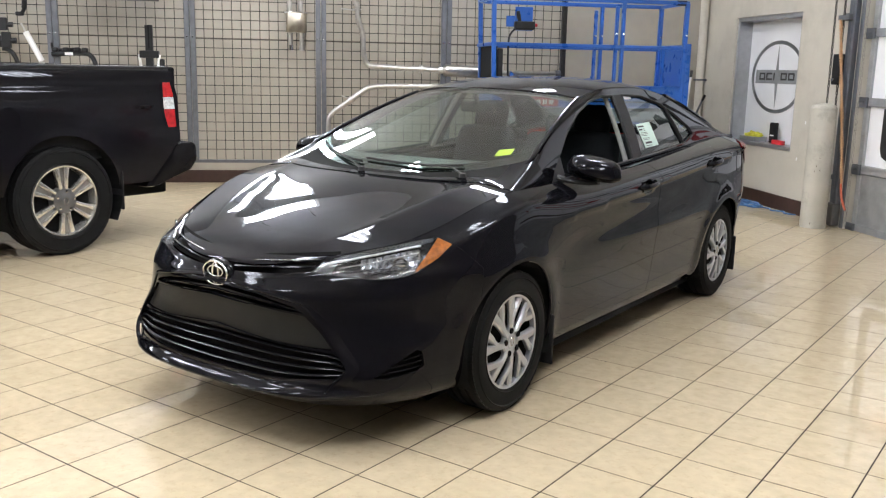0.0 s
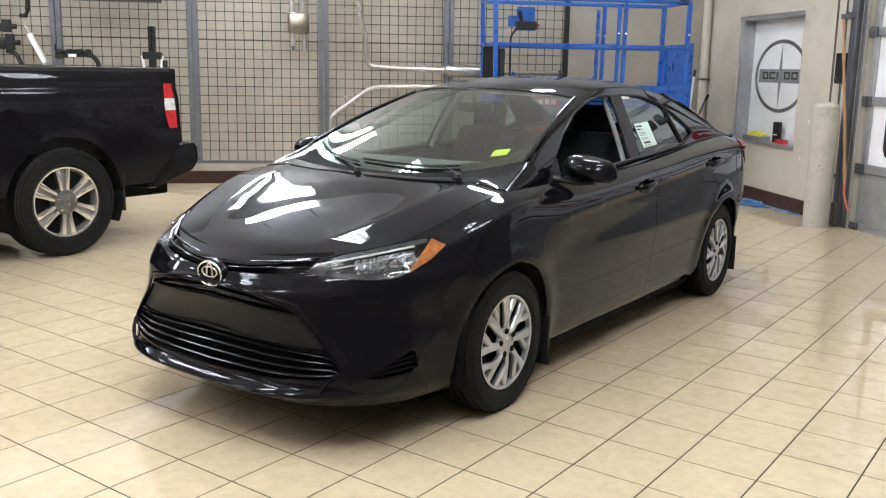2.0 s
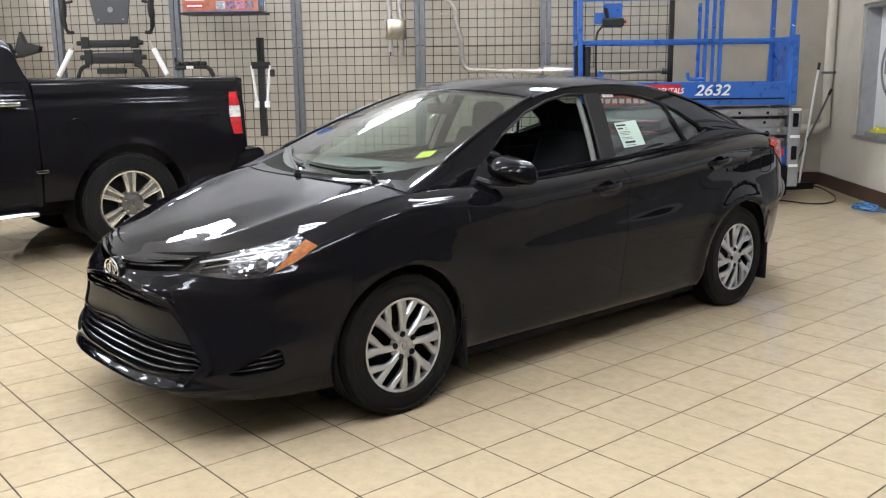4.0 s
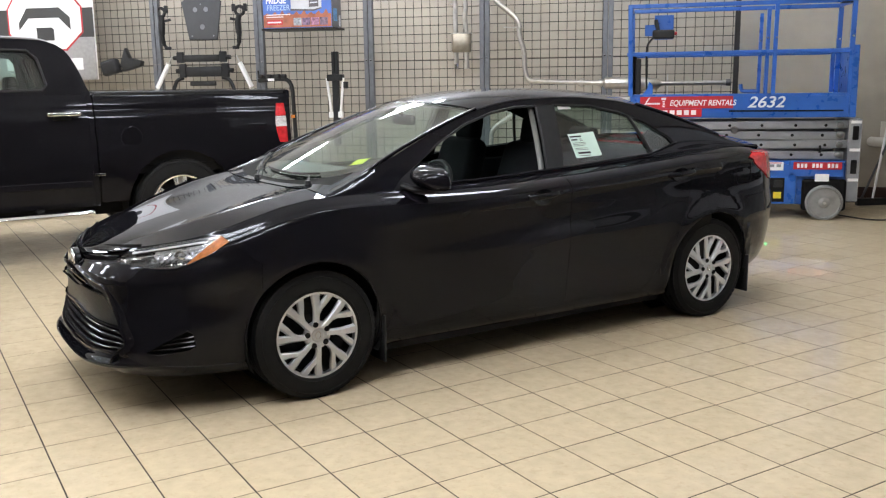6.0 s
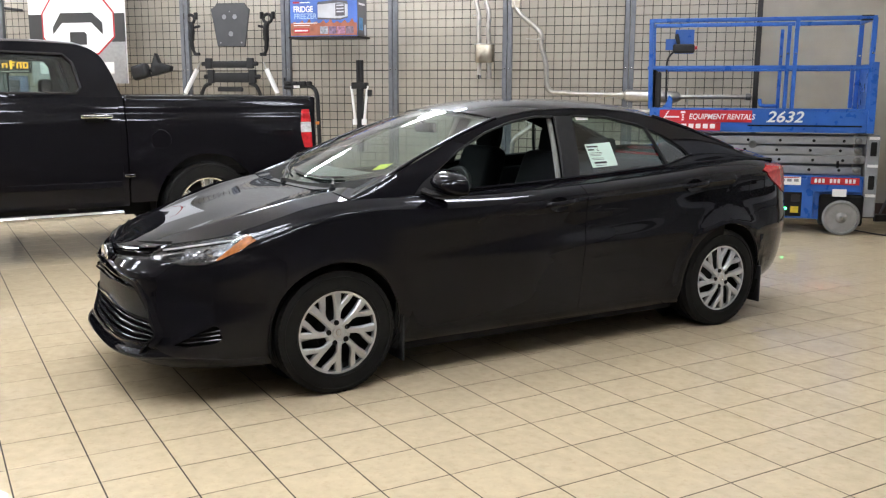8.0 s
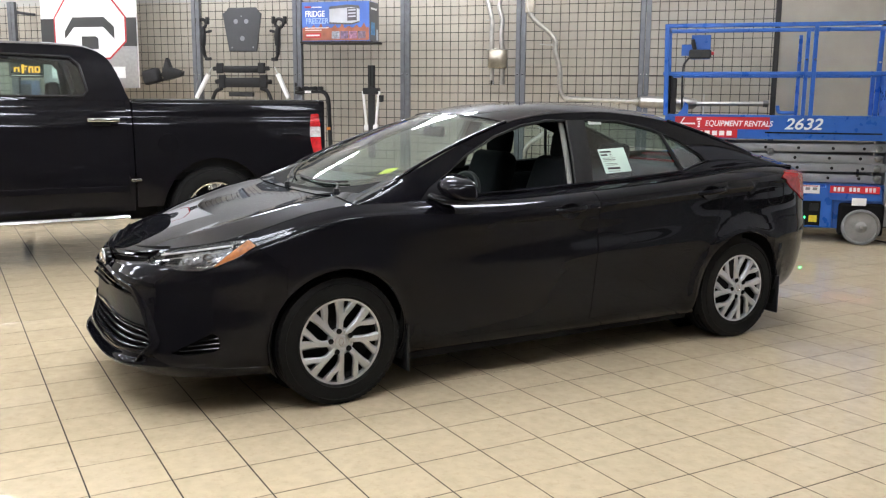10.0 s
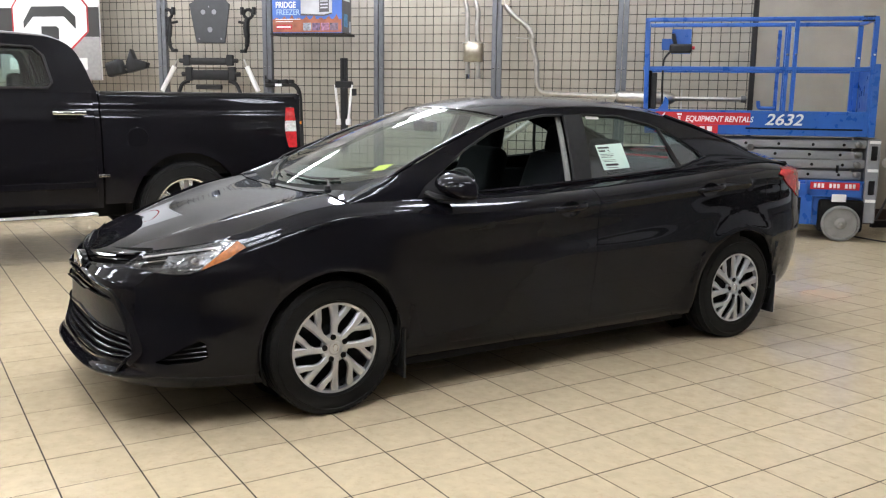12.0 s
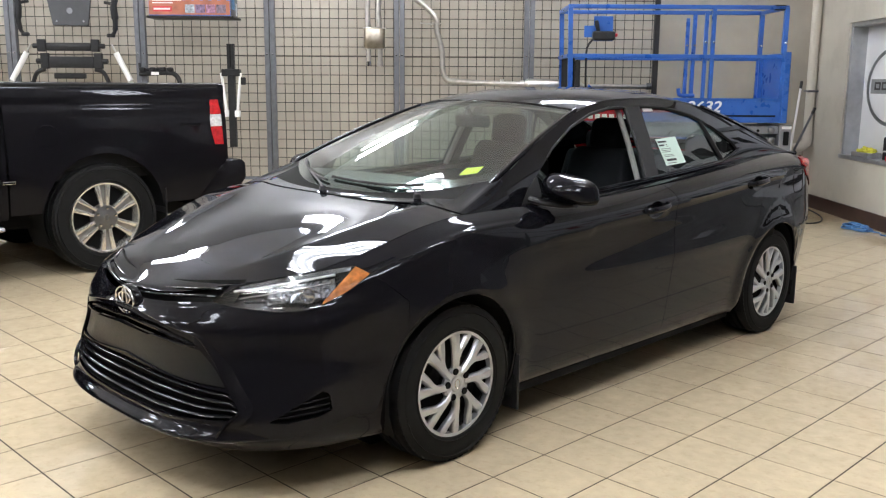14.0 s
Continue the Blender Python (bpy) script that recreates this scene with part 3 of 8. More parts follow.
# bollard
bo = thing("bollard", ROOM @ pose(5.175, 8.30, 0), "scuffed beige painted steel bollard on the tiles", "bollard")
part("post", lathe([(0.0, 1.235), (0.06, 1.228), (0.105, 1.212), (0.124, 1.185), (0.125, 0.0), (0.0, 0.0)], 40), material("beige_bollard_paint", (0.47, 0.45, 0.39), 0.55, var=0.06, scale=5, dirt=(0.20, 0.18, 0.15), dscale=3, damount=0.7, bump=0.1), bo, "", True)
M_CHIP = material("bare_scuff", (0.16, 0.13, 0.11), 0.7, var=0.2)
for x, z, w in ((-0.02, 0.62, 0.011), (0.05, 0.58, 0.009), (-0.05, 0.57, 0.007), (0.03, 0.70, 0.006), (-0.04, 0.05, 0.012)):
    a = math.atan2(-1, x * 4) - 0.6
    part("chip", lathe([(0, 0.0012), (w * 0.6, 0.0008), (w, 0)], 7, None, Matrix.Translation((0.1245 * math.cos(a), 0.1245 * math.sin(a), z)) @ Matrix.Rotation(a, 4, "Z") @ Matrix.Rotation(radians(90), 4, "Y") @ Matrix.Diagonal((1, 0.45, 1, 1))), M_CHIP, bo, "dark chipped scuff")
# corner pipe, broom and squeegee, outlet, hoses on the floor
pp = thing("wall_pipe", ROOM @ pose(RIGHT - 0.07, BACK - 0.28, 0), "beige painted vertical pipe in the room corner", "pipe")
part("pipe", tube([(0, 0, 0.75), (0, 0, TOP)], 0.055, 20), M_WALL, pp, "", True)
part("elbow", tube(smooth_line([(0, 0, 0.90), (0, 0, 0.80), (-0.08, 0.02, 0.73), (-0.22, 0.10, 0.72), (-0.30, 0.26, 0.72)], 5), 0.058, 16), M_WALL, pp, "", True)
for z in (1.4, 2.6):
    part("clip", rbox((-0.065, -0.065, z), (0.07, 0.065, z + 0.025), 0.004, 1), M_GALV, pp)


def long_tool(name, label, foot, head, cat, dark):
    t = thing(name, Matrix(), label, cat)
    a, b = ROOM @ Vector(foot), ROOM @ Vector(head)
    part("pole", tube([a, a.lerp(b, 0.94)], 0.014, 10), M_WHITE if not dark else M_GALV, t, "", True)
    part("grip", tube([a.lerp(b, 0.94), b], 0.017, 10), M_PLASTIC, t, "black grip", True)
    return t


br = long_tool("broom", "white-handled broom leaning in the corner", (5.02, 11.35, 0.06), (5.26, 11.62, 1.53), "broom", False)
hb = rbox((-0.20, -0.03, 0), (0.20, 0.03, 0.08), 0.01)
part("head", hb, M_PLASTIC, br, "dark brush head", m=ROOM @ pose(5.02, 11.35, 0, 0, 0, 20))
sq = long_tool("squeegee", "grey-handled squeegee leaning in the corner", (4.95, 11.62, 0.03), (5.30, 11.25, 1.22), "squeegee", True)
part("blade", rbox((-0.25, -0.02, 0), (0.25, 0.02, 0.05), 0.005), M_BASE, sq, "blade", m=ROOM @ pose(4.95, 11.62, 0, 0, 0, 10))
ol = thing("outlet", ROOM @ pose(5.20, BACK, 0.86), "pale wall outlet on the beige wall", "outlet")
part("plate", rbox((-0.04, -0.03, -0.10), (0.04, 0, 0.10), 0.006), M_WALL, ol)
M_HOSEBLUE = material("blue_hose", (0.05, 0.16, 0.36), 0.4, var=0.15, scale=20)
hc = thing("blue_hose", ROOM @ pose(5.22, 9.72, 0.0), "loosely coiled blue air hose on the floor", "hose")
pts = []
for k in range(160):
    a = k * 0.22
    r = 0.15 + 0.035 * math.sin(k * 0.61) + 0.02 * math.sin(k * 0.13)
    pts.append((r * 0.62 * math.cos(a), r * 1.25 * math.sin(a), 0.009 + 0.00022 * k + 0.004 * math.sin(k * 0.9)))
part("coil", tube(pts, 0.008, 6), M_HOSEBLUE, hc, "", True)
part("tail", tube(smooth_line([(0.05, -0.17, 0.012), (0.10, -0.30, 0.012), (0.06, -0.42, 0.012), (0.15, -0.52, 0.012), (0.10, -0.62, 0.012), (0.16, -0.75, 0.012)], 6), 0.008, 6), M_HOSEBLUE, hc, "", True)
cab = solo("power_cable", tube(smooth_line([(4.35, 10.6, 0.012), (4.50, 10.33, 0.012), (4.75, 10.05, 0.012), (5.0, 10.15, 0.012), (5.2, 10.6, 0.012), (5.3, 11.3, 0.012), (5.28, 11.6, 0.012)], 8), 0.008, 6), M_PLASTIC, ROOM, "black power cable lying on the tiles", "cable", smooth=True)

# ---- steel posts and welded wire mesh on the back wall ----
MESH_W, STEP, BASE_U = 11.44, 1.541, 1.895
for k in range(-9, 1):
    u = BASE_U + k * STEP
    if u < LEFT + 0.3:
        continue
    p = thing("rack_post", ROOM @ pose(u, 11.34, 0), "grey galvanised double channel post of the mesh rack", "post", "posts of the mesh rack")
    for x in (-0.062, 0.004):
        c = bmesh.new()
        rbox((x, 0.0, 0.33), (x + 0.058, 0.006, 2.86), 0.002, 1, c)
        rbox((x, 0.006, 0.33), (x + 0.005, 0.06, 2.86), 0, 1, c)
        rbox((x + 0.053, 0.006, 0.33), (x + 0.058, 0.06, 2.86), 0, 1, c)
        part("channel", c, M_GALV, p)
    for z in (0.37, 1.80):
        for x in (-0.034, 0.032):
            part("bolt", lathe([(0, -0.007), (0.008, -0.006), (0.011, 0.0)], 8, None, Matrix.Translation((x, 0, z)) @ Matrix.Rotation(radians(-90), 4, "X")), M_CHROME, p)


def mesh_panel(u0, u1, z0, z1):
    b = bmesh.new()
    u = u0 + 0.045
    while u < u1:
        tube([(u, MESH_W, z0), (u, MESH_W, z1)], 0.0041, 4, b, cap=False)
        u += 0.1095
    z = 0.46
    while z < z1:
        tube([(u0, MESH_W + 0.006, z), (u1, MESH_W + 0.006, z)], 0.0041, 4, b, cap=False)
        z += 0.1105
    return b


for k in range(-9, 1):
    u = BASE_U + k * STEP
    if u < LEFT + 0.3:
        continue
    end = u + STEP if k < 0 else 3.40
    solo("mesh_panel", mesh_panel(u, end, 0.33, 2.84), M_WIRE, ROOM, "dark welded wire mesh panel on the rack", "wire mesh", "mesh panels of the rack")
    solo("rack_rail", rbox((u, MESH_W + 0.012, 1.778), (end, MESH_W + 0.04, 1.798), 0.003, 1), M_RACKRAIL, ROOM, "horizontal steel rail behind the mesh", "rail", "rails of the rack")
    solo("rack_rail", rbox((u, MESH_W - 0.05, 0.30), (end, MESH_W + 0.02, 0.335), 0.003, 1), M_GALV, ROOM, "horizontal steel rail at the foot of the mesh", "rail", "rails of the rack")
solo("rack_end", rbox((3.385, 11.39, 0.30), (3.445, 11.46, 2.86), 0.006, 1), M_WIRE, ROOM, "dark upright at the end of the mesh rack", "post")
for k in (-6, -3, 0):
    for z in (0.6, 2.7):
        solo("rack_bracket", rbox((BASE_U + k * STEP - 0.02, 11.40, z), (BASE_U + k * STEP + 0.02, BACK, z + 0.04), 0.004, 1), M_GALV, ROOM, "steel bracket holding the rack off the wall", "bracket", "brackets of the rack")

# ---- lamps ----
M_TUBE = glow("fluorescent_tube", (0.97, 1.0, 1.06), LAMP_POWER)
M_LAMPBODY = material("white_lamp_housing", (0.75, 0.75, 0.74), 0.4, var=0.03)
proto = None
for u, w, turn in LAMPS:
    m = ROOM @ pose(u, w, LAMP_Z, 0, 0, turn)
    if proto is None:
        proto = thing("ceiling_light", m, "white high-bay fluorescent fixture with four lit tubes", "ceiling light", "high-bay lights under the ceiling")
        part("housing", prism([(-0.19, 0.062), (-0.18, 0.05), (0.18, 0.05), (0.19, 0.062), (0.15, 0.10), (-0.15, 0.10)], -0.62, 0.62, 0, None, Matrix.Rotation(radians(90), 4, "Y") @ Matrix.Rotation(radians(90), 4, "Z")), M_LAMPBODY, proto)
        for k in range(4):
            part("tube_lamp", tube([(-0.58, -0.20 + 0.133 * k, 0.02), (0.58, -0.20 + 0.133 * k, 0.02)], 0.02, 8), M_TUBE, proto)
        for s in (-0.4, 0.4):
            part("hanger", tube([(s, 0, 0.09), (s, 0, TOP - LAMP_Z)], 0.006, 6), M_GALV, proto)
    else:
        copy_thing(proto, m)

# ---- the sedan: x to its left, y from nose to tail, z up ----
CAR = pose(-2.797, 2.392, 0, 0, 0, 0.70)
LENGTH, AXLE_F, AXLE_R, HUB = 4.64, 0.958, 3.662, 0.312

edge_z = graph([(0, 0.706), (0.05, 0.724), (0.128, 0.752), (0.2, 0.768), (0.4, 0.806), (0.57, 0.851), (0.727, 0.898), (0.867, 0.934), (1.067, 0.960), (1.25, 0.962), (1.6, 0.962), (2.58, 0.995), (3.3, 1.035), (3.6, 1.052), (4.0, 1.062), (4.3, 1.05), (4.64, 1.03)])
edge_x = graph([(0, 0.72), (0.2, 0.72), (0.4, 0.728), (0.57, 0.734), (0.727, 0.742), (0.867, 0.752), (1.05, 0.766), (1.25, 0.768), (1.6, 0.758), (2.58, 0.735), (3.3, 0.72), (3.7, 0.71), (4.1, 0.705), (4.64, 0.74)])
mid_z = graph([(0, 0.716), (0.05, 0.736), (0.12, 0.765), (0.2, 0.790), (0.4, 0.842), (0.7, 0.912), (1.0, 0.972), (1.14, 0.992), (1.3, 1.004), (1.7, 1.008), (3.3, 1.06), (3.9, 1.115), (4.2, 1.115), (4.5, 1.105), (4.64, 1.085)])
nose_y = graph([(0.15, 0.09), (0.20, 0.04), (0.25, 0.006), (0.29, 0.0), (0.36, 0.012), (0.45, 0.020), (0.55, 0.014), (0.61, 0.013), (0.63, 0.019), (0.66, 0.040), (0.69, 0.061), (0.72, 0.082), (0.76, 0.110), (0.8, 0.125)])
tail_y = graph([(0.15, 4.50), (0.3, 4.585), (0.5, 4.64), (0.68, 4.63), (0.75, 4.60), (0.9, 4.575), (1.02, 4.565), (1.12, 4.56)])
nose_p = graph([(0.15, 3.3), (0.30, 3.6), (0.40, 3.3), (0.52, 2.72), (0.64, 2.50), (0.69, 2.45), (0.74, 2.3), (0.8, 2.3)])
crown_p = graph([(0, 2.4), (0.4, 2.0), (0.95, 2.2), (1.15, 3.0), (1.6, 5.0), (3.9, 3.0), (4.64, 2.4)])
half_w = graph([(0, 0.862), (0.6, 0.868), (0.958, 0.880), (1.5, 0.878), (2.4, 0.884), (3.3, 0.886), (3.66, 0.886), (4.1, 0.872), (4.64, 0.850)])
low_z = graph([(0, 0.195), (0.5, 0.185), (3.3, 0.185), (3.9, 0.20), (4.2, 0.26), (4.64, 0.33)])
LEVELS = [(0.175, 0.895), (0.215, 0.925), (0.29, 0.948), (0.42, 0.966), (0.56, 0.984), (0.68, 1.0)]


def soft_step(k):
    k = min(max(k, 0.0), 1.0)
    return k * k * (3 - 2 * k)


def crease_z(y):
    return 0.822 + 0.064 * (y - 1.6)


def top_z(yb, r):
    """Height of hood or lid at the share r of the way out to its edge: a ridge runs along each side of the hood."""
    z = mid_z(yb) - (mid_z(yb) - edge_z(yb)) * r ** crown_p(yb)
    along = 0.017 * soft_step((yb - 0.12) / 0.40) * soft_step((1.36 - yb) / 0.34)
    rr = 0.68 + 0.13 * (yb - 0.5)
    if r < rr:
        return z + along * math.exp(-(rr - r) / 0.13)
    return z + along * (1 - (r - rr) / (1 - rr))


def body_point(yb, v, inset=0.0):
    """The skin at station yb; v from 0 (sill) over 1 (shoulder edge) to 2 (middle of hood or lid)."""
    w, ez, ex = half_w(yb), edge_z(yb), edge_x(yb)
    if v <= 1:
        low = 0.5 + 0.5 * math.cos(math.pi * min(yb / 0.9, 1))          # the nose is flat where the sides are full
        prof = [(z, w * (r + (1 - r) * 0.0)) for z, r in LEVELS]
        top = min(0.68, ez - 0.10)
        bot = low_z(yb)
        prof = [(bot + (z - 0.175) * (top - bot) / 0.505, x) for z, x in prof]
        prof += [(ez - 0.080 * (1 - low * 0.4), ex + 0.88 * (w - ex)), (ez - 0.034, ex + 0.55 * (w - ex)), (ez, ex)]
        k = v * (len(prof) - 1)
        i = min(int(k), len(prof) - 2)
        t = k - i
        a, b, c, d = [Vector(prof[min(max(j, 0), len(prof) - 1)]) for j in (i - 1, i, i + 1, i + 2)]
        q = 0.5 * (2 * b + (c - a) * t + (2 * a - 5 * b + 4 * c - d) * t * t + (3 * b - a - 3 * c + d) * t ** 3)
        z, x = q
        # shoulder crease rising to the tail: above it the side leans in, below it runs a hollow
        zc = crease_z(yb)
        ease = soft_step((yb - 1.05) / 0.55) * soft_step((4.45 - yb) / 0.5)
        if z > zc:
            t = min((z - zc) / max(ez - zc, 0.02), 1)
            lin = 0.12 + 0.16 * soft_step((yb - 1.9) / 0.9) + 0.26 * soft_step((yb - 3.3) / 0.6)
            x += ease * (w + 0.008 - (w + 0.008 - ex) * (lin * t + (1 - lin) * t ** 3) - x)
        else:
            x += ease * 0.008 * math.exp(-(zc - z) / 0.028)
        x -= ease * 0.014 * soft_step((3.35 - yb) / 0.6) * math.exp(-((z - zc + 0.15) / 0.085) ** 2)
        # flared wheel openings
        for ax, amp in ((AXLE_F, 0.010), (AXLE_R, 0.014)):
            d = math.hypot(yb - ax, z - HUB) - 0.375
            x += amp * (math.exp(-(d / 0.035) ** 2) if d < 0 else math.exp(-(d / 0.060) ** 2))
    else:
        r = 2 - v
        x = ex * r
        z = top_z(yb, r)
    zz = min(max(z, 0.15), 0.8)
    t1 = min(yb / 0.95, 1.0)
    p = nose_p(zz)
    g = (1 - (1 - t1) ** p) ** (1 / p) if t1 < 1 else 1.0
    y = yb + nose_y(zz) * (1 - t1) ** 1.6
    t2 = min((LENGTH - yb) / 0.85, 1.0)
    if t2 < 1:
        pr = 2.9
        g *= (1 - (1 - t2) ** pr) ** (1 / pr)
        y -= (LENGTH - tail_y(min(max(z, 0.15), 1.12))) * (1 - t2) ** 1.6
    px = x * g
    if t1 < 1 and v < 1 and px > 0.3:
        # upright crease at the bumper corner with a hollow beside it
        h = (px + y) / math.sqrt(2)
        hc = 0.795 + 0.10 * max(0.50 - z, 0)
        k = soft_step((z - 0.34) / 0.10) * soft_step((0.69 - z) / 0.12) * 0.007 * math.exp(-abs(h - hc) / 0.040)
        # rounded foot of the bumper under the corner intake
        k += 0.014 * math.exp(-((z - 0.255) / 0.035) ** 2) * math.exp(-((h - 0.66) / 0.11) ** 2)
        px, y = px + k * 0.7, y - k * 0.7
    return Vector((max(px - inset, 0.0) if x > 0 else 0.0, y + inset * (1 - t1) - inset * (1 - t2), z))


def stations():
    out = [0.95 * (k / 80) ** 1.8 for k in range(81)]
    out += [0.95 + (LENGTH - 0.85 - 0.95) * k / 120 for k in range(1, 121)]
    out += [LENGTH - 0.85 * (1 - k / 26) ** 2.3 for k in range(1, 27)]
    return out


def body_half():
    bm = bmesh.new()
    top = bm.faces.layers.int.new("top")
    vs = [k / 84 for k in range(85)] + [1 + k / 32 for k in range(1, 33)]
    rows = [[bm.verts.new(body_point(y, v)) for v in vs] for y in stations()]
    for a, b in zip(rows, rows[1:]):
        for k in range(len(vs) - 1):
            bm.faces.new((a[k], b[k], b[k + 1], a[k + 1]))[top] = int(k >= 84)
    bmesh.ops.remove_doubles(bm, verts=bm.verts, dist=2e-4)
    bmesh.ops.dissolve_degenerate(bm, edges=bm.edges, dist=1e-5)
    return bm


def ring_poly(y, z, r, n=30, a0=0.0):
    return [(y + r * math.cos(a0 + 2 * math.pi * k / n), z + r * math.sin(a0 + 2 * math.pi * k / n)) for k in range(n)]


DIAG = (1, 1, 0)
LAMP = [(0.396, 0.703), (0.485, 0.750), (0.62, 0.778), (0.78, 0.803), (0.900, 0.821), (0.958, 0.798), (0.895, 0.752), (0.81, 0.708), (0.74, 0.690), (0.65, 0.686), (0.52, 0.694)]
TAIL = [(3.985, 0.998), (4.09, 1.030), (4.30, 1.024), (4.66, 0.99), (4.66, 0.79), (4.42, 0.80), (4.25, 0.845), (4.09, 0.925)]
UPPER = [(-0.01, 0.628), (0.24, 0.612), (0.40, 0.575), (0.445, 0.553), (0.43, 0.547), (0.2, 0.568), (-0.01, 0.578)]
MOUTH = [(-0.01, 0.442), (0.3, 0.433), (0.565, 0.412), (0.622, 0.365), (0.60, 0.325), (0.35, 0.297), (-0.01, 0.286)]
PLATE = [(-0.01, 0.578), (0.2, 0.568), (0.44, 0.545), (0.51, 0.48), (0.565, 0.412), (0.3, 0.433), (-0.01, 0.442)]
SLOT = [(0.02, 0.716), (0.2, 0.738), (0.470, 0.766), (0.440, 0.732), (0.396, 0.703), (0.2, 0.684), (0.02, 0.674)]
FOG = [(0.625, 0.318), (0.800, 0.410), (0.822, 0.398), (0.832, 0.340), (0.805, 0.322), (0.68, 0.308)]


def split_off(bm, faces):
    """Take faces out of bm as a bmesh of their own."""
    keep = set(faces)
    b = bm.copy()
    bm.faces.index_update()
    ids = {f.index for f in keep}
    b.faces.ensure_lookup_table()
    bmesh.ops.delete(b, geom=[b.faces[i] for i in range(len(b.faces)) if i not in ids], context="FACES")
    bmesh.ops.delete(bm, geom=list(keep), context="FACES")
    return b


def shrink_edges(bm, gap):
    """Draw the free border of a panel in by half a gap and turn it under."""
    bmesh.ops.recalc_face_normals(bm, faces=bm.faces)
    border = [e for e in bm.edges if len(e.link_faces) == 1 and not all(abs(v.co.x) < 1e-4 for v in e.verts)]
    if not border:
        return bm
    vs = {v for e in border for v in e.verts}
    moves = {}
    for v in vs:
        c = sum((f.calc_center_median() for f in v.link_faces), Vector()) / len(v.link_faces)
        d = c - v.co
        moves[v] = v.co + d.normalized() * min(gap, d.length * 0.4)
    for v, p in moves.items():
        if abs(v.co.x) > 1e-4:
            v.co = p
    got = bmesh.ops.extrude_edge_only(bm, edges=border)
    bm.normal_update()
    for g in got["geom"]:
        if isinstance(g, bmesh.types.BMVert):
            near = min(vs, key=lambda q: (q.co - g.co).length_squared)
            g.co -= near.normal.normalized() * 0.012 if near.normal.length > 0 else Vector()
    return bm


def wheel_cover(parent, m, lugs):
    """Silver cover: eight spokes, each with a branch that leaves it halfway and runs out to the rim."""
    bm = lathe([(0.222, -0.014), (0.227, -0.002), (0.224, 0.008), (0.214, 0.012), (0.200, 0.010), (0.196, -0.012)], 80)
    lathe([(0.0, 0.012), (0.028, 0.0115), (0.034, 0.008), (0.058, 0.010), (0.068, 0.004), (0.070, -0.006)], 40, bm)
    part("wheel_cover", bm, M_COVER, parent, "silver plastic wheel cover", True, 28, m)

    def dome(r):
        return 0.006 + 0.012 * (1 - (r / 0.22) ** 2) - 0.010 * math.exp(-(r / 0.055) ** 2)
    bm = bmesh.new()

    def arm(line, widths, high):
        """A bar with bevelled shoulders along (r, angle) places."""
        pts = smooth_line([Vector((r * math.cos(t), r * math.sin(t), 0)) for r, t in line], 4)
        rows = []
        for k, p in enumerate(pts):
            d = (pts[min(k + 1, len(pts) - 1)] - pts[max(k - 1, 0)]).normalized()
            side = Vector((-d.y, d.x, 0))
            i = k / (len(pts) - 1) * (len(widths) - 1)
            j = min(int(i), len(widths) - 2)
            w = widths[j] + (widths[j + 1] - widths[j]) * (i - j)
            z = dome(p.length) + high
            rows.append([bm.verts.new(p + side * w * f + Vector((0, 0, z + e))) for f, e in ((-1, -0.020), (-1, -0.005), (-0.72, 0.0), (0.50, 0.0008), (0.74, -0.003), (1, -0.010), (1, -0.020))])
        for a, b in zip(rows, rows[1:]):
            for k in range(6):
                bm.faces.new((a[k], b[k], b[k + 1], a[k + 1]))
        bm.faces.new(rows[0])
        bm.faces.new(rows[-1])
    arm([(0.045, 0.10), (0.09, 0.03), (0.14, 0.0), (0.208, 0.01)], (0.0145, 0.0155, 0.018, 0.0235), 0.0)
    arm([(0.095, -0.03), (0.130, -0.13), (0.165, -0.29), (0.208, -0.38)], (0.0085, 0.0135, 0.0155, 0.020), -0.001)
    spoke = mesh_of("spoke", bm, M_COVER, True, 28)
    for k in range(8):
        ob = new("spoke", spoke)
        ob.parent = parent
        ob.matrix_local = m @ Matrix.Rotation(2 * math.pi * k / 8, 4, "Z")
    for k in range(5):
        a = 2 * math.pi * k / 5 + lugs
        # near-black discs on the cover put the recesses' shade into colour
        part("lug_hole", lathe([(0.0, 0.0158), (0.0100, 0.0158), (0.0125, 0.0172), (0.0145, 0.0120)], 14, None, Matrix.Translation((0.054 * math.cos(a), 0.054 * math.sin(a), 0.0))), M_LINER, parent, "dark disc standing for a shaded lug nut recess", True, 35, m)
    eb = tube([(0.018 * math.cos(a), 0.013 * math.sin(a), 0.0130) for a in [2 * math.pi * k / 24 for k in range(24)]], 0.0017, 6, closed=True)
    part("emblem", eb, M_CHROME, parent, "small oval hub emblem", True, 35, m)


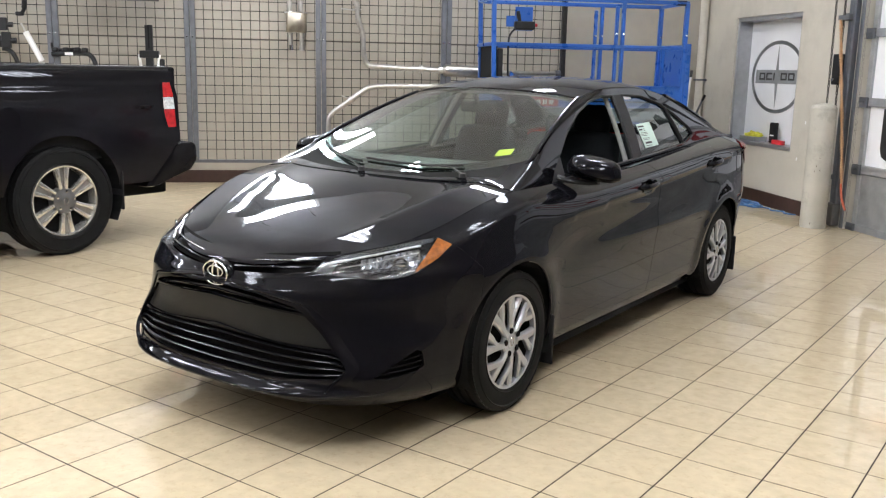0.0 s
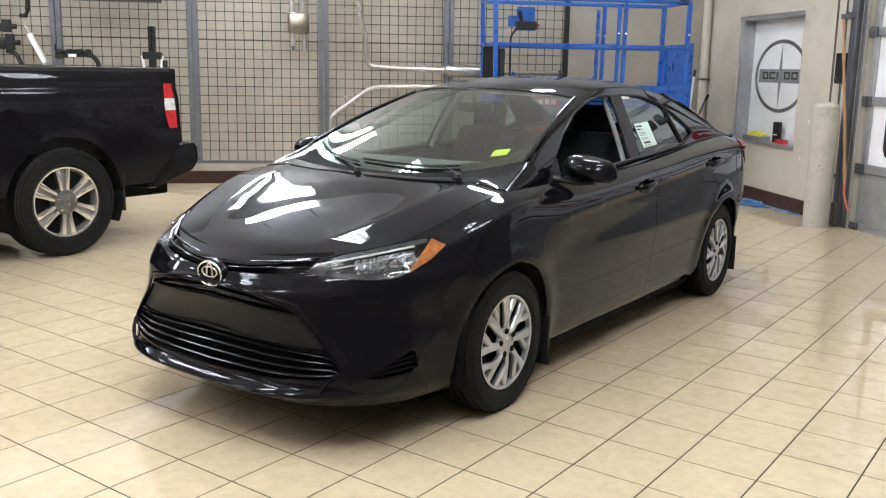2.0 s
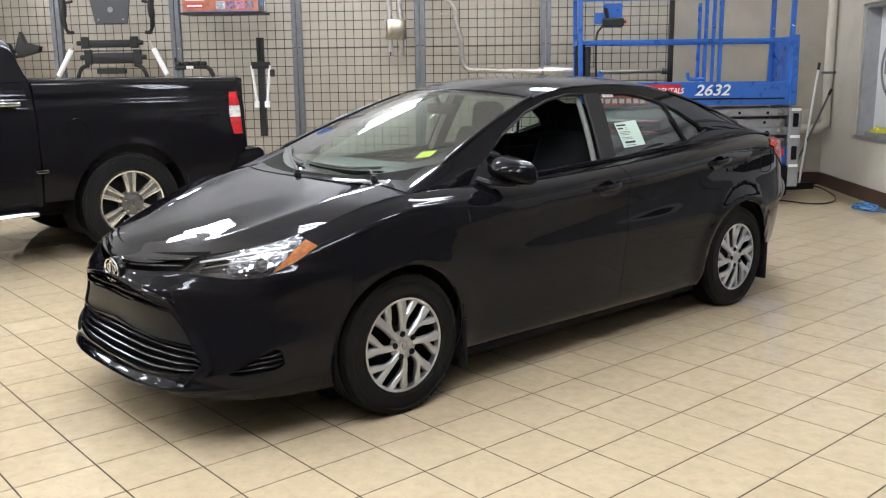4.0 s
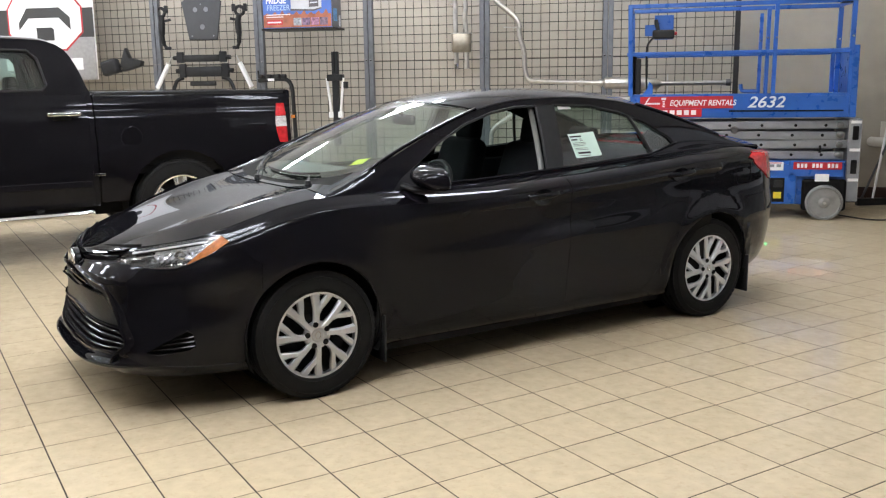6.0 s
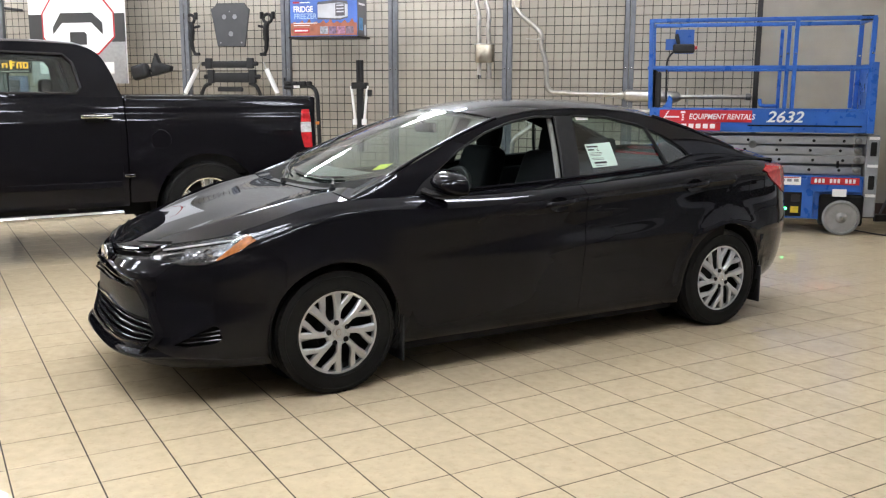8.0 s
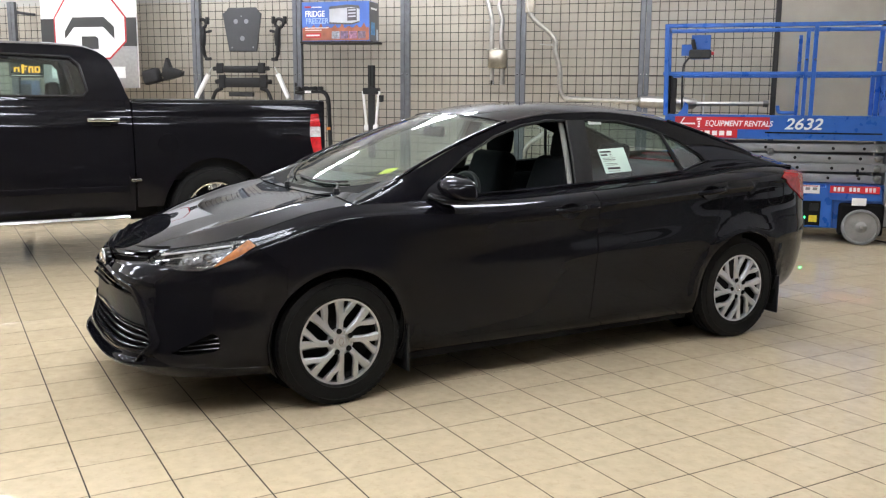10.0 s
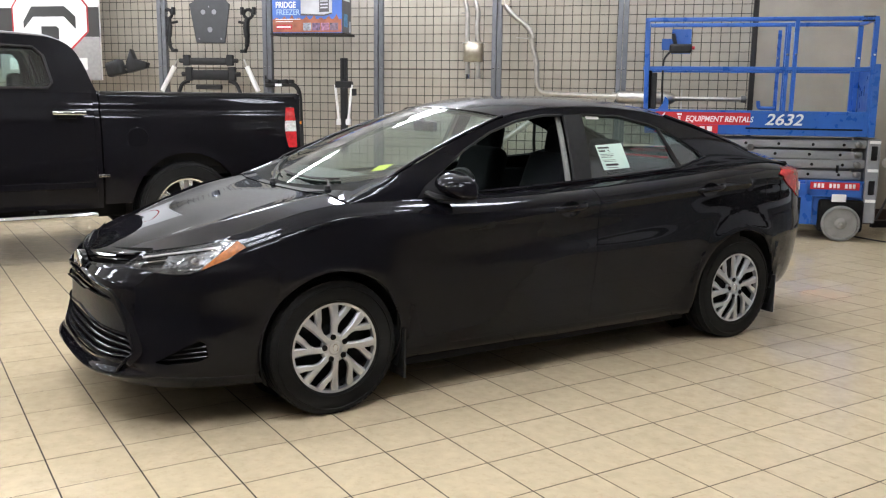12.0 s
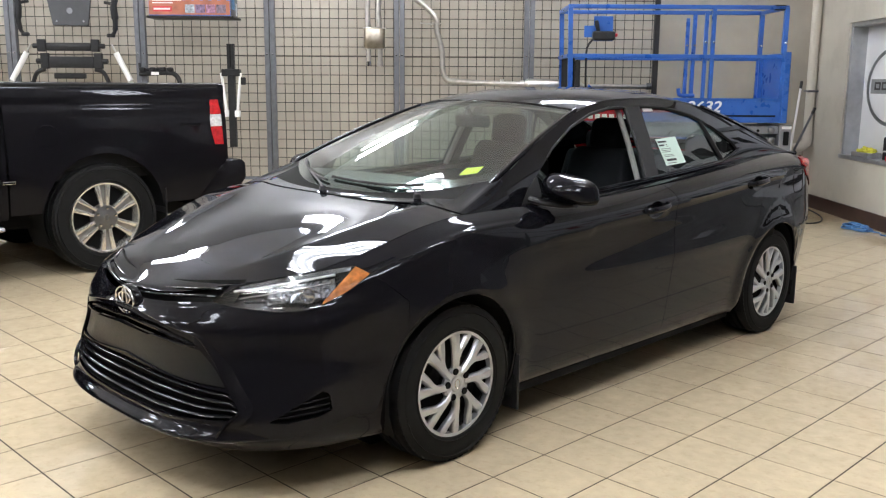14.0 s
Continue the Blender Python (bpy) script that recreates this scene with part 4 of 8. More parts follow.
def tyre_mesh(r, w, bead, name):
    h = w / 2
    prof = [(bead, -h * 0.86), (bead + 0.012, -h * 0.98), (bead + (r - bead) * 0.45, -h * 1.03), (r - 0.022, -h * 0.97), (r - 0.006, -h * 0.86), (r, -h * 0.70)]
    groove = 0.008
    for c in (-0.40, 0.0, 0.40):
        prof += [(r + 0.001, h * (c - 0.07)), (r - groove, h * (c - 0.06)), (r - groove, h * (c + 0.06)), (r + 0.001, h * (c + 0.07))]
    prof += [(r, h * 0.70), (r - 0.006, h * 0.86), (r - 0.022, h * 0.97), (bead + (r - bead) * 0.45, h * 1.03), (bead + 0.012, h * 0.98), (bead, h * 0.86)]
    bm = lathe(prof, 72)
    # raised rings on the sidewall
    for rr in (bead + 0.02, bead + (r - bead) * 0.72):
        lathe([(rr - 0.003, h * 1.0), (rr, h * 1.035), (rr + 0.003, h * 1.0)], 72, bm)
    # shoulder blocks
    for k in range(60):
        a = 2 * math.pi * k / 60
        for s in (-1, 1):
            b = rbox((r - 0.016, -0.0115, s * h * 0.84 - 0.006), (r - 0.0035, 0.0115, s * h * 0.84 + 0.005))
            b.transform(Matrix.Rotation(a, 4, "Z"))
            add(bm, b)
    return bm


def car_wheel(parent, x, y, side):
    turn = Matrix.Rotation(radians(90 * side), 4, "Y")
    hub = new("wheel")
    hub.parent = parent
    hub.matrix_local = Matrix.Translation((x * side, y, HUB)) @ turn
    part("tyre", tyre_mesh(0.316, 0.205, 0.204, "tyre"), M_RUBBER, hub, "black road tyre", True, 30)
    wheel_cover(hub, Matrix.Translation((0, 0, 0.084)) @ Matrix.Rotation(0.0 if y < 2 else 0.14, 4, "Z"), 0.82)
    steel = lathe([(0.203, -0.08), (0.203, 0.07), (0.19, 0.072), (0.182, 0.03), (0.10, 0.035), (0.07, 0.06), (0.0, 0.06)], 40)
    part("rim", steel, M_LINER, hub, "dark steel rim behind the cover", True)
    disc = lathe([(0.05, -0.01), (0.135, -0.01), (0.135, 0.012), (0.05, 0.012)], 40)
    part("brake_disc", disc, M_DARKRIM, hub, "grey brake disc", True)


def window_side(y, z):
    """The flank of the cabin: leaning in towards the roof."""
    zb = edge_z(y)
    k = max(z - zb, 0)
    lean = 0.42 + 0.30 * max(0, (y - 3.0)) * 0.3
    return edge_x(y) - 0.012 - lean * k - 0.22 * k * k


rail_z = graph([(1.00, 0.962), (1.125, 0.988), (1.25, 1.032), (1.45, 1.112), (1.75, 1.232), (2.0, 1.318), (2.2, 1.364), (2.45, 1.392), (2.75, 1.398), (3.05, 1.378), (3.35, 1.325), (3.6, 1.250), (3.85, 1.158), (4.02, 1.098), (4.20, 1.058), (4.30, 1.045)])


def rail(y):
    z = rail_z(y)
    return Vector((window_side(y, z), y, z))


def front_line(u, top):
    """Lower (top=0) and upper (top=1) border of the windscreen; u from -1 to 1."""
    if top:
        r = rail(2.09)
        return Vector((r.x * u * 0.985, 1.955 + 0.135 * u * u, 1.386 - (1.386 - r.z - 0.004) * abs(u) ** 2.2))
    r = rail(1.36)
    return Vector((r.x * u * 0.985, 1.075 + 0.285 * abs(u) ** 2.2, 0.996 + (r.z + 0.004 - 0.996) * abs(u) ** 3.0))


def rear_line(u, top):
    if top:
        r = rail(3.30)
        return Vector((r.x * u * 0.98, 3.36 - 0.06 * u * u, 1.405 - (1.405 - r.z - 0.004) * abs(u) ** 2.2))
    r = rail(3.93)
    return Vector((r.x * u * 0.97, 4.06 - 0.13 * u * u, 1.118 - (1.118 - r.z - 0.004) * abs(u) ** 2.2))


def screen(u, v):
    u = 2 * u - 1
    p = front_line(u, 0).lerp(front_line(u, 1), v)
    p.z += 0.030 * 4 * v * (1 - v) * (1 - 0.45 * u * u)
    return p


def roof_skin(u, v):
    u = 2 * u - 1
    a, b = front_line(u, 1), rear_line(u, 1)
    p = a.lerp(b, v)
    y = p.y
    if abs(u) > 0.999:
        return rail(y) + Vector((-0.004, 0, 0.004))
    side = rail(y)
    full = side.x - 0.004
    p.x = full * u
    crown = 0.058 + 0.012 * math.sin(math.pi * v)
    arch = graph([(1.955, 1.386), (2.10, 1.416), (2.3, 1.444), (2.6, 1.456), (2.95, 1.448), (3.36, 1.405)])(max(y, 1.955))
    p.z = arch - (arch - side.z - 0.004) * abs(u) ** 2.6
    return p


def back_screen(u, v):
    u = 2 * u - 1
    p = rear_line(u, 1).lerp(rear_line(u, 0), v)
    p.z += 0.020 * 4 * v * (1 - v) * (1 - 0.45 * u * u)
    return p


FRONT_WIN = [(1.585, 0.962), (2.455, 1.002), (2.505, 1.352), (2.36, 1.352), (2.18, 1.325), (1.98, 1.268), (1.78, 1.180), (1.60, 1.075)]
REAR_WIN = [(2.575, 1.008), (3.30, 1.049), (3.50, 1.095), (3.46, 1.145), (3.30, 1.235), (3.12, 1.300), (2.90, 1.345), (2.63, 1.356)]


def cabin_side():
    """The side of the cabin as a grid between belt and rail."""
    bm = bmesh.new()
    rows = []
    for k in range(121):
        y = 1.235 + (4.26 - 1.235) * k / 120
        lo, hi = edge_z(y) - 0.012, max(rail_z(y), edge_z(y) - 0.010)
        rows.append([bm.verts.new((window_side(y, lo + (hi - lo) * j / 22) + 0.008 * math.sin(math.pi * j / 22), y, lo + (hi - lo) * j / 22)) for j in range(23)])
    for a, b in zip(rows, rows[1:]):
        for j in range(22):
            bm.faces.new((a[j], b[j], b[j + 1], a[j + 1]))
    return bm


def pane(poly, inset, bm=None):
    """A side pane a little inside its opening."""
    b = bmesh.new()
    lo_y, hi_y = min(p[0] for p in poly) - 0.03, max(p[0] for p in poly) + 0.03
    lo_z, hi_z = min(p[1] for p in poly) - 0.03, max(p[1] for p in poly) + 0.03
    add(b, sheet(lambda u, v: Vector((window_side(lo_y + (hi_y - lo_y) * u, lo_z + (hi_z - lo_z) * v) - inset, lo_y + (hi_y - lo_y) * u, lo_z + (hi_z - lo_z) * v)), 30, 14))
    return b


def outline_strip(poly, r, off=0.004, closed=True, n=4):
    pts = []
    for (y0, z0), (y1, z1) in zip(poly, poly[1:] + (poly[:1] if closed else [])):
        for k in range(n):
            y, z = y0 + (y1 - y0) * k / n, z0 + (z1 - z0) * k / n
            pts.append(Vector((window_side(y, z) + off, y, z)))
    return tube(pts, r, 6, closed=closed)


def nose_at(x, z, inset=0.0):
    """The y of the nose skin at (x, z)."""
    w, p = half_w(0.3), nose_p(min(max(z, 0.15), 0.8))
    k = min(abs(x) / (w * 0.985), 0.999)
    t = 1 - (1 - k ** p) ** (1 / p)
    return 0.95 * t + nose_y(min(max(z, 0.15), 0.8)) * (1 - t) ** 1.6 + inset


def nose_sheet(x0, x1, zlo, zhi, inset, nx=48, nz=8):
    """A sheet behind the nose skin between two height curves of x."""
    def fn(u, v):
        x = x0 + (x1 - x0) * u
        z = zlo(abs(x)) + (zhi(abs(x)) - zlo(abs(x))) * v
        return Vector((x, nose_at(x, z, inset), z))
    return sheet(fn, nx, nz)


def nose_bar(x1, z_of, inset, ry, rz, nx=40, seg=8, bm=None):
    pts = []
    for k in range(nx + 1):
        x = -x1 + 2 * x1 * k / nx
        z = z_of(abs(x))
        pts.append(Vector((x, nose_at(x, z, inset), z)))
    return tube(pts, ry, seg, bm=bm, flat=rz / ry)


def side_x(y, z):
    """Half width of the skin at station y and height z."""
    v0, v1 = 0.0, 1.0
    for _ in range(24):
        vm = (v0 + v1) / 2
        if body_point(y, vm).z < z:
            v0 = vm
        else:
            v1 = vm
    return body_point(y, v0).x


def curve_of(poly):
    return graph([(abs(a), b) for a, b in poly])


def sedan():
    car = thing("sedan_car", CAR, "glossy black four-door compact sedan parked on the tiled floor", "car")
    skin = body_half()
    # wheel openings
    for y in (AXLE_F, AXLE_R):
        bmesh.ops.delete(skin, geom=carve(skin, ring_poly(y, HUB + 0.018, 0.352)), context="FACES")
    # openings of lamps and grille
    lamp = split_off(skin, carve(skin, LAMP, DIAG))
    bmesh.ops.delete(skin, geom=[f for f in carve(skin, UPPER, (1, 0, 0)) if f.calc_center_median().y < 0.5], context="FACES")
    bmesh.ops.delete(skin, geom=[f for f in carve(skin, MOUTH, (1, 0, 0)) if f.calc_center_median().y < 0.5], context="FACES")
    plate = split_off(skin, [f for f in carve(skin, PLATE, (1, 0, 0)) if f.calc_center_median().y < 0.5])
    bmesh.ops.delete(skin, geom=[f for f in carve(skin, SLOT, DIAG) if f.calc_center_median().y < 0.45 and f.calc_center_median().z < 0.775 and not f[skin.faces.layers.int["top"]]], context="FACES")
    bmesh.ops.delete(skin, geom=carve(skin, FOG, DIAG), context="FACES")
    tail = split_off(skin, [f for f in carve(skin, TAIL) if f.calc_center_median().x > 0.25])
    # panels
    door_f = split_off(skin, [f for f in carve(skin, [(1.325, 0.245), (2.49, 0.245), (2.505, 1.06), (1.325, 1.06)]) if f.calc_center_median().x > 0.66 and f.calc_center_median().z < edge_z(f.calc_center_median().y) + 0.001])
    door_r = split_off(skin, [f for f in carve(skin, [(2.49, 0.245), (3.21, 0.245), (3.30, 0.48), (3.50, 0.72), (3.56, 1.08), (2.505, 1.08)]) if f.calc_center_median().x > 0.62 and f.calc_center_median().z < edge_z(f.calc_center_median().y) + 0.001])
    tag = skin.faces.layers.int["top"]
    hood_faces = [f for f in skin.faces if f[tag] and f.calc_center_median().y < 1.25]
    hood = split_off(skin, hood_faces)
    bumper = split_off(skin, [f for f in carve(skin, [(-0.2, 0.1), (0.66, 0.1), (0.695, 0.69), (0.575, 0.80), (-0.2, 0.80)], reach=0.3)])
    rear_bumper = split_off(skin, [f for f in carve(skin, [(4.02, 0.1), (4.9, 0.1), (4.9, 0.72), (4.16, 0.72), (4.06, 0.60)], reach=0.3)])
    # the lid shelf under the cabin stays open
    bmesh.ops.delete(skin, geom=[f for f in skin.faces if 1.12 < f.calc_center_median().y < 3.92 and f.calc_center_median().z > edge_z(f.calc_center_median().y) - 0.0005 and f.calc_center_median().x < edge_x(f.calc_center_median().y) * 0.93], context="FACES")
    body = part("body", mirror_x(skin), M_PAINT, car, "", True, 50)
    part("hood", mirror_x(shrink_edges(hood, 0.0035)), M_PAINT, car, "long curved glossy black hood", True, 50)
    part("front_bumper", mirror_x(shrink_edges(bumper, 0.002)), M_PAINT, car, "glossy black front bumper with a jutting lower lip", True, 50)
    part("rear_bumper", mirror_x(rear_bumper), M_PAINT, car, "", True, 50)
    for side, name in ((1, "left"), (-1, "right")):
        for src, what in ((door_f, "front_door"), (door_r, "rear_door")):
            b = shrink_edges(src.copy(), 0.0025)
            if side < 0:
                for v in b.verts:
                    v.co.x = -v.co.x
                bmesh.ops.reverse_faces(b, faces=b.faces)
            d = part(what, b, M_PAINT, car, "", True, 50)
            y0 = 2.300 if what == "front_door" else 3.345
            zh = 0.882 if what == "front_door" else 0.936
            hx = side_x(y0, zh) + 0.001
            g = tube(smooth_line([(side * (hx - 0.012), y0 - 0.10, zh - 0.004), (side * (hx + 0.022), y0 - 0.075, zh), (side * (hx + 0.032), y0, zh + 0.005), (side * (hx + 0.022), y0 + 0.075, zh + 0.010), (side * (hx - 0.012), y0 + 0.10, zh + 0.012)], 5), 0.0115, 10, flat=1.35)
            part("door_handle", g, M_PAINT, d, "body-coloured grab handle", True)
            cup = lathe([(0.0, 0.0), (0.055, 0.001), (0.068, 0.006)], 24, None, Matrix.Translation((side * (hx - 0.001), y0 - 0.01, zh - 0.004)) @ Matrix.Rotation(radians(90 * side), 4, "Y") @ Matrix.Diagonal((0.62, 1, 0.4, 1)))
            part("handle_cup", cup, M_GLOSSBLACK, d, "", True)
    door_f.free()
    door_r.free()
    # fuel flap in the quarter panel
    flap = [(3.93 + 0.078 * math.copysign(abs(math.cos(a)) ** 0.5, math.cos(a)), 0.905 + 0.072 * math.copysign(abs(math.sin(a)) ** 0.5, math.sin(a))) for a in [2 * math.pi * k / 40 for k in range(40)]]
    # no gap is cut: a near-black bar draws its shade
    part("fuel_flap_gap", tube([Vector((side_x(y, z) - 0.0005, y, z)) for y, z in flap], 0.0022, 6, closed=True), M_LINER, car, "thin dark line standing for the shaded gap round the fuel flap", True)
    # dark filler behind the panel gaps
    inner = bmesh.new()
    rows = [[inner.verts.new(body_point(1.29 + 2.36 * k / 40, 0.12 + 0.8 * j / 10, 0.022)) for j in range(11)] for k in range(41)]
    for a, b in zip(rows, rows[1:]):
        for j in range(10):
            inner.faces.new((a[j], b[j], b[j + 1], a[j + 1]))
    pair("inner_panel", (inner), M_LINER, car, "", True)
    hin = sheet(lambda u, v: body_point(0.03 + 1.25 * u, 1.02 + 0.98 * v) - Vector((0, -0.012, 0.018)), 30, 12)
    part("hood_underside", mirror_x(hin), M_LINER, car, "", True)
    # floor pan and wheel wells
    pan = rbox((-0.60, 0.62, 0.150), (0.60, 4.30, 0.215), 0.01)
    rbox((-0.79, 1.34, 0.152), (0.79, 3.28, 0.21), 0.01, 2, pan)
    rbox((-0.38, 0.13, 0.205), (0.38, 0.40, 0.222), 0.006, 1, pan)
    rbox((-0.56, 0.36, 0.195), (0.56, 0.64, 0.215), 0.006, 1, pan)
    part("floor_pan", pan, M_LINER, car)
    wells = bmesh.new()
    for y in (AXLE_F, AXLE_R):
        for s in (-1, 1):
            for k in range(28):
                a0, a1 = math.pi * (-0.14 + 1.28 * k / 28), math.pi * (-0.14 + 1.28 * (k + 1) / 28)
                q = []
                for a, x in ((a0, 0.50), (a1, 0.50), (a1, 0.845), (a0, 0.845)):
                    q.append(wells.verts.new((s * x, y + 0.358 * math.cos(a), HUB + 0.018 + 0.358 * math.sin(a))))
                wells.faces.new(q)
            disc = [wells.verts.new((s * 0.50, y + 0.36 * math.cos(2 * math.pi * k / 28), HUB + 0.018 + 0.36 * math.sin(2 * math.pi * k / 28))) for k in range(28)]
            wells.faces.new(disc)
    bmesh.ops.remove_doubles(wells, verts=wells.verts, dist=1e-4)
    loose_parts("wheel_well", wells, M_LINER, car, "black wheel well liner")
    # rolled lips of the wheel openings
    for s in (-1, 1):
        for y in (AXLE_F, AXLE_R):
            pts = []
            for k in range(41):
                a = math.pi * (-0.12 + 1.24 * k / 40)
                yy, zz = y + 0.350 * math.cos(a), HUB + 0.018 + 0.350 * math.sin(a)
                v0, v1 = 0.0, 1.0
                for _ in range(24):
                    vm = (v0 + v1) / 2
                    if body_point(yy, vm).z < zz:
                        v0 = vm
                    else:
                        v1 = vm
                pts.append(Vector((s * (body_point(yy, v0).x - 0.008), yy, max(zz, 0.19))))
            part("arch_lip", tube(pts, 0.0085, 8), M_PAINT, car, "", True)
            # mud flap behind the wheel
            f = rbox((0.66, y + 0.352, 0.115), (0.862, y + 0.366, 0.36), 0.006)
            if s < 0:
                for v in f.verts:
                    v.co.x = -v.co.x
            part("mud_flap", f, M_PLASTIC, car, "black plastic mud flap")
    for s in (-1, 1):
        for y in (AXLE_F, AXLE_R):
            car_wheel(car, 0.752, y, s)
    # plate panel and grille
    for v in plate.verts:
        v.co.y += 0.012
    part("bumper_plate", mirror_x(plate), M_MATT, car, "blank matt black number plate panel", True, 50)
    up_lo, up_hi = curve_of([(0, 0.578), (0.2, 0.568), (0.455, 0.545)]), curve_of([(0, 0.632), (0.24, 0.615), (0.40, 0.578), (0.455, 0.552)])
    part("upper_grille", nose_sheet(-0.45, 0.45, up_lo, up_hi, 0.035), M_GLOSSBLACK, car, "gloss black upper grille slot", True)
    b = nose_bar(0.43, lambda x: (up_lo(x) + up_hi(x)) / 2 - 0.004, 0.018, 0.007, 0.009)
    part("grille_bar", b, M_GLOSSBLACK, car, "", True)
    lo, hi = curve_of([(0, 0.284), (0.35, 0.295), (0.60, 0.322), (0.64, 0.345)]), curve_of([(0, 0.445), (0.3, 0.436), (0.565, 0.415), (0.64, 0.358)])
    part("lower_grille", sheet(lambda u, v: Vector((-0.64 + 1.28 * u, nose_at(-0.64 + 1.28 * u, 0.33, 0.012 + 0.065 * (1 - abs(2 * u - 1) ** 10)), lo(abs(1.28 * u - 0.64)) - 0.07 + (hi(abs(1.28 * u - 0.64)) + 0.09 - lo(abs(1.28 * u - 0.64))) * v)), 60, 8), M_LINER, car, "black lower grille opening", True)
    part("grille_floor", sheet(lambda u, v: Vector((-0.62 + 1.24 * u, nose_at(-0.62 + 1.24 * u, 0.33, 0.012 + 0.085 * v), lo(abs(1.24 * u - 0.62)) - 0.004)), 60, 2), M_LINER, car, "", True)
    for k in range(4):
        f = (k + 0.75) / 4.5
        b = nose_bar(0.612 - 0.05 * abs(f - 0.35), lambda x, f=f: lo(x) + (hi(x) - lo(x)) * f, 0.022, 0.016, 0.0065)
        part("grille_slat", b, M_GLOSSBLACK, car, "", True)
    # bevelled frame round plate panel and mouth: up one side, over the upper slot, down the other
    half = [(0.600, 0.318), (0.628, 0.352), (0.618, 0.378), (0.572, 0.432), (0.517, 0.500), (0.462, 0.566), (0.428, 0.592), (0.36, 0.606), (0.24, 0.626), (0.12, 0.640), (0.0, 0.645)]
    loop = smooth_line([(x, 0, z) for x, z in half] + [(-x, 0, z) for x, z in half[-2::-1]], 5)
    frame_bm = bmesh.new()
    rows = []
    for k, p in enumerate(loop):
        d = loop[min(k + 1, len(loop) - 1)] - loop[max(k - 1, 0)]
        out = Vector((d.z, 0, -d.x)).normalized()
        if out.dot(p - Vector((0, 0, 0.45))) < 0:
            out = -out
        wide = 0.013 + 0.016 * soft_step((abs(p.x) - 0.40) / 0.10)
        row = []
        for off, deep in ((-0.55, 0.030), (-0.40, 0.004), (-0.25, -0.004), (0.0, -0.006), (0.55, -0.002), (1.0, 0.0035)):
            q = p + out * off * wide
            row.append(frame_bm.verts.new((q.x, nose_at(q.x, q.z, deep), q.z)))
        rows.append(row)
    for a, b in zip(rows, rows[1:]):
        for k in range(len(a) - 1):
            frame_bm.faces.new((a[k], b[k], b[k + 1], a[k + 1]))
    part("grille_frame", frame_bm, M_PAINT, car, "bevelled gloss black frame round the grille", True, 40)
    for s in (-1, 1):
        pts = [Vector((s * x, nose_at(x, z, dy), z)) for x, z, dy in ((0.620, 0.352, 0.0), (0.598, 0.318, -0.004), (0.572, 0.280, -0.006), (0.545, 0.245, -0.004))]
        part("lip_fold", tube(smooth_line(pts, 5), 0.009, 8, flat=0.6), M_PAINT, car, "folded edge where lip and bumper corner meet", True)
    # lower lip
    def lip(u, v):
        x = -0.72 + 1.44 * u
        e = min(abs(x) / 0.70, 1.02) ** 4
        top = min(lo(x if x > 0 else -x), 0.300) - 0.003
        edge = 0.240 + 0.020 * (x / 0.70) ** 2
        prof = [(0.003, top), (-0.003 + 0.006 * e, top - 0.016), (-0.030 + 0.030 * e, edge + 0.010), (-0.036 + 0.034 * e, edge), (-0.030 + 0.030 * e, edge - 0.010), (0.0, edge - 0.020), (0.05, edge - 0.030)]
        k = v * (len(prof) - 1)
        i = min(int(k), len(prof) - 2)
        dy, z = Vector(prof[i]).lerp(Vector(prof[i + 1]), k - i)
        z += (0.262 - z) * (abs(x) / 0.72) ** 14
        return Vector((x, nose_at(min(abs(x), 0.72), 0.28, dy + 0.030 * e * e), z))
    part("front_lip", sheet(lip, 60, 12), M_PAINT, car, "projecting gloss black chin lip", True, 60)
    # slot under the hood edge with a bright trim bar
    slot = nose_sheet(-0.47, 0.47, lambda x: 0.660 + 0.06 * x, lambda x: 0.726 + 0.105 * x, 0.050)
    part("hood_slot", slot, M_LINER, car, "", True)
    for s in (-1, 1):
        for rise, deep, r, what in ((0.30, 0.014, 0.0085, "lower"), (0.70, 0.024, 0.0075, "upper")):
            pts = []
            for x in (0.05, 0.13, 0.2, 0.28, 0.36, 0.42):
                z = (0.674 + 0.070 * x) + (0.042 + 0.035 * x) * rise
                pts.append(Vector((s * x, nose_at(x, z, deep), z)))
            part("nose_trim", tube(smooth_line(pts, 4), r, 8, flat=0.75), M_GLOSSBLACK, car, "gloss black trim bar beside the badge", True)
    # badge: three ovals in chrome
    by = nose_at(0, 0.660) - 0.012
    bm = bmesh.new()

    def oval(cx, cz, rx, rz, r):
        tube([(cx + rx * math.cos(a), by, cz + rz * math.sin(a)) for a in [2 * math.pi * k / 40 for k in range(40)]], r, 8, bm, closed=True)
    oval(0, 0.660, 0.070, 0.049, 0.0050)
    oval(0, 0.668, 0.044, 0.021, 0.0040)
    oval(0, 0.660, 0.017, 0.044, 0.0040)
    badge = part("badge", bm, M_CHROME, car, "chrome badge of interlocked ovals", True)
    back = lathe([(0.0, 0.0), (0.95, 0.0), (1.0, -0.5), (1.0, -2.0)], 40, None, Matrix.Translation((0, by + 0.006, 0.660)) @ Matrix.Rotation(radians(90), 4, "X") @ Matrix.Diagonal((0.082, 0.058, 0.012, 1)))
    part("badge_backing", back, M_GLOSSBLACK, badge, "", True)
    # head lamps
    for s in (-1, 1):
        lens = lamp.copy()
        bowl = lamp.copy()
        for v in lens.verts:
            v.co += Vector((0.002, -0.003, 0.001))
        for v in bowl.verts:
            v.co += Vector((-0.045, 0.055, -0.012))
        if s < 0:
            for b in (lens, bowl):
                for v in b.verts:
                    v.co.x = -v.co.x
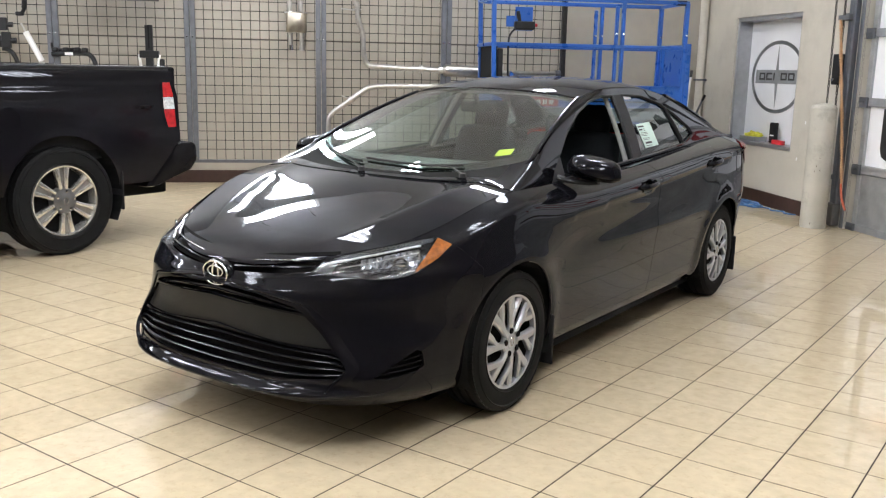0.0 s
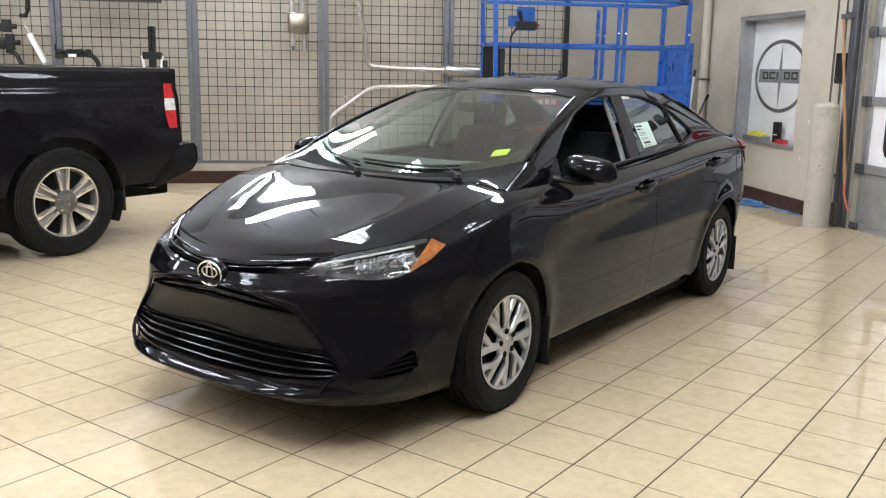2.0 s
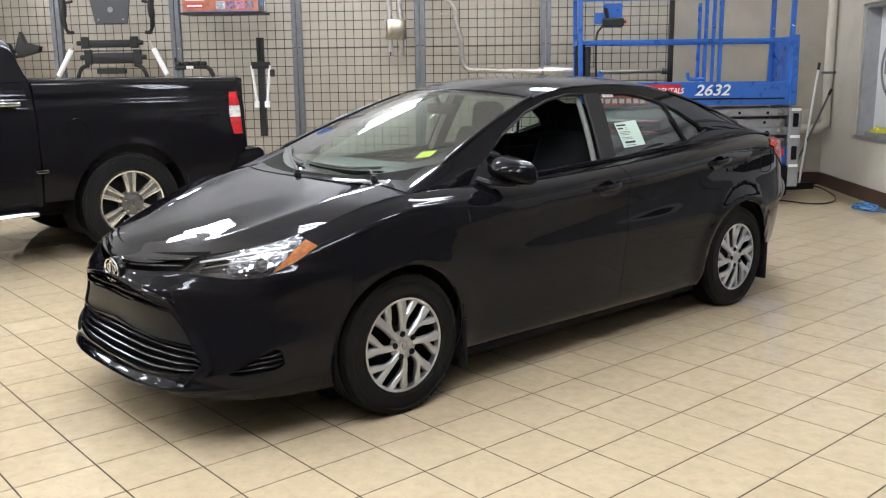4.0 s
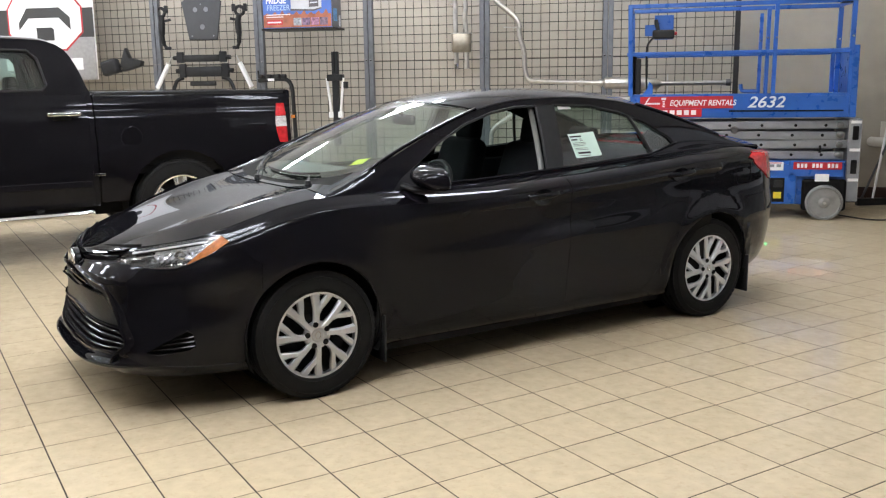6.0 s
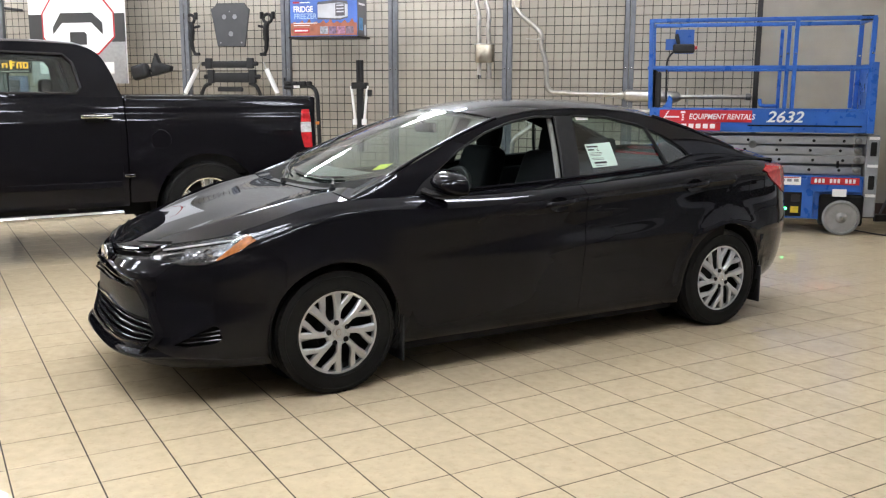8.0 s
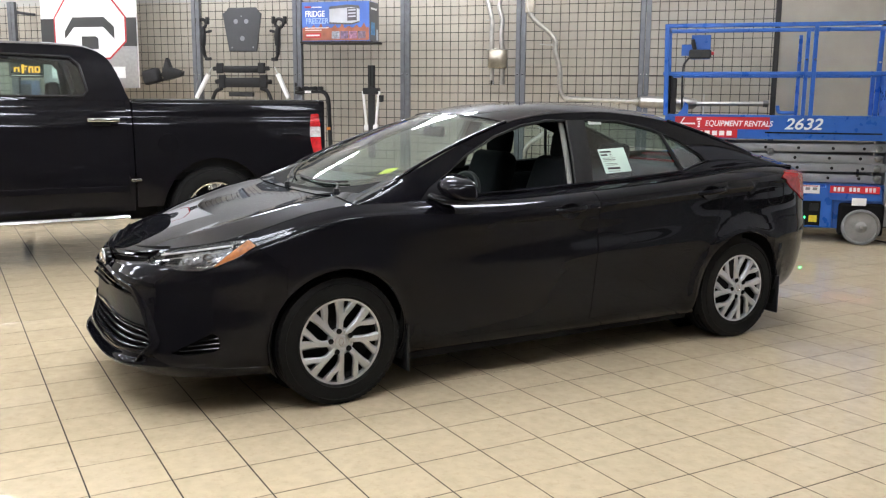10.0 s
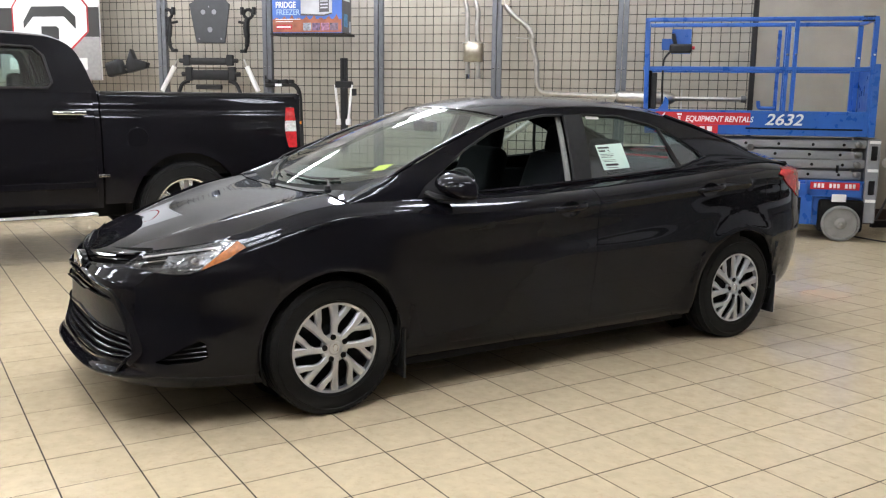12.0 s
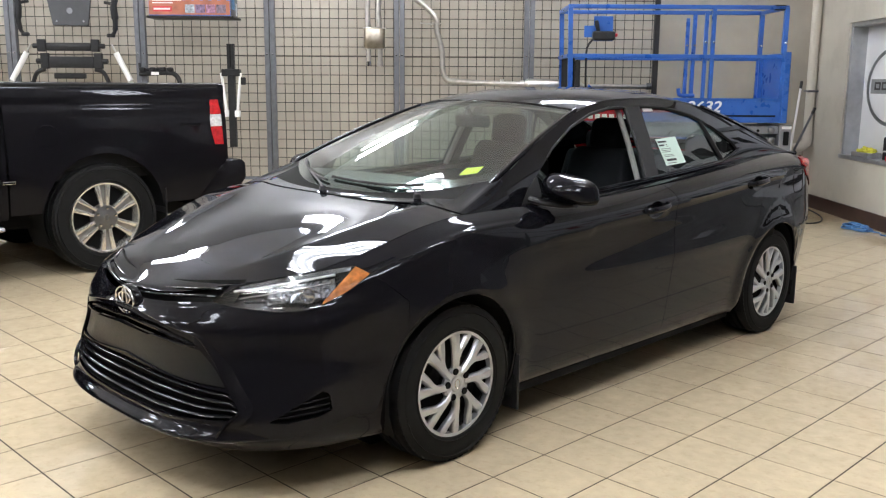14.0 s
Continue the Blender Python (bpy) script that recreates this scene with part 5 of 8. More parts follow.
        h = part("headlamp", bowl, M_SILVERBOWL, car, "swept-back headlamp with clear lens and amber corner", True, 50)
        part("lens", lens, M_LENS, h, "", True, 60)
        wall = bmesh.new()
        rimb = [e for e in lamp.edges if len(e.link_faces) == 1]
        for e in rimb:
            a, b = e.verts[0].co, e.verts[1].co
            o = Vector((-0.045, 0.055, -0.012))
            q = [wall.verts.new(Vector((s * p.x, p.y, p.z))) for p in (a, b, b + o, a + o)]
            wall.faces.new(q)
        part("lamp_rim", wall, M_DARKBOWL, h)

        def spot(hh, z, depth):
            """A place inside the lamp, at hh along its diagonal."""
            best = min((f.calc_center_median() for f in lamp.faces), key=lambda c: (c.dot(Vector(DIAG).normalized()) - hh) ** 2 + (c.z - z) ** 2)
            return Vector((s * (best.x - depth * 0.6), best.y + depth * 0.8, z))
        # light guide strip, projector and bowls
        pts = [spot(0.47 + 0.36 * k / 10, 0.733 + 0.058 * k / 10, 0.012) for k in range(11)]
        part("light_strip", tube(pts, 0.0060, 8, flat=0.7), M_WHITE, h, "white daytime light strip", True)
        pts = [spot(0.50 + 0.32 * k / 10, 0.716 + 0.052 * k / 10, 0.016) for k in range(11)]
        part("chrome_strip", tube(pts, 0.0045, 8, flat=0.7), M_CHROME, h, "bright strip across the lamp", True)
        brow = bmesh.new()
        for k in range(14):
            quad = []
            for j, up in ((k, 0.004), (k + 1, 0.004), (k + 1, 0.022), (k, 0.022)):
                hh = 0.50 + 0.38 * j / 14
                quad.append(brow.verts.new(spot(hh, 0.739 + 0.160 * (hh - 0.5) + up, 0.008)))
            brow.faces.new(quad)
        part("lamp_brow", brow, M_DARKBOWL, h, "dark upper band inside the lamp")
        # ribbed reflector and one round lens
        ribs = bmesh.new()
        rows = []
        for k in range(19):
            hh, deep = 0.585 + 0.240 * k / 18, 0.020 if k % 2 else 0.036
            rows.append([ribs.verts.new(spot(hh, 0.700 + 0.10 * (hh - 0.585) + (0.042 + 0.05 * (hh - 0.585)) * j / 3, deep + 0.010 * math.sin(math.pi * j / 3))) for j in range(4)])
        for p, q in zip(rows, rows[1:]):
            for j in range(3):
                ribs.faces.new((p[j], q[j], q[j + 1], p[j + 1]))
        part("ribbed_reflector", ribs, M_LAMPBOWL, h, "bright ribbed reflector")
        c = spot(0.735, 0.732, 0.016)
        bw = lathe([(0.0, 0.008), (0.014, 0.006), (0.022, 0.0), (0.026, 0.008), (0.029, 0.008)], 24, None, Matrix.Translation(c) @ Vector((s * 0.55, -0.83, 0.05)).to_track_quat("Z", "Y").to_matrix().to_4x4())
        part("bulb_lens", bw, M_LAMPBOWL, h, "round bright lamp lens", True)
        fl = bmesh.new()
        for k in range(14):
            a, b = spot(0.50 + 0.31 * k / 14, 0.706 + 0.020 * k / 14, 0.026), spot(0.50 + 0.31 * (k + 1) / 14, 0.706 + 0.020 * (k + 1) / 14, 0.026)
            c, d = a + Vector((0, 0.02, -0.012)), b + Vector((0, 0.02, -0.012))
            fl.faces.new([fl.verts.new(p) for p in (a, b, d, c)])
        part("reflector_step", fl, M_LAMPBOWL, h)
    # amber corner: the outer end of the lamp
    amb = bmesh.new()
    cut = lamp.copy()
    keep = carve(cut, [(0.785, 0.701), (0.895, 0.750), (0.960, 0.797), (0.898, 0.821), (0.838, 0.790), (0.816, 0.746), (0.796, 0.712)], DIAG)
    kept = split_off(cut, keep)
    cut.free()
    for s in (-1, 1):
        b = kept.copy()
        for v in b.verts:
            v.co += Vector((0.004, -0.005, 0.001))
            v.co.x *= s
        part("side_reflector", b, M_AMBER, [o for o in car.children if o.name.startswith("headlamp")][0 if s < 0 else 1], "amber corner reflector", True, 60)
    kept.free()
    lamp.free()
    # tail lamps
    for s in (-1, 1):
        b = tail.copy()
        for v in b.verts:
            v.co += Vector((0.005, 0.003, 0.005))
            v.co.x *= s
        t = part("tail_lamp", b, M_REDLENS, car, "red wraparound tail lamp", True, 50)
    tail.free()
    # corner intake with fins
    for s in (-1, 1):
        def fpt(h, z, inset):
            """On the skin at diagonal place h."""
            lo_s, hi_s = 0.0, 0.95
            for _ in range(26):
                mid = (lo_s + hi_s) / 2
                v0, v1 = 0.0, 1.0
                for _ in range(16):
                    vm = (v0 + v1) / 2
                    if body_point(mid, vm).z < z:
                        v0 = vm
                    else:
                        v1 = vm
                p = body_point(mid, v0)
                if (p.x + p.y) / math.sqrt(2) < h:
                    lo_s = mid
                else:
                    hi_s = mid
            return Vector((s * (p.x - inset), p.y + inset * 0.6, z))
        fog = bmesh.new()
        ring = [fpt(h, z, 0.028) for h, z in FOG]
        outer = [fpt(h, z, 0.0) for h, z in FOG]
        va, vb = [fog.verts.new(p) for p in ring], [fog.verts.new(p) for p in outer]
        fog.faces.new(va)
        for k in range(len(va)):
            k2 = (k + 1) % len(va)
            fog.faces.new((va[k], va[k2], vb[k2], vb[k]))
        fo = part("corner_intake", fog, M_LINER, car, "black triangular corner intake with fins")
        for k in range(3):
            z = 0.327 + 0.022 * k
            h0 = 0.650 + 0.042 * k
            pts = [fpt(h0 + (0.823 - h0) * j / 4, z + 0.003 * j, 0.010) for j in range(5)]
            part("intake_fin", tube(pts, 0.007, 8, flat=0.6), M_GLOSSBLACK, fo, "", True)
    # cabin
    side = cabin_side()
    bmesh.ops.delete(side, geom=carve(side, FRONT_WIN), context="FACES")
    bmesh.ops.delete(side, geom=carve(side, REAR_WIN), context="FACES")
    bpil = split_off(side, carve(side, [(2.45, 0.998), (2.58, 1.004), (2.635, 1.358), (2.50, 1.355)]))
    sail = split_off(side, carve(side, [(1.405, 0.93), (1.588, 0.955), (1.602, 1.078), (1.50, 1.02)]))
    bmesh.ops.solidify(side, geom=list(side.faces), thickness=0.02)
    part("cabin_frame", mirror_x(side), M_PAINT, car, "", True, 40)
    bmesh.ops.solidify(bpil, geom=list(bpil.faces), thickness=0.02)
    pair("door_pillar", (bpil), M_PLASTIC, car, "satin black centre pillar trim", True, 40)
    bmesh.ops.solidify(sail, geom=list(sail.faces), thickness=0.02)
    pair("mirror_sail", (sail), M_PLASTIC, car, "black triangular mirror base", True, 40)
    trim = tube([Vector((window_side(2.445 + 0.05 * k / 8, 0.99 + 0.35 * k / 8) - 0.045, 2.443 + 0.05 * k / 8, 0.99 + 0.35 * k / 8)) for k in range(9)], 0.017, 8, flat=0.8)
    pair("pillar_trim", trim, M_LINING, car, "pale grey trim inside the centre pillar", True)
    # black trims round the panes, bright-edged belt line
    for poly in (FRONT_WIN, REAR_WIN):
        pair("window_seal", (outline_strip(poly, 0.008, -0.002)), M_PLASTIC, car, "", True)
    belt = bmesh.new()
    tube([Vector((window_side(1.58 + 1.93 * k / 30, edge_z(1.58 + 1.93 * k / 30) + 0.014 + (0.045 * max(0, k - 26) / 4)) + 0.008, 1.58 + 1.93 * k / 30, edge_z(1.58 + 1.93 * k / 30) + 0.014 + (0.045 * max(0, k - 26) / 4))) for k in range(31)], 0.0075, 8, belt)
    pair("belt_moulding", (belt), M_PAINT, car, "gloss black belt moulding", True)
    # glass; the driver's window is wound down
    def cut_pane(poly, inset):
        b = pane(poly, inset)
        inside = carve(b, poly)
        out = split_off(b, inside)
        b.free()
        return out
    rw = cut_pane(REAR_WIN, 0.010)
    pair("rear_window", (rw), M_SIDEGLASS, car, "lightly tinted rear side glass", True)
    fw = cut_pane(FRONT_WIN, 0.010)
    for v in fw.verts:
        v.co.x = -v.co.x
    part("front_window", fw, M_SIDEGLASS, car, "", True)
    div = tube([Vector((window_side(3.285, 1.045) - 0.004, 3.285, 1.045)), Vector((window_side(3.24, 1.15) - 0.002, 3.24, 1.15)), Vector((window_side(3.19, 1.275) - 0.004, 3.19, 1.275))], 0.011, 8)
    pair("quarter_divider", (div), M_PLASTIC, car, "", True)
    part("windscreen", sheet(screen, 40, 24), M_GLASS, car, "raked curved windscreen", True)
    part("back_screen", sheet(back_screen, 32, 16), M_SIDEGLASS, car, "", True)
    part("roof", sheet(roof_skin, 40, 40), M_PAINT, car, "smooth arched black roof", True, 50)
    lining = sheet(lambda u, v: roof_skin(0.02 + 0.96 * u, v) - Vector((0, 0, 0.03)), 20, 20)
    part("headliner", lining, M_LINING, car, "", True)
    def hood_z(x, y):
        return top_z(y, min(abs(x) / edge_x(y), 1))

    def scuttle(u, v):
        """Between the rear edge of the hood and the foot of the glass; at the ends it runs out into the pillars."""
        k = abs(u) ** 3
        foot = rail(1.00)
        hx = u * (0.72 + (foot.x - 0.72) * k)
        hy = 1.020 + 0.045 * u * u
        a = Vector((hx, hy, hood_z(hx, hy) + 0.003))
        b = front_line(u, 0) if abs(u) < 0.99 else Vector((math.copysign(rail(1.36).x, u), 1.36, rail(1.36).z))
        p = a.lerp(b, v)
        p.z = a.z + (b.z - a.z) * v ** (1 + 0.6 * min(k * 2, 1) * (1 - abs(u) ** 12))
        return p
    # screen border and pillars inside
    for s in (-1, 1):
        pts = [scuttle(s * 0.975, 0.90) - Vector((0, 0, 0.008))] + [screen(0.5 + s * 0.495, k / 14) + Vector((0, 0, 0.001)) for k in range(15)]
        part("screen_pillar", tube(pts, 0.013, 8, flat=0.75), M_PAINT, car, "", True)
        pts = [back_screen(0.5 + s * 0.495, k / 12) for k in range(13)]
        part("rear_pillar_trim", tube(pts, 0.022, 8, flat=0.7), M_PAINT, car, "", True)
    part("screen_top_trim", tube([front_line(-1 + 2 * k / 24, 1) - Vector((0, 0, 0.006)) for k in range(25)], 0.010, 8), M_GLOSSBLACK, car, "", True)
    part("cowl", sheet(lambda u, v: scuttle(-0.88 + 1.76 * u, 0.42 + 0.60 * v), 30, 6), M_LINER, car, "black plastic cowl below the windscreen", True)
    part("hood_edge", sheet(lambda u, v: scuttle(-0.88 + 1.76 * u, 0.42 * v), 30, 4), M_PAINT, car, "", True)
    for s in (-1, 1):
        def foot(u, v):
            """Over the scuttle to the pillar's edge, then down its flank."""
            if u <= 0.7:
                return scuttle(s * (0.88 + 0.12 * u / 0.7), v)
            p = scuttle(s, v)
            k = (u - 0.7) / 0.3
            q = Vector((s * edge_x(p.y), p.y, edge_z(p.y) - 0.008))
            o = p.lerp(q, k)
            o.x += s * 0.010 * math.sin(math.pi * k)
            return o
        part("pillar_foot", sheet(foot, 24, 12), M_PAINT, car, "smooth painted foot of the windscreen pillar", True, 180)
    part("screen_border", sheet(lambda u, v: screen(0.02 + 0.96 * u, 0.004 + 0.075 * v + 0.05 * v * abs(2 * u - 1) ** 8) - Vector((0, 0, 0.004)), 40, 3), M_GLOSSBLACK, car, "black printed band along the foot of the glass", True)
    # wipers
    def onglass(x, t, lift=0.014):
        return screen(0.5 + 0.5 * x / 0.70, t) + Vector((0, -lift * 0.6, lift))
    for x0, x1 in ((0.47, -0.14), (-0.10, -0.60)):
        pivot = scuttle(x0 / 0.72, 0.45) + Vector((0, 0, 0.012))
        mid = x0 + 0.58 * (x1 - x0)
        w = tube(smooth_line([pivot, onglass(x0 - 0.10, 0.016, 0.014), onglass((x0 + mid) / 2 - 0.04, 0.034, 0.016), onglass(mid, 0.052, 0.014)], 4), 0.0062, 8, flat=0.6)
        wp = part("wiper", w, M_PLASTIC, car, "black wiper at rest on the glass", True)
        part("blade", tube([onglass(x0 - 0.05 + (x1 - x0 + 0.05) * k / 10, 0.036 + 0.030 * k / 10, 0.010) for k in range(11)], 0.0062, 6), M_PLASTIC, wp, "", True)
        part("wiper_pivot", lathe([(0.0, 0.022), (0.014, 0.020), (0.018, 0.0)], 14, None, Matrix.Translation(pivot - Vector((0, 0, 0.014)))), M_PLASTIC, wp, "", True)
    # door mirrors
    for s in (-1, 1):
        ms = bmesh.new()
        bmesh.ops.create_uvsphere(ms, u_segments=28, v_segments=18, radius=1)
        for v in ms.verts:
            x, y, z = v.co
            k = 4.0
            n = (abs(x) ** k + abs(z) ** k + abs(y) ** 2.4) ** (1 / k) or 1
            v.co = Vector((x / n * 0.128 * (1 - 0.10 * z), y * 0.125 if y < 0 else y * 0.045, z / n * 0.057 * (1 - 0.12 * x)))
            v.co.z -= 0.10 * v.co.x - 0.010
            v.co.y += 0.03 * (x * 1.0) * 0.5
        ms.transform(Matrix.Translation((s * 0.905, 1.600, 1.022)) @ Matrix.Diagonal((s, 1, 1, 1)) @ Matrix.Rotation(radians(-12), 4, "Z"))
        mi = part("door_mirror", ms, M_PAINT, car, "glossy black door mirror", True, 60)
        part("mirror_foot", tube(smooth_line([(s * 0.745, 1.50, 0.985), (s * 0.80, 1.53, 0.970), (s * 0.86, 1.585, 0.962), (s * 0.92, 1.60, 0.968)], 5), 0.026, 10, flat=0.55), M_PLASTIC, mi, "", True)
    # inner mirror
    rm = rbox((-0.115, 1.925, 1.25), (0.115, 1.955, 1.31), 0.014, 3)
    rv = part("inner_mirror", rm, M_SEAT, car, "black rear-view mirror behind the windscreen", True)
    part("mirror_stem", tube([(0, 1.93, 1.305), (0, 1.90, 1.345)], 0.012, 8), M_SEAT, rv, "", True)
    # dashboard, wheel, seats
    dash = sheet(lambda u, v: Vector(((-0.70 + 1.40 * u), 1.19 + 0.63 * v - 0.04 * (2 * u - 1) ** 2 + 0.04, 0.975 + 0.045 * math.sin(math.pi * min(v * 1.2, 1)) - 0.30 * max(0, v - 0.85) / 0.15 + 0.018 * math.exp(-((u - 0.76) / 0.13) ** 2) * v)), 28, 20)
    part("dashboard", dash, M_DASH, car, "dark grey moulded dashboard", True)
    part("steering_wheel", tube([(0.36 + 0.185 * math.cos(a), 1.89 + 0.075 * math.sin(a), 0.885 + 0.168 * math.sin(a)) for a in [2 * math.pi * k / 36 for k in range(36)]], 0.016, 8, closed=True), M_PLASTIC, car, "black steering wheel", True)

    def seat(x, y):
        b = rbox((x - 0.25, y - 0.30, 0.42), (x + 0.25, y + 0.22, 0.60), 0.07, 4)
        back = rbox((-0.245, -0.075, 0.0), (0.245, 0.075, 0.60), 0.065, 4)
        for v in back.verts:
            v.co.x *= 1 - 0.22 * max(0, v.co.z) / 0.6
        back.transform(Matrix.Translation((x, y + 0.20, 0.56)) @ Matrix.Rotation(radians(-18), 4, "X"))
        add(b, back)
        head = rbox((-0.115, -0.050, 0.0), (0.115, 0.050, 0.190), 0.048, 4)
        head.transform(Matrix.Translation((x, y + 0.395, 1.105)) @ Matrix.Rotation(radians(-10), 4, "X"))
        add(b, head)
        part("front_seat", b, M_SEAT, car, "dark cloth seat with headrest", True, 50)
    seat(0.36, 2.24)
    seat(-0.36, 2.24)
    rb = rbox((-0.64, 3.0, 0.42), (0.64, 3.42, 0.60), 0.07, 4)
    bk = rbox((-0.64, -0.07, 0.0), (0.64, 0.07, 0.56), 0.06, 4)
    bk.transform(Matrix.Translation((0, 3.42, 0.52)) @ Matrix.Rotation(radians(-24), 4, "X"))
    add(rb, bk)
    for x in (-0.38, 0.38):
        hd = rbox((x - 0.13, 3.62, 1.02), (x + 0.13, 3.72, 1.165), 0.04, 4)
        add(rb, hd)
    part("rear_bench", rb, M_SEAT, car, "dark cloth rear bench", True, 50)
    part("parcel_shelf", rbox((-0.62, 3.62, 1.015), (0.62, 4.05, 1.03), 0.006), M_SEAT, car)
    part("cabin_tub", rbox((-0.70, 1.35, 0.22), (0.70, 3.9, 0.42), 0.03), M_LINER, car)
    pair("door_lining", (rbox((0.672, 1.45, 0.42), (0.70, 3.45, 0.955), 0.01)), M_SEAT, car)
    # papers: sun-yellow note in the windscreen, price sheet and small tag in the rear window
    def note(u, v, w, h, mat, name, label):
        n = sheet(lambda a, b: screen(u + w * a, v + h * b) - Vector((0, 0, 0.004)), 4, 4)
        return part(name, n, mat, car, label)
    note(0.868, 0.128, 0.050, 0.070, M_YELLOW, "yellow_note", "yellow paper note behind the windscreen")

    def side_note(y0, y1, z0, z1, mat, off, slant=0.0):
        return sheet(lambda a, b: Vector((window_side(y0 + (y1 - y0) * a, z0 + (z1 - z0) * b) - off, y0 + (y1 - y0) * a - slant * b, z0 + (z1 - z0) * b + slant * 0.5 * a)), 4, 4)
    sheet_p = part("price_sheet", side_note(2.690, 2.885, 1.052, 1.188, M_PAPER, 0.006, 0.018), M_PAPER, car, "pale green price sheet inside the rear window")
    for y0, y1, z0, z1 in ((2.745, 2.84, 1.181, 1.192), (2.86, 2.925, 1.184, 1.190), (2.745, 2.80, 1.160, 1.170), (2.82, 2.93, 1.163, 1.167), (2.82, 2.91, 1.153, 1.156),
                           (2.75, 2.86, 1.142, 1.145), (2.75, 2.89, 1.132, 1.135), (2.75, 2.84, 1.122, 1.125), (2.88, 2.93, 1.118, 1.134), (2.755, 2.93, 1.104, 1.107),
                           (2.76, 2.90, 1.094, 1.097), (2.765, 2.935, 1.052, 1.056), (2.765, 2.87, 1.066, 1.080), (2.89, 2.935, 1.066, 1.080)):
        k = 0.018 * ((z0 - 1.04) / 0.165)
        z0, z1 = 1.052 + (z0 - 1.04) * 0.824, 1.052 + (z1 - 1.04) * 0.824
        y0, y1 = 2.69 + (y0 - 2.735) * 0.886, 2.69 + (y1 - 2.735) * 0.886
        part("print_line", side_note(y0 - k, y1 - k, z0 + 0.009 * (y0 - 2.69) / 0.195, z1 + 0.009 * (y0 - 2.69) / 0.195, M_INK, 0.004, 0.002), M_INK, sheet_p)
    part("small_tag", side_note(2.665, 2.76, 1.330, 1.348, M_WHITE, 0.006), M_WHITE, car, "small white tag at the top of the glass")
    return car


sedan()

# ---- the pickup: x across, y to its tail, z up; its left flank at x = 0 ----
TRUCK = pose(-6.365, 0, 0)
T_AXR, T_AXF, T_HUB = 3.97, 0.265, 0.422


def t_side(y, z):
    """Depth of the flank behind its widest line, 0 at the widest."""
    k = graph([(0.40, 0.075), (0.50, 0.03), (0.62, 0.012), (0.80, 0.0), (1.02, 0.010), (1.18, 0.022), (1.29, 0.048), (1.38, 0.077), (1.42, 0.094), (1.445, 0.115)])(z)
    k += 0.008 * math.exp(-((z - 1.30) / 0.030) ** 2) * (1 if y > 3.2 else 0.6)      # hollow below the rail
    for ax in (T_AXR, T_AXF):
        d = math.hypot(y - ax, (z - T_HUB))
        k -= 0.005 * math.exp(-((d - 0.49) / 0.05) ** 2)                    # flared wheel arch
    return -k


def flank(y0, y1, z0, z1, n=40, m=24, cut=None):
    ztop = z1 if callable(z1) else (lambda y: z1)
    zbot = z0 if callable(z0) else (lambda y: z0)
    b = sheet(lambda u, v: Vector((t_side(y0 + (y1 - y0) * u, zbot(y0 + (y1 - y0) * u) + (ztop(y0 + (y1 - y0) * u) - zbot(y0 + (y1 - y0) * u)) * v), y0 + (y1 - y0) * u, zbot(y0 + (y1 - y0) * u) + (ztop(y0 + (y1 - y0) * u) - zbot(y0 + (y1 - y0) * u)) * v)), n, m)
    for poly in cut or []:
        bmesh.ops.delete(b, geom=carve(b, poly), context="FACES")
    return b


def truck_wheel(parent, x, y, s):
    hub = new("wheel")
    hub.parent = parent
    hub.matrix_local = Matrix.Translation((x, y, T_HUB)) @ Matrix.Rotation(radians(90 * s), 4, "Y")
    part("tyre", tyre_mesh(0.424, 0.275, 0.277, "tyre"), M_RUBBER, hub, "black light-truck tyre", True, 30)
    rim = lathe([(0.262, -0.12), (0.266, 0.118), (0.258, 0.128), (0.247, 0.126), (0.238, 0.10), (0.232, 0.02), (0.10, 0.0)], 56)
    rm = part("rim", rim, M_RIM, hub, "polished alloy rim with six split spokes", True, 40)
    rm.scale = (1.06, 1.06, 1.0)
    # near-black disc behind the spokes stands in for the shade inside the rim
    part("rim_back", lathe([(0.2375, 0.045), (0.10, 0.045), (0.0, 0.045)], 40), M_LINER, rm, "", True)
    for k in range(6):
        a = 2 * math.pi * k / 6 + 0.04
        for side in (-1, 1):
            def at(r, t):
                return (r * math.cos(a) - t * math.sin(a), r * math.sin(a) + t * math.cos(a))
            o = [at(0.085, side * 0.010), at(0.16, side * 0.016), at(0.245, side * 0.022), at(0.245, side * 0.060), at(0.16, side * 0.044), at(0.085, side * 0.034)]
            if side < 0:
                o.reverse()
            part("spoke", prism(o, 0.075, 0.118, 0.005), M_RIM, rm, "", True, 40)
        part("spoke_web", prism([at(0.085, -0.012), at(0.24, -0.027), at(0.24, 0.027), at(0.085, 0.012)], 0.06, 0.088), M_WEB, rm)
    part("hub_cap", lathe([(0.0, 0.132), (0.035, 0.131), (0.045, 0.124), (0.088, 0.118), (0.098, 0.10), (0.10, 0.06)], 40), M_DARKRIM, rm, "grey hub with emblem", True)
    for k in range(5):
        a = 2 * math.pi * k / 5 + 0.5
        part("lug_nut", lathe([(0, 0.136), (0.009, 0.134), (0.012, 0.12)], 10, None, Matrix.Translation((0.070 * math.cos(a), 0.070 * math.sin(a), 0.0))), M_CHROME, rm, "", True)
    part("emblem", tube([(0.024 * math.cos(a), 0.017 * math.sin(a), 0.133) for a in [2 * math.pi * k / 24 for k in range(24)]], 0.002, 6, closed=True), M_CHROME, rm, "", True)


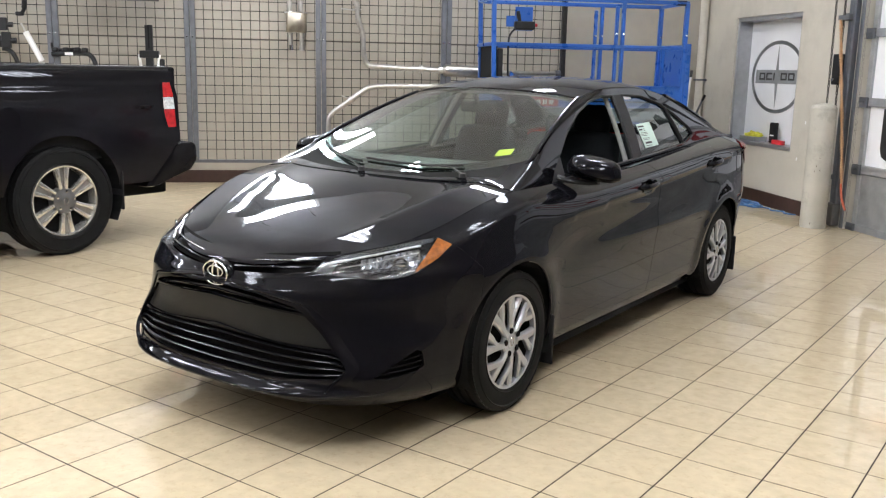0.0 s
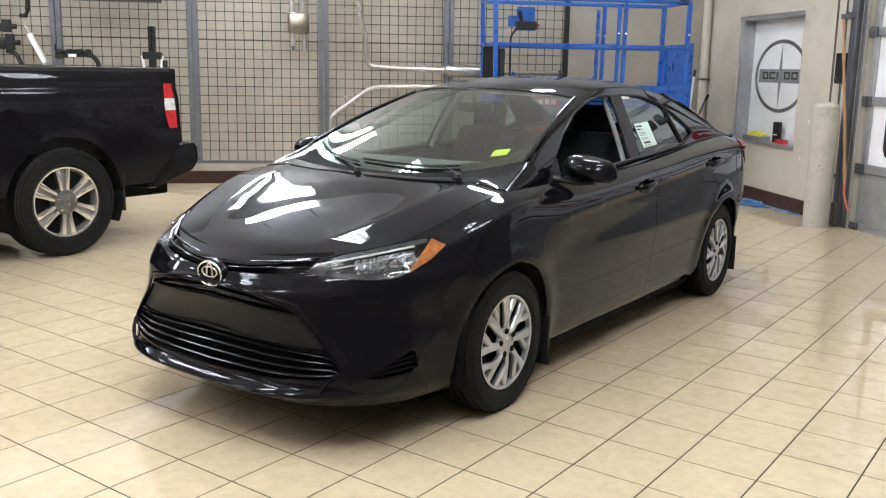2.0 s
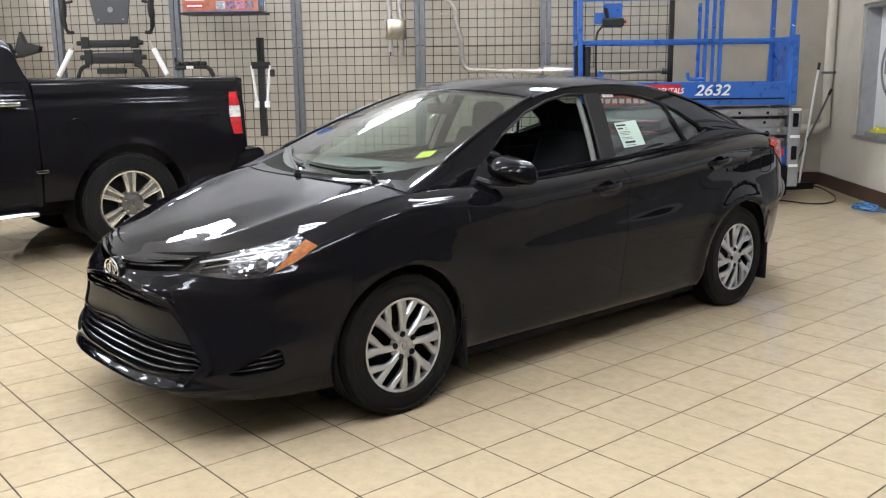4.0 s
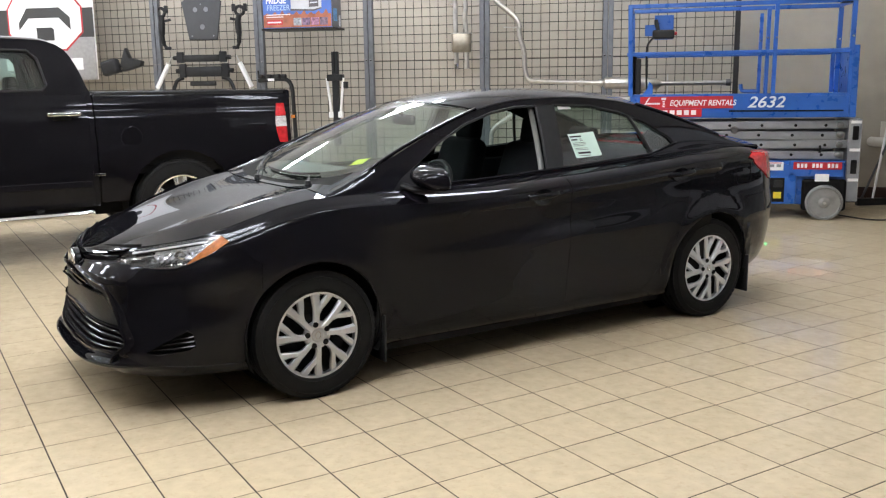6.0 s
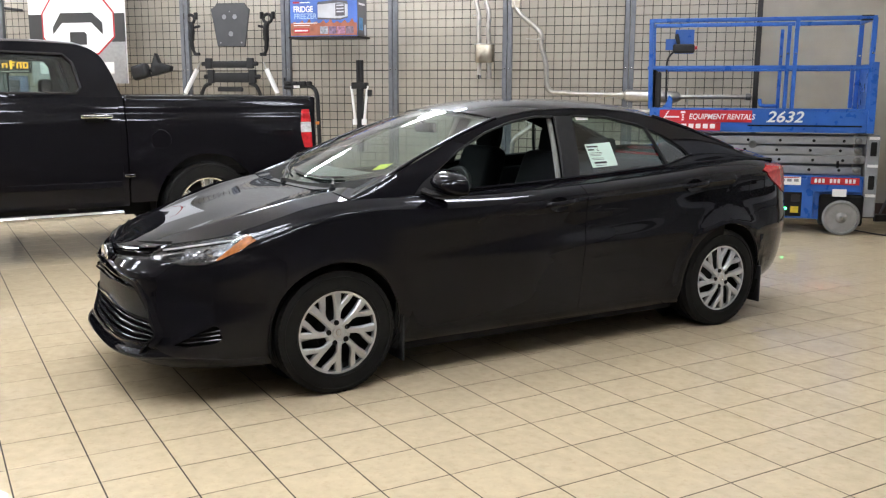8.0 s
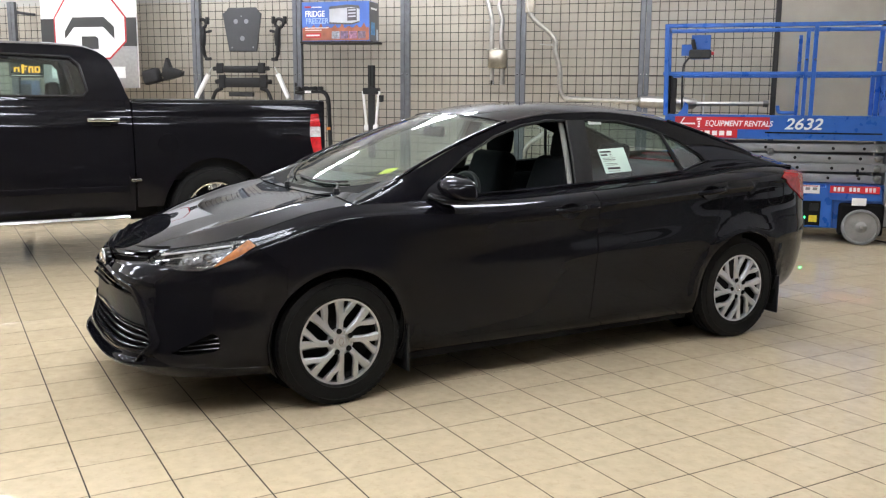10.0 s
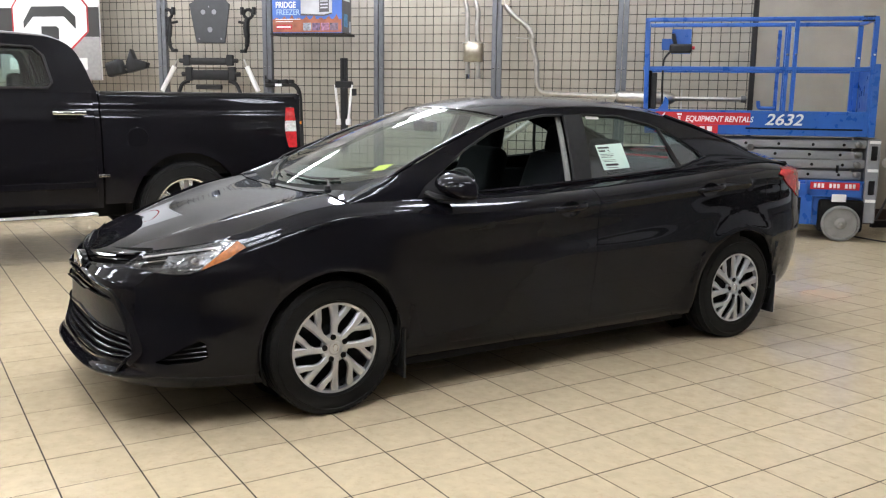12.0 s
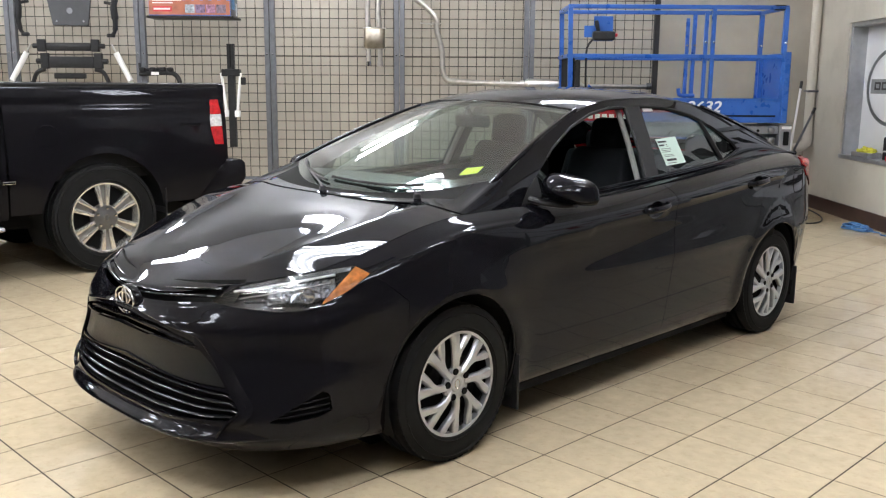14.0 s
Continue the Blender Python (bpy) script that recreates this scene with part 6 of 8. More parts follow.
def pickup():
    t = thing("pickup_truck", TRUCK, "black crew-cab pickup truck parked on the tiles beside the mesh rack", "truck")
    arch = [ring_poly(ax, T_HUB + 0.02, 0.485, 28) for ax in (T_AXR, T_AXF)]
    # bed
    low = lambda y: 0.50 + 0.02 * max(0, y - 4.4)
    b = flank(3.262, 5.05, low, 1.445, 80, 84, [arch[0], [(4.66, 0.38), (5.2, 0.38), (5.2, 0.90), (5.02, 0.82)]])
    pair("bed_side", b, M_TRUCK, t, "glossy black cargo bed sides", True, 50, about=-1.015)
    for s, x0, x1 in ((1, -0.175, -0.095), (-1, -1.935, -1.855)):
        part("bed_rail", rbox((x0, 3.27, 1.425), (x1, 5.05, 1.457), 0.012), M_PLASTIC, t, "black plastic bed rail cap")
        part("bed_inner", rbox((x0 - 0.01, 3.27, 0.80), (x1 + 0.0, 5.04, 1.43), 0.005), M_PLASTIC, t)
    part("bed_floor", rbox((-1.9, 3.27, 0.72), (-0.13, 5.05, 0.80)), M_PLASTIC, t)
    part("bulkhead", rbox((-1.93, 3.26, 0.75), (-0.10, 3.31, 1.44), 0.01), M_TRUCK, t)
    tg = rbox((-1.945, 5.02, 0.72), (-0.085, 5.085, 1.452), 0.02, 3)
    part("tailgate", tg, M_TRUCK, t, "", True, 40)
    # tail lamps wrap the corners
    for s, x in ((1, 0.0), (-1, -2.03)):
        def corner(u, v, z0, z1):
            z = z0 + (z1 - z0) * v
            a = u * 1.35
            r = 0.085
            dx = t_side(4.9, z)
            px = dx - r + (r + 0.006) * math.cos(a)
            return Vector(((px if s > 0 else -2.03 - px), 4.975 + 0.02 * (1.32 - z) + (r + 0.010) * math.sin(a) - ((0.035 + 0.045 * math.sin(math.pi * min(max((z - 0.90) / 0.46, 0), 1))) if u == 0 else 0), z))
        lamp = None
        for z0, z1, mat, lab in ((1.205, 1.325, M_REDLENS, "red"), (1.105, 1.203, M_CLEARLENS, "white"), (0.955, 1.103, M_REDLENS, "red")):
            p = part("tail_lamp" if lamp is None else "lamp_section", sheet(lambda u, v: corner(u, v, z0, z1), 12, 6), mat, t if lamp is None else lamp, lab + " lens of the tail lamp", True)
            lamp = lamp or p
    # rear bumper, step-shaped at the corner
    prof = [(4.70, 0.46), (4.73, 0.50), (5.00, 0.775), (5.07, 0.815), (5.20, 0.820), (5.245, 0.785), (5.245, 0.655), (5.18, 0.575), (4.80, 0.455)]
    bb = bmesh.new()
    prism(prof, -0.025, -2.005, 0.022, bb, Matrix(((0, 0, 1, 0), (1, 0, 0, 0), (0, 1, 0, 0), (0, 0, 0, 1))))
    part("rear_bumper", bb, M_TRUCK, t, "black step rear bumper", True, 40)
    # cab
    doors = flank(1.98, 3.20, 0.47, 1.46, 50, 36)
    pair("rear_door", doors, M_TRUCK, t, "glossy black rear cab doors", True, 50, about=-1.015)
    doors = flank(0.86, 1.97, 0.47, 1.46, 50, 36)
    bmesh.ops.delete(doors, geom=carve(doors, arch[1]), context="FACES")
    pair("front_door", doors, M_TRUCK, t, "", True, 50, about=-1.015)
    pil = flank(3.203, 3.245, 0.47, 1.46, 3, 30)
    pair("cab_corner", pil, M_TRUCK, t, "", True, 50, about=-1.015)
    fen = flank(-0.55, 0.855, 0.55, lambda y: 1.25 + 0.13 * min(1, (y + 0.55) / 0.9), 60, 36, [arch[1]])
    pair("front_fender", fen, M_TRUCK, t, "", True, 50, about=-1.015)

    # the cabin leans in above the belt; openings for the windows
    def cab_side(y, z):
        k = max(z - 1.44, 0)
        return -0.10 - 0.36 * k - 0.42 * k * k
    roof_z = graph([(0.80, 1.44), (1.05, 1.62), (1.35, 1.83), (1.55, 1.905), (1.9, 1.945), (2.5, 1.95), (2.9, 1.935), (3.02, 1.90), (3.10, 1.84), (3.17, 1.70), (3.24, 1.46)])
    side = bmesh.new()
    rows = []
    for k in range(100):
        y = 0.82 + 2.42 * k / 99
        rows.append([side.verts.new((cab_side(y, 1.44 + (roof_z(y) - 0.03 - 1.44) * j / 14), y, 1.44 + (roof_z(y) - 0.03 - 1.44) * j / 14)) for j in range(15)])
    for p, q in zip(rows, rows[1:]):
        for j in range(14):
            side.faces.new((p[j], q[j], q[j + 1], p[j + 1]))
    back_win = [(2.05, 1.475), (2.86, 1.475), (2.90, 1.52), (2.86, 1.74), (2.79, 1.815), (2.05, 1.835)]
    front_win = [(1.05, 1.475), (1.93, 1.475), (1.93, 1.835), (1.62, 1.80), (1.30, 1.66)]
    for poly in (back_win, front_win):
        bmesh.ops.delete(side, geom=carve(side, poly), context="FACES")
    bmesh.ops.solidify(side, geom=list(side.faces), thickness=0.03)
    pair("cab_side", side, M_TRUCK, t, "", True, 40, about=-1.015)
    for poly in (back_win, front_win):
        seal = tube([Vector((cab_side(y, z) + 0.004, y, z)) for y, z in poly], 0.012, 6, closed=True)
        pair("window_seal", seal, M_PLASTIC, t, about=-1.015)
        g = bmesh.new()
        g.faces.new([g.verts.new((cab_side(y, z) - 0.012, y, z)) for y, z in poly])
        pair("side_window", g, M_SIDEGLASS, t, "tinted side glass", about=-1.015)
    inner = tube([Vector((cab_side(y, z) - 0.05, y, z)) for y, z in [(2.03, 1.45), (2.76, 1.45), (2.79, 1.50), (2.745, 1.72), (2.70, 1.775), (2.03, 1.79)]], 0.035, 6, closed=True)
    part("inner_frame", inner, M_SEAT, t, "dark inner door frame", True)
    roof = sheet(lambda u, v: Vector((cab_side(0, roof_z(1.35 + 1.75 * v) - 0.035) + (-2.03 - 2 * cab_side(0, roof_z(1.35 + 1.75 * v) - 0.035)) * u, 1.35 + 1.75 * v, roof_z(1.35 + 1.75 * v) - 0.035 + 0.045 * (1 - abs(2 * u - 1) ** 4))), 30, 30)
    part("roof", roof, M_TRUCK, t, "", True, 50)
    rear = sheet(lambda u, v: Vector((cab_side(0, 1.80 - 0.34 * v) + (-2.03 - 2 * cab_side(0, 1.80 - 0.34 * v)) * u, 3.095 + 0.145 * v, 1.80 - 0.34 * v)), 20, 10)
    rw = carve(rear, [(-1.70, 1.52), (-0.33, 1.52), (-0.38, 1.765), (-1.65, 1.765)], (1, 0, 0))
    rg = split_off(rear, rw)
    part("rear_window", rg, M_SIDEGLASS, t, "tinted rear cab glass")
    part("cab_back", rear, M_TRUCK, t, "", True)
    ws = sheet(lambda u, v: Vector((-0.16 - 0.08 * v + (-1.71 + 0.16 * v) * u, 0.70 + 0.68 * v - 0.10 * (1 - (2 * u - 1) ** 2), 1.42 + 0.45 * v)), 16, 10)
    part("windscreen", ws, M_SIDEGLASS, t, "", True)
    hood = sheet(lambda u, v: Vector((-0.06 - 1.91 * u, -0.58 + 1.34 * v - 0.08 * (1 - (2 * u - 1) ** 2) * (1 - v), 1.25 + 0.13 * min(1, v * 1.4) + 0.07 * (1 - (2 * u - 1) ** 4) + 0.02 * v)), 24, 20)
    part("hood", hood, M_TRUCK, t, "", True, 50)
    front = rbox((-1.96, -0.64, 0.62), (-0.07, -0.50, 1.27), 0.05, 3)
    part("front_face", front, M_TRUCK, t, "", True, 40)
    part("grille", rbox((-1.50, -0.665, 0.80), (-0.53, -0.63, 1.20), 0.03, 2), M_CHROME, t, "chrome front grille")
    for x in (-1.93, -0.49):
        part("headlamp", rbox((x, -0.66, 0.92), (x + 0.39, -0.60, 1.14), 0.03, 2), M_CLEARLENS, t)
    part("front_bumper", rbox((-2.0, -0.75, 0.50), (-0.03, -0.50, 0.76), 0.05, 3), M_CHROME, t, "", True, 40)
    part("chassis", rbox((-1.75, -0.4, 0.36), (-0.28, 5.1, 0.70), 0.02), M_LINER, t)
    part("cab_floor", rbox((-1.93, 0.70, 0.46), (-0.10, 3.24, 0.60)), M_LINER, t)
    part("seat_row", rbox((-1.75, 2.45, 0.9), (-0.28, 2.75, 1.42), 0.06, 3), M_SEAT, t)
    part("headrest", rbox((-0.75, 2.62, 1.42), (-0.45, 2.72, 1.60), 0.04, 3), M_SEAT, t)
    wells = bmesh.new()
    for ax in (T_AXR, T_AXF):
        for x0, x1 in ((-0.36, -0.012), (-2.02, -1.67)):
            for k in range(26):
                q = []
                for a, x in ((k, x0), (k + 1, x0), (k + 1, x1), (k, x1)):
                    th = math.pi * (-0.15 + 1.3 * a / 26)
                    q.append(wells.verts.new((x, ax + 0.492 * math.cos(th), T_HUB + 0.02 + 0.492 * math.sin(th))))
                wells.faces.new(q)
    loose_parts("wheel_well", wells, M_LINER, t)
    for ax in (T_AXR, T_AXF):
        truck_wheel(t, -0.155, ax, 1)
        truck_wheel(t, -1.875, ax, -1)
        for x in (-0.27, -2.03):
            part("mud_flap", rbox((x, ax + 0.49, 0.30), (x + 0.27, ax + 0.505, 0.62), 0.008), M_PLASTIC, t, "black rubber mud flap")
    # chrome handles, step bar, fuel flap, trim
    for y in (3.0, 1.80):
        h = part("door_handle", rbox((0.006, y - 0.135, 1.258), (0.042, y + 0.135, 1.292), 0.012, 3), M_CHROME, t, "chrome door handle", True, 40)
        part("handle_cup", rbox((-0.03, y - 0.09, 1.225), (0.000, y + 0.06, 1.275), 0.012, 3), M_LINER, h)
    st = tube(smooth_line([(0.03, 0.75, 0.43), (0.055, 0.85, 0.425), (0.055, 2.0, 0.425), (0.055, 3.05, 0.43), (0.03, 3.13, 0.435)], 8), 0.048, 14, flat=0.55)
    part("step_bar", st, M_CHROME, t, "chrome oval step bar", True)
    part("far_step_bar", tube([(-2.08, 0.8, 0.40), (-2.08, 3.1, 0.40)], 0.045, 10, flat=0.6), M_CHROME, t, "", True)
    for y in (1.1, 2.75):
        part("step_bracket", rbox((-0.20, y - 0.03, 0.44), (0.05, y + 0.03, 0.475), 0.004), M_LINER, t)
    part("fuel_flap", lathe([(0.0, 0.004), (0.088, 0.003), (0.092, 0.0)], 32, None, Matrix.Translation((t_side(3.55, 1.06) + 0.001, 3.55, 1.06)) @ Matrix.Rotation(radians(90), 4, "Y")), M_TRUCK, t, "", True, 20)
    part("door_hinge", rbox((-0.01, 3.21, 0.735), (0.014, 3.30, 0.757), 0.004), M_CHROME, t, "small bright hinge")
    part("side_moulding", rbox((-0.006, 2.0, 0.64), (0.012, 3.19, 0.70), 0.006), M_TRUCK, t)
    part("side_badge", rbox((-0.004, 4.62, 1.115), (0.004, 4.80, 1.14), 0.002), M_GLOSSBLACK, t)
    for s, x in ((1, 0.12), (-1, -2.15)):
        mi = rbox((x - 0.10, 1.12, 1.42), (x + 0.10, 1.26, 1.66), 0.05, 3)
        part("door_mirror", mi, M_TRUCK, t, "", True, 40)
    return t


pickup()

# ---- scissor lift by the rack: x along the wall, -y to the room ----
def scissor_lift():
    t = thing("scissor_lift", ROOM @ pose(2.20, 10.05, 0) @ Matrix.Diagonal((1, 1, 0.985, 1)), "blue and grey electric scissor lift, lowered, parked by the mesh rack", "scissor lift")
    L, D = 2.29, 0.78

    def bar(name, a, b, r=0.021, mat=None, parent=None):
        """A square rail from a to b."""
        a, b = Vector(a), Vector(b)
        d = b - a
        q = d.to_track_quat("Z", "Y").to_matrix().to_4x4()
        bm = rbox((-r, -r, 0), (r, r, d.length), 0.005, 2)
        bm.transform(Matrix.Translation(a) @ q)
        return part(name, bm, mat or M_BLUE, parent or t)
    # chassis
    part("chassis", rbox((0.10, 0.03, 0.16), (L - 0.02, D - 0.03, 0.64), 0.012), M_BLUE, t, "blue chassis box")
    part("side_tray", rbox((0.20, -0.02, 0.17), (1.78, 0.05, 0.60), 0.012), M_BLUE, t, "blue swing-out tray with controls")
    part("wheel_cut", rbox((1.84, 0.0, 0.10), (2.28, 0.032, 0.44), 0.03), M_LINER, t)
    for x in (0.32, 2.066):
        for y in (0.005, D - 0.005):
            s = -1 if y < 0.3 else 1
            wm = Matrix.Translation((x, y - s * 0.015, 0.19)) @ Matrix.Rotation(radians(90), 4, "X") @ Matrix.Diagonal((1, 1, -s, 1))
            w = part("wheel", lathe([(0.16, -0.06), (0.184, -0.05), (0.19, -0.03), (0.19, 0.045), (0.182, 0.06), (0.165, 0.064)], 40), M_TYREGREY, t, "grey non-marking solid tyre", True, 40, wm)
            part("hub", lathe([(0.165, 0.05), (0.155, 0.042), (0.06, 0.05), (0.045, 0.062), (0.03, 0.07), (0.0, 0.072)], 32), M_HUBGREY, w, "worn grey wheel disc", True, 30)
            part("nut", lathe([(0.014, 0.07), (0.014, 0.09), (0.0, 0.092)], 8), M_STEEL, w)
    # folded scissor arms
    z = 0.655
    for k in range(4):
        h = 0.098
        b = rbox((0.14 if k % 2 else 0.10, 0.05, z), (L - (0.02 if k % 2 else 0.05), 0.085, z + h - 0.008), 0.012, 2)
        for v in b.verts:
            v.co.z += 0.020 * (v.co.x / L - 0.5) * (1 if k % 2 else -1)
        a = part("scissor_arm", b, M_LIFTGREY, t, "grey scissor arm", True, 30)
        for x in (0.35, 0.70, 1.05, 1.38, 1.72, 2.02):
            # near-black discs laid on the arm stand in for shaded holes
            part("hole", lathe([(0, -0.002), (0.016, -0.002), (0.017, 0)], 12, None, Matrix.Translation((x + 0.03 * (k % 2), 0.0505, z + h * 0.45)) @ Matrix.Rotation(radians(-90), 4, "X")), M_LINER, a)
        part("pivot", lathe([(0, 0.035), (0.018, 0.034), (0.034, 0.022), (0.038, 0.0)], 18, None, Matrix.Translation((L - 0.10, 0.05, z + h * 0.5)) @ Matrix.Rotation(radians(90), 4, "X")), M_DARKRIM, a, "dark pivot pin", True)
        part("far_arm", rbox((0.12, D - 0.09, z), (L - 0.04, D - 0.05, z + h - 0.008), 0.01), M_LIFTGREY, t)
        z += 0.105
    # near-black plate, the shade of a slot that is not cut
    part("slot", rbox((1.99, 0.044, 0.72), (2.015, 0.052, 0.80), 0.004), M_LINER, t)
    part("centre_pivot", lathe([(0, 0.03), (0.03, 0.028), (0.042, 0.0)], 18, None, Matrix.Translation((1.13, 0.05, 0.965)) @ Matrix.Rotation(radians(90), 4, "X")), M_DARKRIM, t, "", True)
    # platform
    deck = part("platform", rbox((0.02, -0.01, 1.10), (L, D, 1.345), 0.014), M_BLUE, t, "blue platform box")
    # groove drawn as a near-black strip in place of its shade
    part("deck_groove", rbox((1.06, -0.016, 1.165), (2.20, -0.009, 1.182)), M_LINER, deck)
    part("toe_edge", rbox((0.02, -0.014, 1.33), (L, 0.01, 1.36), 0.004), M_BLUE, deck)
    # decals; the maker's and number lettering as plain bars
    dec = part("red_decal", rbox((0.13, -0.0145, 1.205), (1.10, -0.0105, 1.335)), M_RED, deck, "red decal with white lettering")
    part("red_decal_low", rbox((0.13, -0.0145, 1.112), (0.78, -0.0105, 1.203)), M_RED, deck)
    face = Matrix.Rotation(radians(90), 4, "X")
    lettering("EQUIPMENT RENTALS", 0.083, M_WHITE, Matrix.Translation((0.785, -0.0175, 1.262)) @ face, dec, shear=0.2, bold=0.0016, width=0.84)
    lettering("2632", 0.165, M_WHITE, Matrix.Translation((1.43, -0.0175, 1.262)) @ face, deck, shear=0.25, bold=0.0025, width=1.12)
    lg = bmesh.new()
    rbox((0.19, -0.0165, 1.25), (0.34, -0.0145, 1.268), 0, 1, lg)
    prism([(0.16, 1.225), (0.175, 1.225), (0.235, 1.325), (0.22, 1.325)], -0.0165, -0.0145, 0, lg, Matrix(((1, 0, 0, 0), (0, 0, 1, 0), (0, 1, 0, 0), (0, 0, 0, 1))))
    rbox((0.355, -0.0165, 1.30), (0.405, -0.0145, 1.322), 0, 1, lg)
    for k in range(3):
        rbox((0.367 + 0.004 * (k % 2), -0.0165, 1.22 + 0.026 * k), (0.392, -0.0145, 1.238 + 0.026 * k), 0, 1, lg)
    part("decal_mark", lg, M_WHITE, dec, "white drawn mark")
    for k in range(7):
        part("number_bar", rbox((0.22 + 0.075 * k, -0.0165, 1.135), (0.272 + 0.075 * k, -0.0145, 1.185)), M_WHITE, dec)
    rd = part("red_label", rbox((1.74, -0.026, 0.548), (2.22, -0.0195, 0.625)), M_RED, t, "red label with white bars")
    part("label_backing", rbox((1.70, -0.02, 0.47), (2.24, 0.04, 0.64), 0.006), M_BLUE, t)
    for k in range(11):
        if k not in (3, 7):
            part("number_bar", rbox((1.775 + 0.038 * k, -0.028, 0.565), (1.80 + 0.038 * k, -0.0255, 0.610)), M_WHITE, rd)
    pl = part("data_plate", rbox((1.415, -0.0245, 0.535), (1.64, -0.0195, 0.625)), M_WHITE, t, "white data plate")
    for k in range(3):
        part("print_bar", rbox((1.43 + 0.07 * k, -0.026, 0.57), (1.475 + 0.07 * k, -0.024, 0.60)), M_LIFTGREY, pl)
    part("print_strip", rbox((1.43, -0.026, 0.610), (1.62, -0.024, 0.619)), M_RED, pl)
    part("side_label", rbox((1.96, -0.0245, 0.42), (2.10, -0.0195, 0.50)), M_WHITE, t, "white side label")
    # control recess with a lit green lamp
    cr = part("control_recess", rbox((1.44, -0.0235, 0.19), (1.66, -0.0195, 0.455), 0.002), M_LINER, t, "dark control recess with switches")
    part("recess_frame", rbox((1.43, -0.0215, 0.18), (1.67, -0.0190, 0.465)), M_BLUE, t)
    part("switch_plate", rbox((1.55, -0.027, 0.35), (1.64, -0.0235, 0.43), 0.002), M_PLASTIC, cr)
    part("yellow_label", rbox((1.55, -0.026, 0.23), (1.63, -0.0235, 0.30)), material("warning_yellow", (0.55, 0.42, 0.02), 0.5, var=0.2, scale=40), cr, "yellow warning label")
    part("green_lamp", lathe([(0, 0.012), (0.012, 0.008), (0.015, 0)], 14, None, Matrix.Translation((1.50, -0.024, 0.275)) @ Matrix.Rotation(radians(90), 4, "X")), glow("green_indicator", (0.05, 1.0, 0.25), 9), cr, "lit green indicator", True)
    # entry end: ladder plate and steps
    en = part("end_plate", rbox((L - 0.02, 0.02, 0.20), (L + 0.11, D - 0.02, 1.08), 0.012), M_LIFTGREY, t, "grey end plate with footholds")
    for z in (0.50, 0.86):
        # near-black box on the plate paints the shade of the opening
        part("foothold", rbox((L + 0.02, 0.005, z), (L + 0.08, 0.024, z + 0.15), 0.01), M_LINER, en)
    for z in (0.42, 0.74, 1.035):
        part("tag", rbox((L + 0.0, 0.008, z), (L + 0.10, 0.0185, z + 0.03)), M_WHITE, en, "white tag")
    # guard rails
    zt, zm, zb = 2.305, 1.795, 1.345
    for y in (0.0, D - 0.03):
        rails = part("side_rail", rbox((0.0, y - 0.02, zt - 0.022), (L - 0.02, y + 0.02, zt + 0.022), 0.008), M_BLUE, t, "blue top guard rail")
        part("mid_rail", rbox((0.0, y - 0.02, zm - 0.022), (L - 0.02, y + 0.02, zm + 0.022), 0.008), M_BLUE, rails)
        bar("rail_post", (0.025, y, zb), (0.005, y, zt), 0.024, parent=rails)
        bar("rail_post", (1.495, y, zb), (1.50, y, zt), 0.021, parent=rails)
        bar("rail_post", (1.42, y, zb), (1.425, y, zt - 0.06), 0.019, parent=rails)
        bar("rail_post", (L - 0.05, y, zb), (L - 0.04, y, zt), 0.024, parent=rails)
        for x in (1.42, 1.50, L - 0.045):
            part("pin", lathe([(0, 0.03), (0.008, 0.03), (0.014, 0.02), (0.014, 0.0)], 10, None, Matrix.Translation((x, y - 0.02, 1.94)) @ Matrix.Rotation(radians(90), 4, "X")), M_CHROME, rails)
    for z in (zt, zm):
        part("end_rail", rbox((-0.02, -0.02, z - 0.02), (0.025, D, z + 0.02), 0.008), M_BLUE, t)
    for z in (zt,):
        part("gate_rail", rbox((L - 0.06, -0.02, z - 0.02), (L - 0.02, D, z + 0.02), 0.008), M_BLUE, t)
    gate = part("entry_gate", rbox((L - 0.02, 0.0, 1.34), (L + 0.012, D - 0.03, 1.84), 0.008), M_BLUE, t, "blue half-height entry gate")
    bmesh_cut = rbox((L - 0.19, 0.30, 1.36), (L - 0.15, 0.34, 1.80), 0.006)
    part("gate_post", bmesh_cut, M_BLUE, gate)
    part("gate_edge", rbox((L - 0.04, -0.03, 1.10), (L + 0.03, 0.0, 1.85), 0.008), M_BLUE, gate)
    part("folding_end", rbox((0.015, 0.04, 1.36), (0.07, D - 0.06, 1.78), 0.01), M_LINER, t)
    # upper control panel with cable
    cp = part("control_panel", rbox((0.26, 0.04, 1.95), (0.46, 0.06, 2.21), 0.006), M_BLUE, t, "blue control panel plate")
    part("panel_wing", rbox((0.16, 0.045, 1.99), (0.26, 0.06, 2.11), 0.004), M_BLUE, cp)
    jb = rbox((0.24, -0.06, 1.955), (0.47, 0.04, 2.05), 0.02, 2)
    part("joystick_box", jb, M_PLASTIC, cp, "black joystick box")
    part("joystick", tube([(0.30, -0.01, 2.05), (0.28, -0.015, 2.12), (0.275, -0.02, 2.16)], [0.02, 0.024, 0.018], 10), M_PLASTIC, cp, "", True)
    part("stop_button", lathe([(0, 0.03), (0.018, 0.026), (0.02, 0)], 14, None, Matrix.Translation((0.47, -0.02, 2.01)) @ Matrix.Rotation(radians(90), 4, "Y")), M_RED, cp, "red stop button", True)
    part("cable", tube(smooth_line([(0.25, -0.02, 1.97), (0.19, 0.0, 1.88), (0.185, 0.02, 1.70), (0.19, 0.03, 1.50), (0.20, 0.04, 1.37)], 6), 0.011, 8), M_PLASTIC, cp, "black control cable", True)
